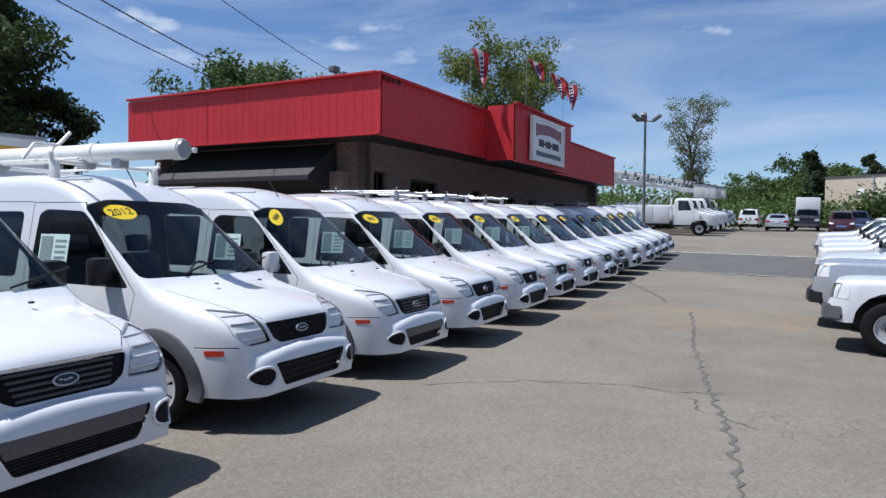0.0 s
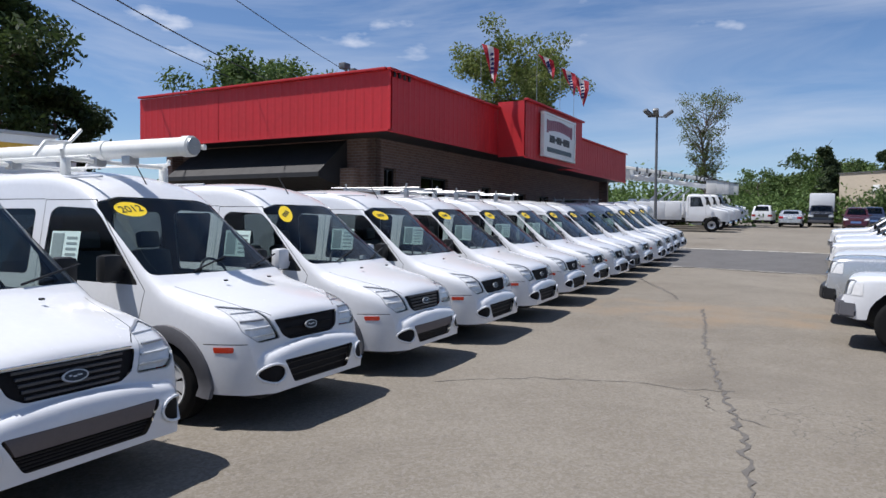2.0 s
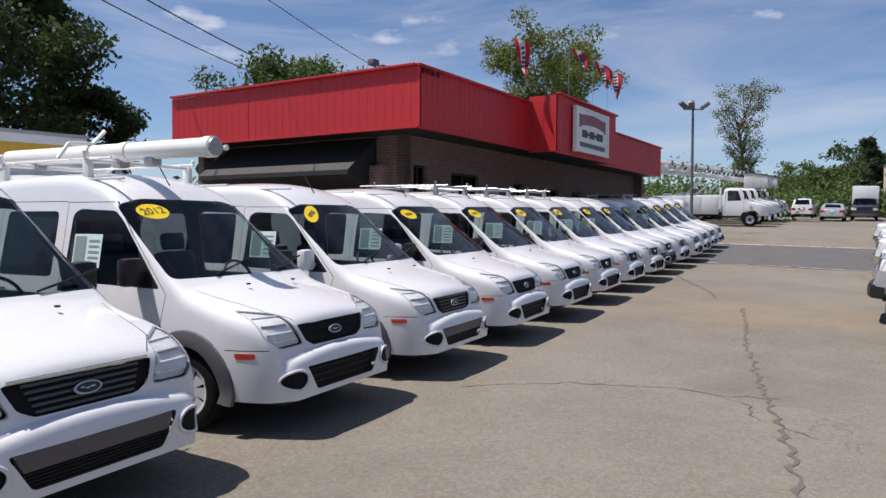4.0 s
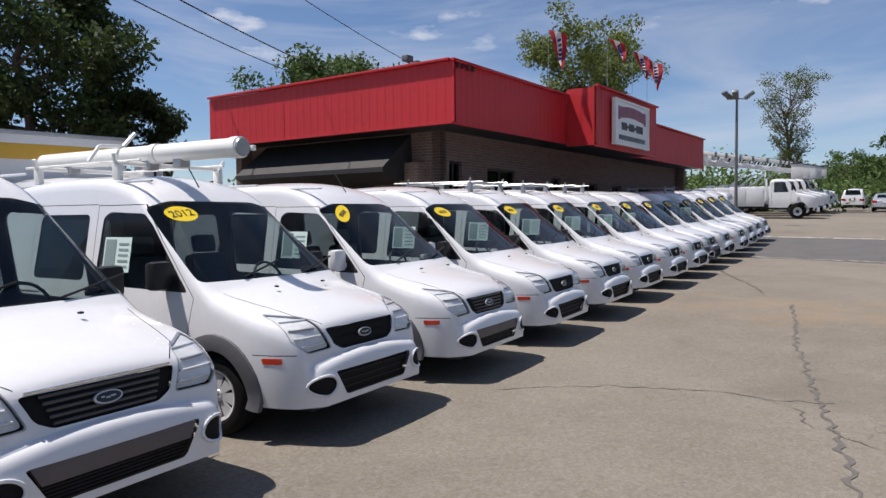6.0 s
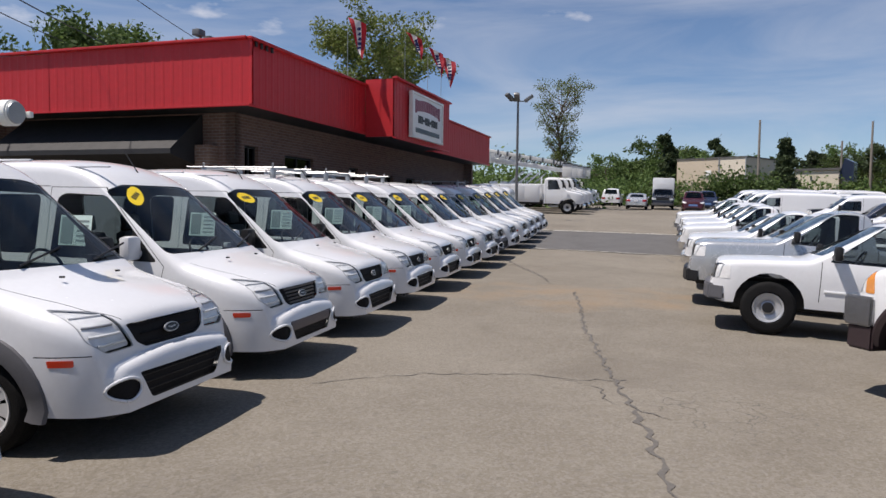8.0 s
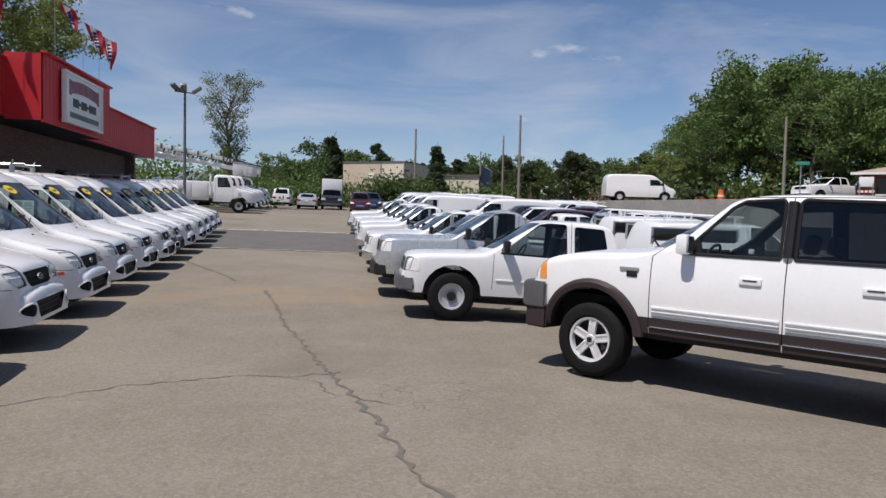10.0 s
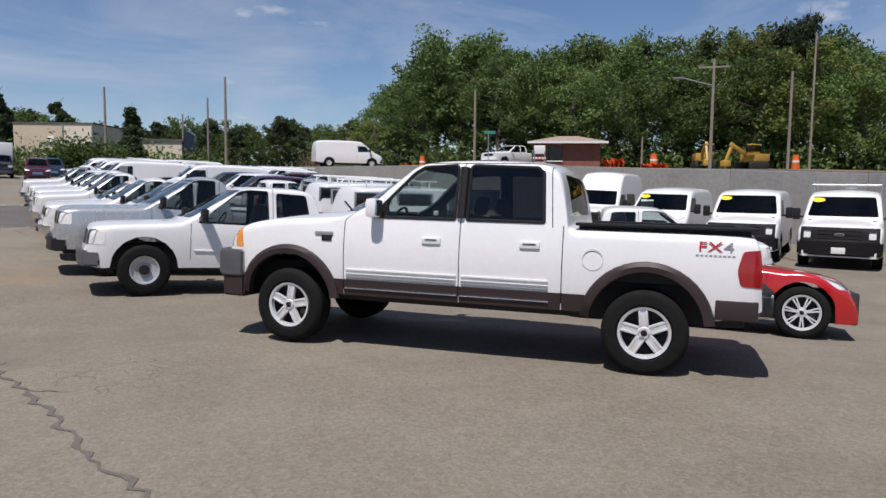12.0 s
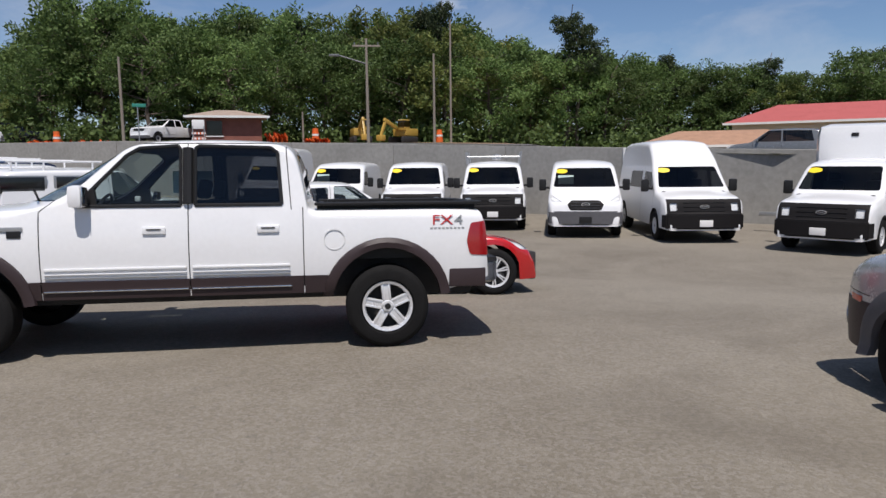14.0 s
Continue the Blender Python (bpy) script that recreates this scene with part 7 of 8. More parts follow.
# ---- saloons and estates seen further off ----
def saloon(label, kind="sedan", paint="silver", style="van", group=""):
    car = thing("parked_car", label, "car", group=group)
    AR = [(1.36, 0.33, 0.38), (-1.36, 0.33, 0.38)]
    if kind == "suv":
        top = [(-2.3, 0.6), (-2.29, 1.0), (-2.15, 1.6), (-1.95, 1.72), (-0.8, 1.77), (0.1, 1.74), (0.35, 1.66), (1.05, 1.12), (1.25, 1.08), (2.0, 1.0), (2.25, 0.88), (2.32, 0.66), (2.38, 0.5)]
        H, sill, hood, r = 1.75, 0.36, 1.08, 0.36
    elif kind == "roadster":
        top = [(-2.0, 0.5), (-1.98, 0.76), (-1.85, 0.83), (-1.3, 0.86), (-0.3, 0.88), (0.3, 0.90), (0.8, 0.91), (1.2, 0.87), (1.68, 0.79), (1.86, 0.70), (1.92, 0.60), (1.97, 0.52), (1.99, 0.38)]
        H, sill, hood, r = 0.9, 0.24, 0.9, 0.325
    else:
        top = [(-2.3, 0.55), (-2.28, 0.88), (-2.2, 0.99), (-1.7, 1.04), (-0.95, 1.36), (-0.5, 1.43), (0.0, 1.43), (0.25, 1.38), (1.0, 0.99), (1.2, 0.95), (1.68, 0.86), (1.86, 0.76), (1.92, 0.62), (1.97, 0.52), (1.99, 0.38)]
        H, sill, hood, r = 1.43, 0.26, 0.95, 0.325
    b = shell(top, 0.9, sill, hood - 0.08, 0.30, AR, rc=0.09, nose=(0.6, 0.22), tail=(0.4, 0.14), crown=0.05, bulge=0.05, bot=[(-2.3, 0.4), (-2.0, sill), (1.8, sill - 0.03), (2.3, 0.24)], step=0.12)
    bvh = BVHTree.FromBMesh(b)
    if kind != "roadster":
        part("windscreen", cut(b, rounded([(-0.66, hood + 0.10), (0.66, hood + 0.10), (0.54, H - 0.10), (-0.54, H - 0.10)], 0.05), 0, 1, lambda c: 0.1 < c.x < 1.2, off=-0.004, thick=0.006), "deep_glass", car)
        part("rear_window", cut(b, rounded([(-0.6, hood + 0.14), (0.6, hood + 0.14), (0.52, H - 0.1), (-0.52, H - 0.1)], 0.05), 0, -1, lambda c: c.x < -0.5, off=-0.004, thick=0.006), "deep_glass", car)
        for s in (1, -1):
            part("side_window", cut(b, rounded([(0.85, hood + 0.03), (0.25, H - 0.1), (-0.35, H - 0.09), (-0.36, hood + 0.02)], 0.04), 1, s, off=-0.004, thick=0.006), "deep_glass", car)
            xr = -1.25 if kind == "sedan" else -1.85
            part("side_window", cut(b, rounded([(-0.43, hood + 0.02), (-0.42, H - 0.09), (-0.8 if kind == "sedan" else -1.7, H - 0.12), (xr, hood + 0.03)], 0.04), 1, s, off=-0.004, thick=0.006), "deep_glass", car)
    part("cabin_lining", lining(b), "dark", car)
    for s in (1, -1):
        z = 0.78 if kind == "suv" else 0.62
        lamp_unit(car, b, rounded([(s * 0.46, z), (s * 0.84, z + 0.02), (s * 0.86, z + 0.16), (s * 0.56, z + 0.10)], 0.03), 0, 1, lambda c: c.x > 1.4)
        part("tail_light", cut(b, rounded([(s * 0.5, 0.72), (s * 0.86, 0.72), (s * 0.86, 0.92), (s * 0.52, 0.90)], 0.02), 0, -1, lambda c: c.x < -1.8, off=0.004, thick=0.02), "redlens", car)
        for p, q in (((-0.4, sill + 0.04), (-0.4, hood)), ((0.92, sill + 0.06), (0.95, hood))):
            seam(b, p, q, 1, s, 0.009)
    part("grille", cut(b, rounded([(-0.36, 0.56), (0.36, 0.56), (0.33, 0.72), (-0.33, 0.72)], 0.03), 0, 1, lambda c: c.x > 1.6, off=-0.008, thick=0.02), "chrome", car)
    part("bumper_grille", cut(b, rounded([(-0.6, 0.26), (0.6, 0.26), (0.52, 0.42), (-0.52, 0.42)], 0.03), 0, 1, lambda c: c.x > 1.6, off=-0.01, thick=0.02), "plastic", car)
    part("plate", box((-2.31, 0, 0.78), (0.02, 0.32, 0.16), 0.005), "sign", car)
    part("body", b, paint, car)
    underbody(car, -2.1, 2.0, 0.62, 0.2, 0.6, AR)
    wheels(car, [(1.36, 0.79), (1.36, -0.79), (-1.36, 0.79), (-1.36, -0.79)], style, r, 0.22, r * (0.68 if style == "seven" else 0.6))
    mirrors(car, 0.72, 0.80, hood + 0.08, paint, (0.1, 0.16, 0.13))
    return car


def raised(x, y, head):
    """Pose on the bank behind the wall."""
    return Matrix.Translation((x, y, terrace_z(x, y) + 0.06)) @ pose(0, 0, 0, 0, 0, head)


# red saloon beyond the crew cab
rc_car = saloon("bright red low sports car with large silver alloy wheels", "roadster", "red_car", "seven")
rc_car.matrix_basis = on_ground(9.95, 2.64, -85, 2.7, 1.5)
# silver van whose nose reaches into the lane's near end
sv = compact_van("silver high-roof delivery van with grey wheel-arch cladding", paint="silver", sticker=False, doc=False, bumper="brown_clad")
sv["group"] = ""
sv.matrix_basis = on_ground(2.74, -2.46, 8, 2.9, 1.6)

# row of far cars closing the lane
sedan = saloon("silver saloon parked nose to the hedge", "sedan", "silver", group="cars at the lane's end")
sedan.matrix_basis = on_ground(28.6, 60.4, 62)
suv = saloon("white estate car parked by the hedge", "suv", "white", group="cars at the lane's end")
suv.matrix_basis = on_ground(28.9, 66.5, 62)
dsuv = saloon("dark maroon estate car parked at the lane's end", "suv", "maroon", group="cars at the lane's end")
dsuv.matrix_basis = on_ground(31.4, 55.7, 240)
for x, y in ((35.2, 60.0),):
    nsuv = saloon("navy blue estate car behind a maroon one", "suv", "navy", group="cars at the lane's end")
    nsuv.matrix_basis = on_ground(x, y, 240)
copy_thing(suv, on_ground(34.2, 66.5, 62))
cp = work_pickup("black pickup with a tall white cap", W=0.96, H=1.86, wb=3.4, front=0.9, hood=1.22, tyre=0.38, bed=2.0, ext=False, paint="black", tailz=1.25, sill=0.5, group="cars at the lane's end")
part("camper_cap", box((-1.7, 0, 2.05), (2.3, 1.95, 1.6), 0.12), "white", cp, "tall white cap on the bed")
cp.matrix_basis = on_ground(31.6, 61.4, 242)

# white vans with a cap, and caps seen over the bonnets
capv = work_pickup("white pickup with a matching bed cap and dark side pane", W=0.95, H=1.92, wb=3.4, front=0.9, hood=1.18, tyre=0.37, bed=2.0, ext=False, cap=True, tailz=1.2, sill=0.48, group="white trucks behind the row")
capv.matrix_basis = on_ground(15.0, 10.2, -32)
for src, x, y, h in ((capv, 16.6, 12.6, -32), (d_, 18.0, 15.2, -30), (c, 19.4, 17.8, -30), (a, 20.8, 20.4, -30)):
    copy_thing(src, on_ground(x, y, h))
copy_thing(a, on_ground(14.5, 4.5, -70))

bk = work_pickup("black pickup driving on the road above the wall", W=0.98, H=1.86, wb=3.4, front=0.9, hood=1.25, tyre=0.39, bed=1.9, ext=True, paint="black", tailz=1.25, sill=0.5, group="vehicles on the road")
# lines of vans and trucks on the rising far side of the lot
rf = random.Random(9)
for i in range(26):
    k = i % 13
    row = i // 13
    x = 28.5 + k * 1.35 + row * 5.0
    y = 34.0 + k * 2.5 - row * 1.5
    src = (d_, capv, bk, w1, bk, c, a, bk)[rf.randrange(8)]
    s_, dd_ = wall_sd(x, y)
    copy_thing(src, (raised(x, y, 150 + rf.uniform(-4, 4)) if dd_ > 0 else on_ground(x, y, 150 + rf.uniform(-4, 4))))
for k in range(5):
    copy_thing((w1, w3)[k % 2], on_ground(25.6 + k * 1.3, 36.0 + k * 2.6, 152))
for k in range(5):
    for row, (x, y) in enumerate(((21.8, 21.5), (26.4, 20.5))):
        src = ((sedan, dsuv, suv, nsuv, w3), (nsuv, suv, d_, sedan, dsuv))[row][k]
        copy_thing(src, on_ground(x + 1.2 * k, y + 2.35 * k, 150 + rf.uniform(-3, 3)))["group"] = "cars in the middle of the lot"
# white long van and trucks on the bank's road
lv = park(cargo_van("long white high-roof panel van on the road above the wall", "new", "vehicles on the road", raised=0.12), 0, 0, 0)
lv.matrix_basis = raised(45.8, 36.6, -38)
copy_thing(d_, on_ground(34.5, 34.5, -35))["group"] = "vehicles on the road"
bk.matrix_basis = raised(54.0, 38.6, -42)
sp_ = work_pickup("white crew pickup on the road above the wall", W=1.0, H=1.9, wb=3.7, front=0.95, hood=1.28, tyre=0.4, bed=1.9, ext=True, paint="white", tailz=1.3, sill=0.55, group="vehicles on the road")
sp_.matrix_basis = raised(54.0, 25.6, 158)
gs = saloon("dark grey estate car on the road above the wall", "suv", "grey_paint", group="vehicles on the road")
gs.matrix_basis = raised(36.8, -13.8, 62)


# ---- bucket trucks ----
def bucket_truck(label):
    car = thing("bucket_truck", label, "truck", group="row of bucket trucks")
    AR = [(2.3, 0.55, 0.62)]
    top = [(0.55, 1.1), (0.56, 2.2), (0.62, 2.55), (0.8, 2.66), (1.5, 2.66), (1.72, 2.58), (2.1, 1.85), (2.25, 1.76), (3.3, 1.58), (3.42, 1.4), (3.46, 0.9), (3.5, 0.75)]
    b = shell(top, 1.05, 0.75, 1.6, 0.1, AR, rc=0.12, nose=(0.9, 0.25), tail=(0.1, 0.03), crown=0.06, bulge=0.03, step=0.16, zmid=1.1)
    part("windscreen", cut(b, rounded([(-0.85, 1.88), (0.85, 1.88), (0.8, 2.5), (-0.8, 2.5)], 0.06), 0, 1, lambda c: 1.5 < c.x < 2.3, off=-0.004, thick=0.006), "deep_glass", car)
    for s in (1, -1):
        part("side_window", cut(b, rounded([(1.75, 1.78), (1.5, 2.45), (0.85, 2.45), (0.85, 1.75)], 0.06), 1, s, off=-0.004, thick=0.006), "deep_glass", car)
        lamp_unit(car, b, rounded([(s * 0.55, 1.05), (s * 0.8, 1.05), (s * 0.8, 1.3), (s * 0.55, 1.3)], 0.03), 0, 1, lambda c: c.x > 2.6)
        seam(b, (0.72, 0.85), (0.72, 2.5), 1, s, 0.012)
        seam(b, (1.9, 0.85), (1.9, 1.75), 1, s, 0.012)
    part("grille", cut(b, rounded([(-0.45, 0.95), (0.45, 0.95), (0.45, 1.4), (-0.45, 1.4)], 0.04), 0, 1, lambda c: c.x > 2.6, off=-0.01, thick=0.03), "plastic", car)
    part("cab_lining", lining(b, 0.03, 2.2), "dark", car)
    part("cab", b, "white", car)
    part("bumper", box((3.5, 0, 0.62), (0.2, 2.2, 0.28), 0.04), "chrome", car)
    part("chassis", box((-1.0, 0, 0.8), (7.2, 0.8, 0.3), 0.02), "dark", car)
    for s in (1, -1):
        ub = part("utility_body", box((-1.9, s * 0.95, 1.45), (4.4, 0.45, 1.25), 0.03), "white", car)
        for k in range(4):
            part("locker_door", box((-3.5 + 1.07 * k, s * 1.18, 1.5), (0.98, 0.03, 1.0), 0.012), "white", ub)
        part("step", box((1.3, s * 1.0, 0.55), (0.7, 0.25, 0.06), 0.01), "metal", car)
        part("mirror", box((1.95, s * 1.28, 2.1), (0.12, 0.2, 0.42), 0.03), "plastic", car)
    part("deck", box((-1.9, 0, 1.1), (4.4, 1.5, 0.08)), "metal", car)
    part("turret", revolve([(0.0, 0.0), (0.42, 0.0), (0.36, 0.5), (0.30, 1.1), (0.0, 1.12)], 20, "z", (-3.2, 0, 1.15)), "white", car)
    bo = bmesh.new()
    add_box(bo, (0, 0, 0), (5.9, 0.26, 0.30), 0.03, Matrix.Translation((-0.9, 0.1, 3.55)) @ pose(0, 0, 0, 0, 8, 0))
    add_rod(bo, (-2.2, 0.1, 2.0), (-1.0, 0.1, 3.05), 0.07)
    part("boom", bo, "white", car)
    bo = bmesh.new()
    add_box(bo, (0, 0, 0), (5.2, 0.20, 0.24), 0.03, Matrix.Translation((-1.2, -0.25, 4.15)) @ pose(0, 0, 0, 0, 9, 0))
    add_rod(bo, (-3.0, -0.25, 3.9), (-1.6, -0.25, 4.3), 0.05)
    add_box(bo, (-3.7, -0.05, 4.15), (0.5, 0.5, 1.0), 0.06)
    part("upper_boom", bo, "offwhite", car)
    for x, z in ((-4.3, 4.2), (2.2, 3.15)):
        k_ = part("bucket", box((x, -0.5, z), (0.7, 0.7, 1.0), 0.06), "offwhite", car)
        part("bucket_rim", box((x, -0.5, z + 0.5), (0.78, 0.78, 0.07), 0.02), "plastic", k_)
    for x in (-2.9, -2.2, -1.3, -0.5, 0.4, 1.2):
        part("hose_loop", rod((x, 0.1, 3.45 - 0.14 * x), (x + 0.35, -0.2, 4.1 - 0.15 * x), 0.04), "plastic", car)
        part("boom_clamp", box((x, -0.25, 4.15 - 0.158 * (x + 1.2)), (0.14, 0.3, 0.36), 0.02), "grey_paint", car)
    for z in (1.6, 2.2):
        part("boom_rest", box((0.35, 0.1, z), (0.12, 0.5, 0.9), 0.02), "white", car)
    wheels(car, [(2.3, 0.92), (2.3, -0.92), (-2.3, 0.9), (-2.3, -0.9)], "steel", 0.5, 0.28, 0.27)
    return car


bt = bucket_truck("white utility bucket truck with folded boom over the cab")
BP = Vector((16.1, 51.2))
bt.matrix_basis = on_ground(BP.x, BP.y, -20, 4.6, 1.8)
for k in range(1, 5):
    p = BP + Vector((1.75, 3.45)) * k
    copy_thing(bt, on_ground(p.x, p.y, -20, 4.6, 1.8))
copy_thing(bt, on_ground(-16.5, 31.0, -60, 4.6, 1.8))
for k in range(2):
    p = V0 + VSTEP * (13.3 + k * 1.1)
    copy_thing(w1, on_ground(p.x - 4.6, p.y + 1.8, VAN_DIR + 180, 3.4, 1.7))["group"] = ""

# box truck with an ochre band behind the delivery vans
bx = thing("box_truck", "white box truck with an ochre side stripe", "truck", on_ground(-9.6, 12.6, -28, 4.0, 1.9))
part("box_body", box((-0.8, 0, 1.98), (6.2, 2.3, 2.24), 0.05), "offwhite", bx)
part("stripe", box((-0.8, 0, 2.82), (6.22, 2.32, 0.25), 0.004), "stripe", bx, "ochre painted stripe")
part("top_rail", box((-0.8, 0, 3.12), (6.25, 2.34, 0.06), 0.015), "metal", bx)
part("corner_post", box((2.33, -1.14, 2.1), (0.1, 0.1, 2.9), 0.02), "plastic", bx)
part("cab", box((3.2, 0, 1.5), (1.6, 2.0, 1.7), 0.25), "white", bx)
part("chassis", box((0, 0, 0.75), (7.4, 0.8, 0.3)), "dark", bx)
wheels(bx, [(3.0, 0.9), (3.0, -0.9), (-2.3, 0.9), (-2.3, -0.9)], "steel", 0.42, 0.26, 0.24)

# white trailer standing beyond the last van
tr = thing("box_trailer", "white closed trailer with a row of small vents", "trailer", on_ground(17.5, -10.6, 62, 3, 2))
part("trailer_body", box((0, 0, 1.75), (6.5, 2.3, 2.3), 0.3), "white", tr)
for k in range(7):
    for s in (1, -1):
        part("vent", box((-2.4 + 0.8 * k, s * 1.155, 2.62), (0.16, 0.02, 0.09), 0.006), "plastic", tr)
part("tow_bar", box((3.9, 0, 0.5), (1.5, 0.12, 0.12), 0.01), "metal", tr)
wheels(tr, [(0.4, 1.0), (0.4, -1.0), (-0.5, 1.0), (-0.5, -1.0)], "steel", 0.36, 0.22, 0.2)


# ---- poles, wires ----
def lamp_pole(x, y, z0, z1, label):
    p = thing("street_lamp", label, "lamp post", Matrix.Translation((x, y, z0)))
    h = z1 - z0
    part("pole", rod((0, 0, 0), (0, 0, h), 0.10, 0.065, 12), "grey_pole", p)
    part("cross_arm", rod((-0.55, 0, h - 0.1), (0.6, 0, h - 0.1), 0.035), "grey_pole", p)
    for dx, dy, rz in ((-0.55, -0.1, 200), (0.7, 0.1, -20), (-0.15, -0.25, 250)):
        hd = box((0, 0, 0), (0.62, 0.34, 0.2), 0.07)
        bmesh.ops.transform(hd, matrix=pose(dx, dy, h + 0.1, 0, -35, rz), verts=hd.verts)
        part("lamp_head", hd, "grey_pole", p)
    return p


lamp_pole(11.9, 42.0, ground_z(11.9, 42.0), 8.3, "tall steel lot lamp with three flood heads")


def util_pole(az, r, top, label, arms=1, lamp=False, material="wood_pole", w=0.12):
    x, y, z = polar(az, r)
    p = thing("utility_pole", label, "pole", Matrix.Translation((x, y, z)) @ pose(0, 0, 0, 0, 0, -az))
    h = top - z
    part("pole", rod((0, 0, 0), (0, 0, h), w, w * 0.7, 10), material, p)
    for k in range(arms):
        part("cross_arm", box((0, 0, h - 0.5 - 0.7 * k), (1.9, 0.12, 0.12), 0.02), material, p)
        for s in (-0.8, 0.8):
            part("insulator", rod((s, 0, h - 0.42 - 0.7 * k), (s, 0, h - 0.25 - 0.7 * k), 0.05), "grey_pole", p)
    if lamp:
        part("lamp_arm", rod((0, 0, h * 0.76), (-1.9, 0, h * 0.84), 0.05), "grey_pole", p)
        part("lamp_head", box((-2.2, 0, h * 0.84), (0.7, 0.25, 0.16), 0.05), "grey_pole", p)
    return p


util_pole(62.4, 52, 8.6, "thin grey pole beside the road", 0, w=0.11)
util_pole(80.5, 50, 10.0, "wooden utility pole with a street lamp arm", 1, True)
util_pole(85.8, 50, 9.0, "wooden pole before the wood", 0, w=0.1)
util_pole(87.2, 55, 12.2, "thin leaning wooden pole before the wood", 0, w=0.09)
util_pole(75.5, 58, 5.6, "short pole beside the bank", 0, w=0.09)
util_pole(42.9, 92, 14.6, "tall wooden utility pole on the horizon", 0, w=0.2)
util_pole(41.6, 96, 12.4, "grey pole on the horizon", 0, w=0.16)
util_pole(39.8, 100, 10.6, "grey pole on the horizon", 0, w=0.15)
util_pole(34.5, 80, 11.2, "dark lamp pole before the tan building", 0, w=0.15)


def wire(p, q, sag, r=0.012):
    bm = bmesh.new()
    p, q = Vector(p), Vector(q)
    n = 14
    pts = [p.lerp(q, i / n) - Vector((0, 0, sag * 4 * (i / n) * (1 - i / n))) for i in range(n + 1)]
    side = (q - p).cross(Vector((0, 0, 1))).normalized() * r
    rings = [[bm.verts.new(u + side * math.cos(k * 1.2566) + Vector((0, 0, r * math.sin(k * 1.2566)))) for k in range(5)] for u in pts]
    for A, B in zip(rings, rings[1:]):
        for k in range(5):
            bm.faces.new((A[k], A[(k + 1) % 5], B[(k + 1) % 5], B[k]))
    bm.faces.new(rings[0][::-1])
    bm.faces.new(rings[-1])
    bmesh.ops.recalc_face_normals(bm, faces=bm.faces)
    return solid("overhead_wire", bm, "cable", "thin black overhead cable sagging across the sky", "cable", "overhead cables")


wire((-11.8, 16.2, 8.4), (-11.2, 38.2, 9.2), 0.25, 0.022)
wire((-10.6, 16.2, 8.4), (-8.7, 38.2, 8.9), 0.25, 0.024)
wire((-7.2, 16.2, 8.3), (-4.1, 40.2, 9.3), 0.25, 0.014)


# ---- buildings and roadside things behind ----
def house(name, label, az, r, w, d, h, rh, turn, wallm, roofm, z=None):
    x, y, zz = polar(az, r, z)
    b = thing(name, label, "building", Matrix.Translation((x, y, zz)) @ pose(0, 0, 0, 0, 0, turn))
    part("wall", box((0, 0, h / 2), (w, d, h)), wallm, b)
    bm = bmesh.new()
    o = 0.6
    vs = [bm.verts.new(p) for p in ((-w / 2 - o, -d / 2 - o, h), (w / 2 + o, -d / 2 - o, h), (w / 2 + o, d / 2 + o, h), (-w / 2 - o, d / 2 + o, h), (-w / 2 + d * 0.35, 0, h + rh), (w / 2 - d * 0.35, 0, h + rh))]
    for f in ((0, 1, 5, 4), (1, 2, 5), (2, 3, 4, 5), (3, 0, 4), (3, 2, 1, 0)):
        bm.faces.new([vs[i] for i in f])
    bmesh.ops.recalc_face_normals(bm, faces=bm.faces)
    part("roof", bm, roofm, b, smooth=None)
    part("fascia", box((0, -d / 2 - o, h - 0.06), (w + 2 * o, 0.06, 0.16)), "offwhite", b)
    for k in range(int(w // 3)):
        win = part("window", box((-w / 2 + 1.5 + 3 * k, -d / 2 - 0.02, h * 0.55), (1.1, 0.08, 1.1)), "deep_glass", b)
        part("frame", box((-w / 2 + 1.5 + 3 * k, -d / 2 - 0.03, h * 0.55 - 0.58), (1.25, 0.12, 0.08)), "offwhite", win)
    return b


house("brick_house", "small red brick house with a tan hipped roof", 69.8, 58, 4.9, 4.8, 2.0, 0.6, -69.8, "hut_brick", "shingle")
house("red_roof_house", "long building with a faded red metal roof", 118.0, 62, 19, 8, 3.2, 1.5, -118, "cream", "red_roof", 1.0)
house("shingle_house", "low building with a tan shingle roof", 107.9, 50, 9.6, 6, 1.4, 1.0, -108, "tan", "rust_roof", 1.0)
house("white_house", "white house half hidden among the trees", 95.5, 74, 4, 4, 1.9, 0.9, -95, "white", "roof_dark")

tb = thing("warehouse", "flat-roofed tan and cream warehouse on the rise", "building", Matrix.Translation((48.5, 78.2, 2.2)) @ pose(0, 0, 0, 0, 0, -59))
part("wall", box((-3.7, 4, 3.0), (5.6, 8, 6.0)), "tan", tb)
part("wall", box((0.8, 4, 3.0), (3.4, 8, 6.0)), "cream", tb)
part("roof_edge", box((-2.0, 4, 6.05), (9.2, 8.2, 0.14)), "roof_dark", tb)
part("downpipe", box((-0.9, -0.06, 3.0), (0.12, 0.1, 5.9)), "metal", tb)
part("downpipe", box((2.4, -0.06, 3.0), (0.12, 0.1, 5.9)), "metal", tb)
part("vent_box", box((-2.2, -0.1, 4.2), (0.7, 0.2, 0.7), 0.02), "offwhite", tb)
an = thing("annex", "low cream annex with a dark awning", "building", Matrix.Translation((58.5, 75.5, 2.2)) @ pose(0, 0, 0, 0, 0, -55))
part("wall", box((0, 2, 2.3), (5.0, 4, 4.6)), "cream", an)
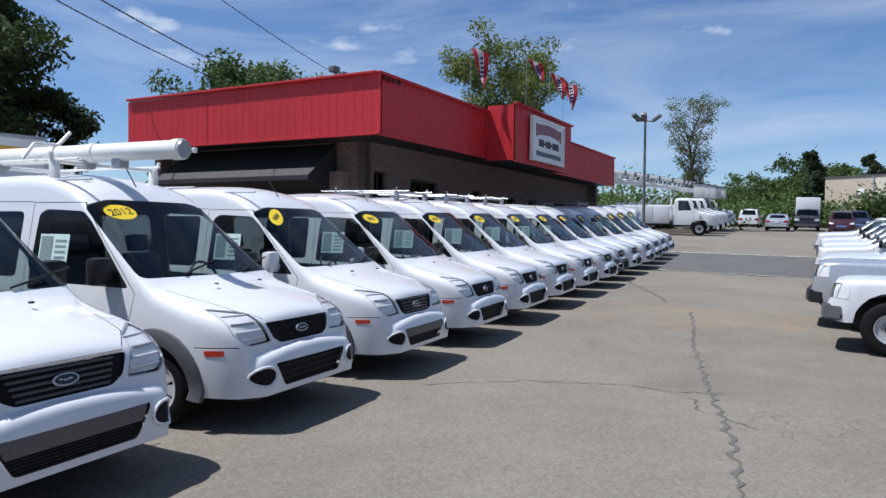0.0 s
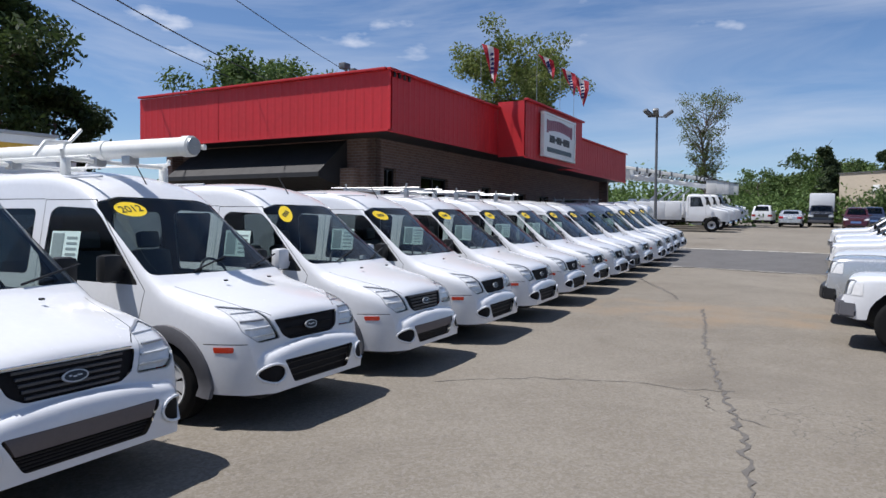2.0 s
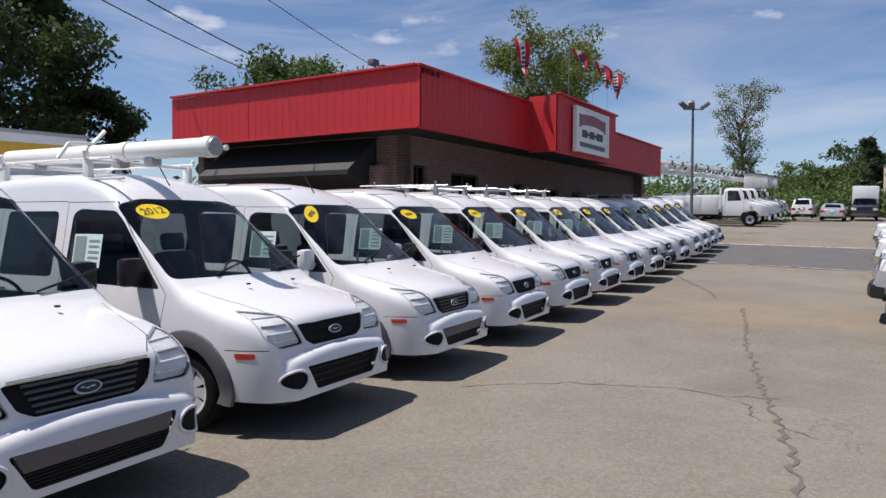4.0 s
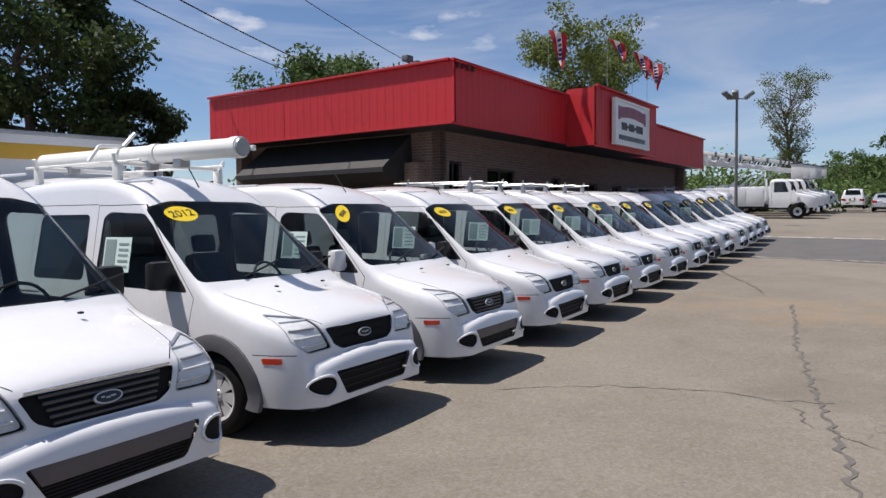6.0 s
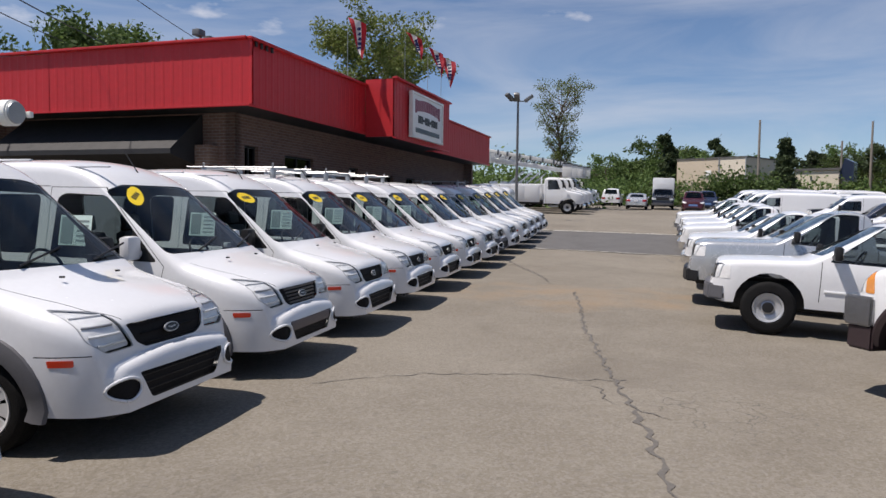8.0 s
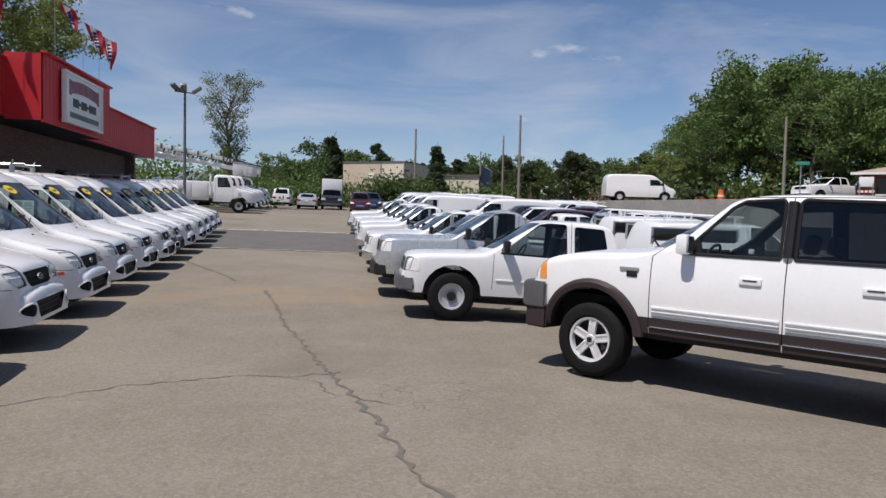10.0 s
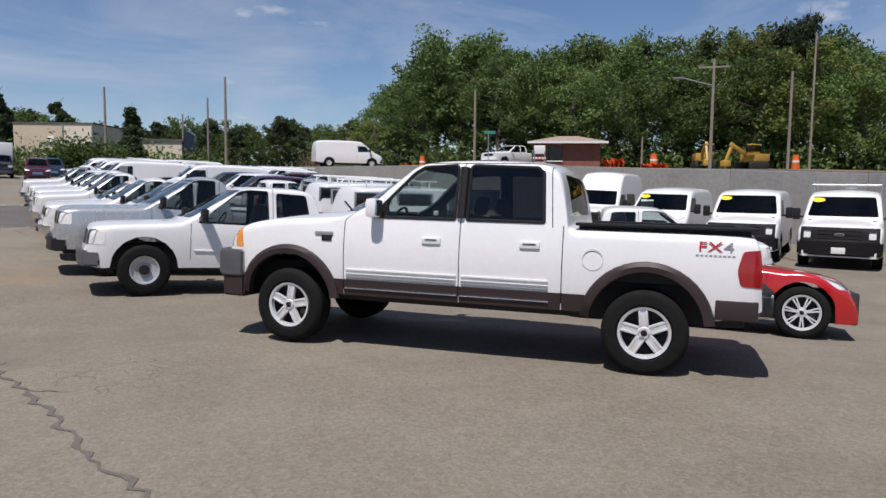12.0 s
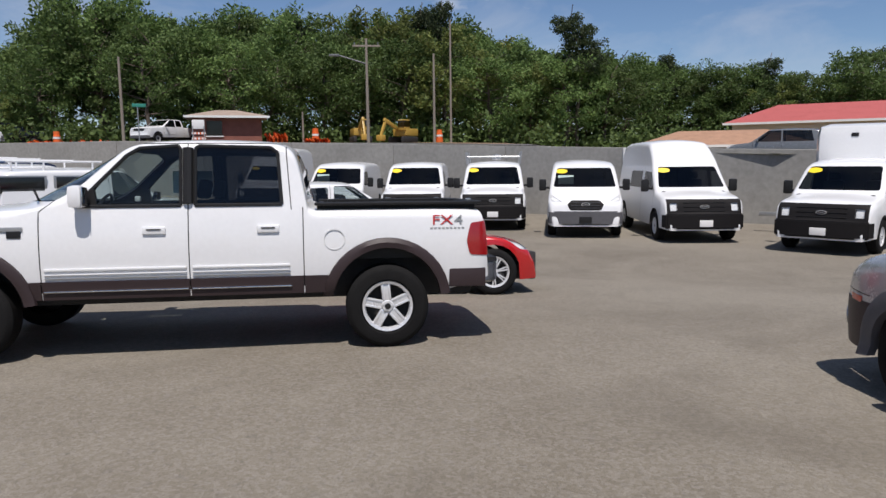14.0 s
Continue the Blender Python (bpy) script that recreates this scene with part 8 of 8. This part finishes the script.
part("roof_edge", box((0, 2, 4.7), (5.4, 4.4, 0.25)), "roof_dark", an)
part("awning", prism([(2.4, 3.6), (4.0, 3.2), (4.0, 5.4), (3.0, 5.9)], 0, 1.5, "y"), "navy", an)


def cypress(az, r, h, w, z, seed):
    return tree("conifer_tree", "dark narrow conical evergreen", h, w, seed, "leaf_pine", 9000, 0.2, 0.03, 40, 0.0, 0.012, "cone", plant(0, az, r, 0, z=z))


cypress(36.2, 88, 8.6, 1.6, 2.6, 51)
cypress(27.9, 96, 10.5, 1.7, 2.6, 52)
cypress(31.6, 104, 10.5, 1.8, 2.6, 53)
brush("hedge_row", "clipped green shrubs before the warehouse", [(*polar(31.5 + 4 * i / 11, 78, 2.6), 1.6, rw.uniform(2.2, 3.0)) for i in range(12)], 17, "leaf", 0.22, 420)
brush("brown_brush", "pale brown leafless brush along the road", [(*polar(50 + 6 * i / 15, 84 + rw.uniform(-4, 4)), 2.4, rw.uniform(2, 3.6)) for i in range(16)], 18, "dry", 0.2, 300)


def at_bank(az, r):
    return polar(az, r)


def barrel(az, r):
    x, y, z = at_bank(az, r)
    b = thing("traffic_barrel", "orange and white road-works barrel", "barrel", Matrix.Translation((x, y, z + 0.06)), "road-works barrels")
    part("drum", revolve([(0.001, 0.0), (0.29, 0.0), (0.28, 0.35), (0.25, 0.36), (0.25, 0.7), (0.22, 0.72), (0.21, 1.0), (0.001, 1.02)], 16, "z"), "orange", b)
    part("white_band", revolve([(0.262, 0.45), (0.262, 0.6)], 16, "z"), "flag", b)


for az, r in ((58.2, 60), (76.4, 54), (86.3, 58)):
    barrel(az, r)


def netting(az0, az1, r, h, seed):
    rr_ = random.Random(seed)
    bm = bmesh.new()
    prev = None
    n = 26
    for i in range(n + 1):
        x, y, z = at_bank(az0 + (az1 - az0) * i / n, r + rr_.uniform(-0.5, 0.5))
        hh = h * rr_.uniform(0.35, 1.0)
        row = [bm.verts.new((x, y, z)), bm.verts.new((x + rr_.uniform(-0.1, 0.1), y, z + hh * 0.6)), bm.verts.new((x, y + 0.2, z + hh))]
        if prev:
            for k in range(2):
                bm.faces.new((prev[k], row[k], row[k + 1], prev[k + 1]))
        prev = row
    bmesh.ops.solidify(bm, geom=bm.faces[:], thickness=0.02)
    solid("safety_netting", bm, "orange", "slumped orange plastic safety netting on the bank", "netting")


netting(72.6, 74.2, 52, 0.8, 1)
netting(75.5, 77.5, 52, 0.4, 2)
netting(56.5, 62, 62, 0.5, 3)


def barricade(az, r):
    x, y, z = at_bank(az, r)
    b = thing("barricade", "white road-works barricade sign on a stand", "barricade", Matrix.Translation((x, y, z)) @ pose(0, 0, 0, 0, 0, -az))
    part("board", box((0, 0, 1.3), (0.8, 0.06, 0.6), 0.02), "sign", b)
    for k in range(2):
        rail = part("rail", box((0, 0, 0.35 + 0.35 * k), (0.9, 0.05, 0.14), 0.01), "sign", b)
        for j in range(4):
            part("stripe", box((-0.34 + 0.23 * j, -0.03, 0.35 + 0.35 * k), (0.1, 0.02, 0.14)), "orange", rail)
    for s in (-0.36, 0.36):
        part("leg", box((s, 0, 0.6), (0.06, 0.1, 1.2)), "metal", b)


barricade(67.6, 51)


def digger(az, r, turn, label, loader=False):
    x, y, z = at_bank(az, r)
    b = thing("excavator", label, "machine", Matrix.Translation((x, y, z)) @ pose(0, 0, 0, 0, 0, turn) @ Matrix.Scale(0.66, 4))
    for s in (1, -1):
        part("track", box((0, s * 0.95, 0.45), (3.2, 0.45, 0.75), 0.2), "dark", b)
    part("house", box((-0.5, 0, 1.35), (2.6, 2.0, 0.9), 0.12), "machine", b)
    cb = part("cab", box((0.5, 0.5, 2.2), (1.2, 0.95, 1.3), 0.08), "machine", b)
    part("cab_window", box((0.55, 0.5, 2.35), (1.23, 0.98, 0.75), 0.03), "deep_glass", cb)
    bm = bmesh.new()
    add_box(bm, (0, 0, 0), (3.2, 0.3, 0.4), 0.05, Matrix.Translation((1.9, -0.3, 2.2)) @ pose(0, 0, 0, 0, -22, 0))
    part("boom", bm, "machine", b)
    bm = bmesh.new()
    add_box(bm, (0, 0, 0), (2.4, 0.26, 0.3), 0.04, Matrix.Translation((3.6, -0.3, 1.8)) @ pose(0, 0, 0, 0, 62, 0))
    part("stick", bm, "machine", b)
    part("scoop", box((4.1, -0.3, 0.6), (0.8, 0.9, 0.7), 0.15), "machine", b)


digger(83.4, 58, 150, "yellow tracked excavator parked on the bank")
digger(80.0, 58, 200, "yellow excavator with lowered arm beside the road")
sx_, sy_, sz_ = polar(63.5, 55)
ss_ = thing("street_sign", "green street-name sign on a thin post", "sign", Matrix.Translation((sx_, sy_, sz_)) @ pose(0, 0, 0, 0, 0, -63))
part("post", rod((0, 0, 0), (0, 0, 2.9), 0.04), "metal", ss_)
part("blade", box((0.1, -0.03, 2.75), (0.9, 0.03, 0.24), 0.005), "leafsign", ss_)
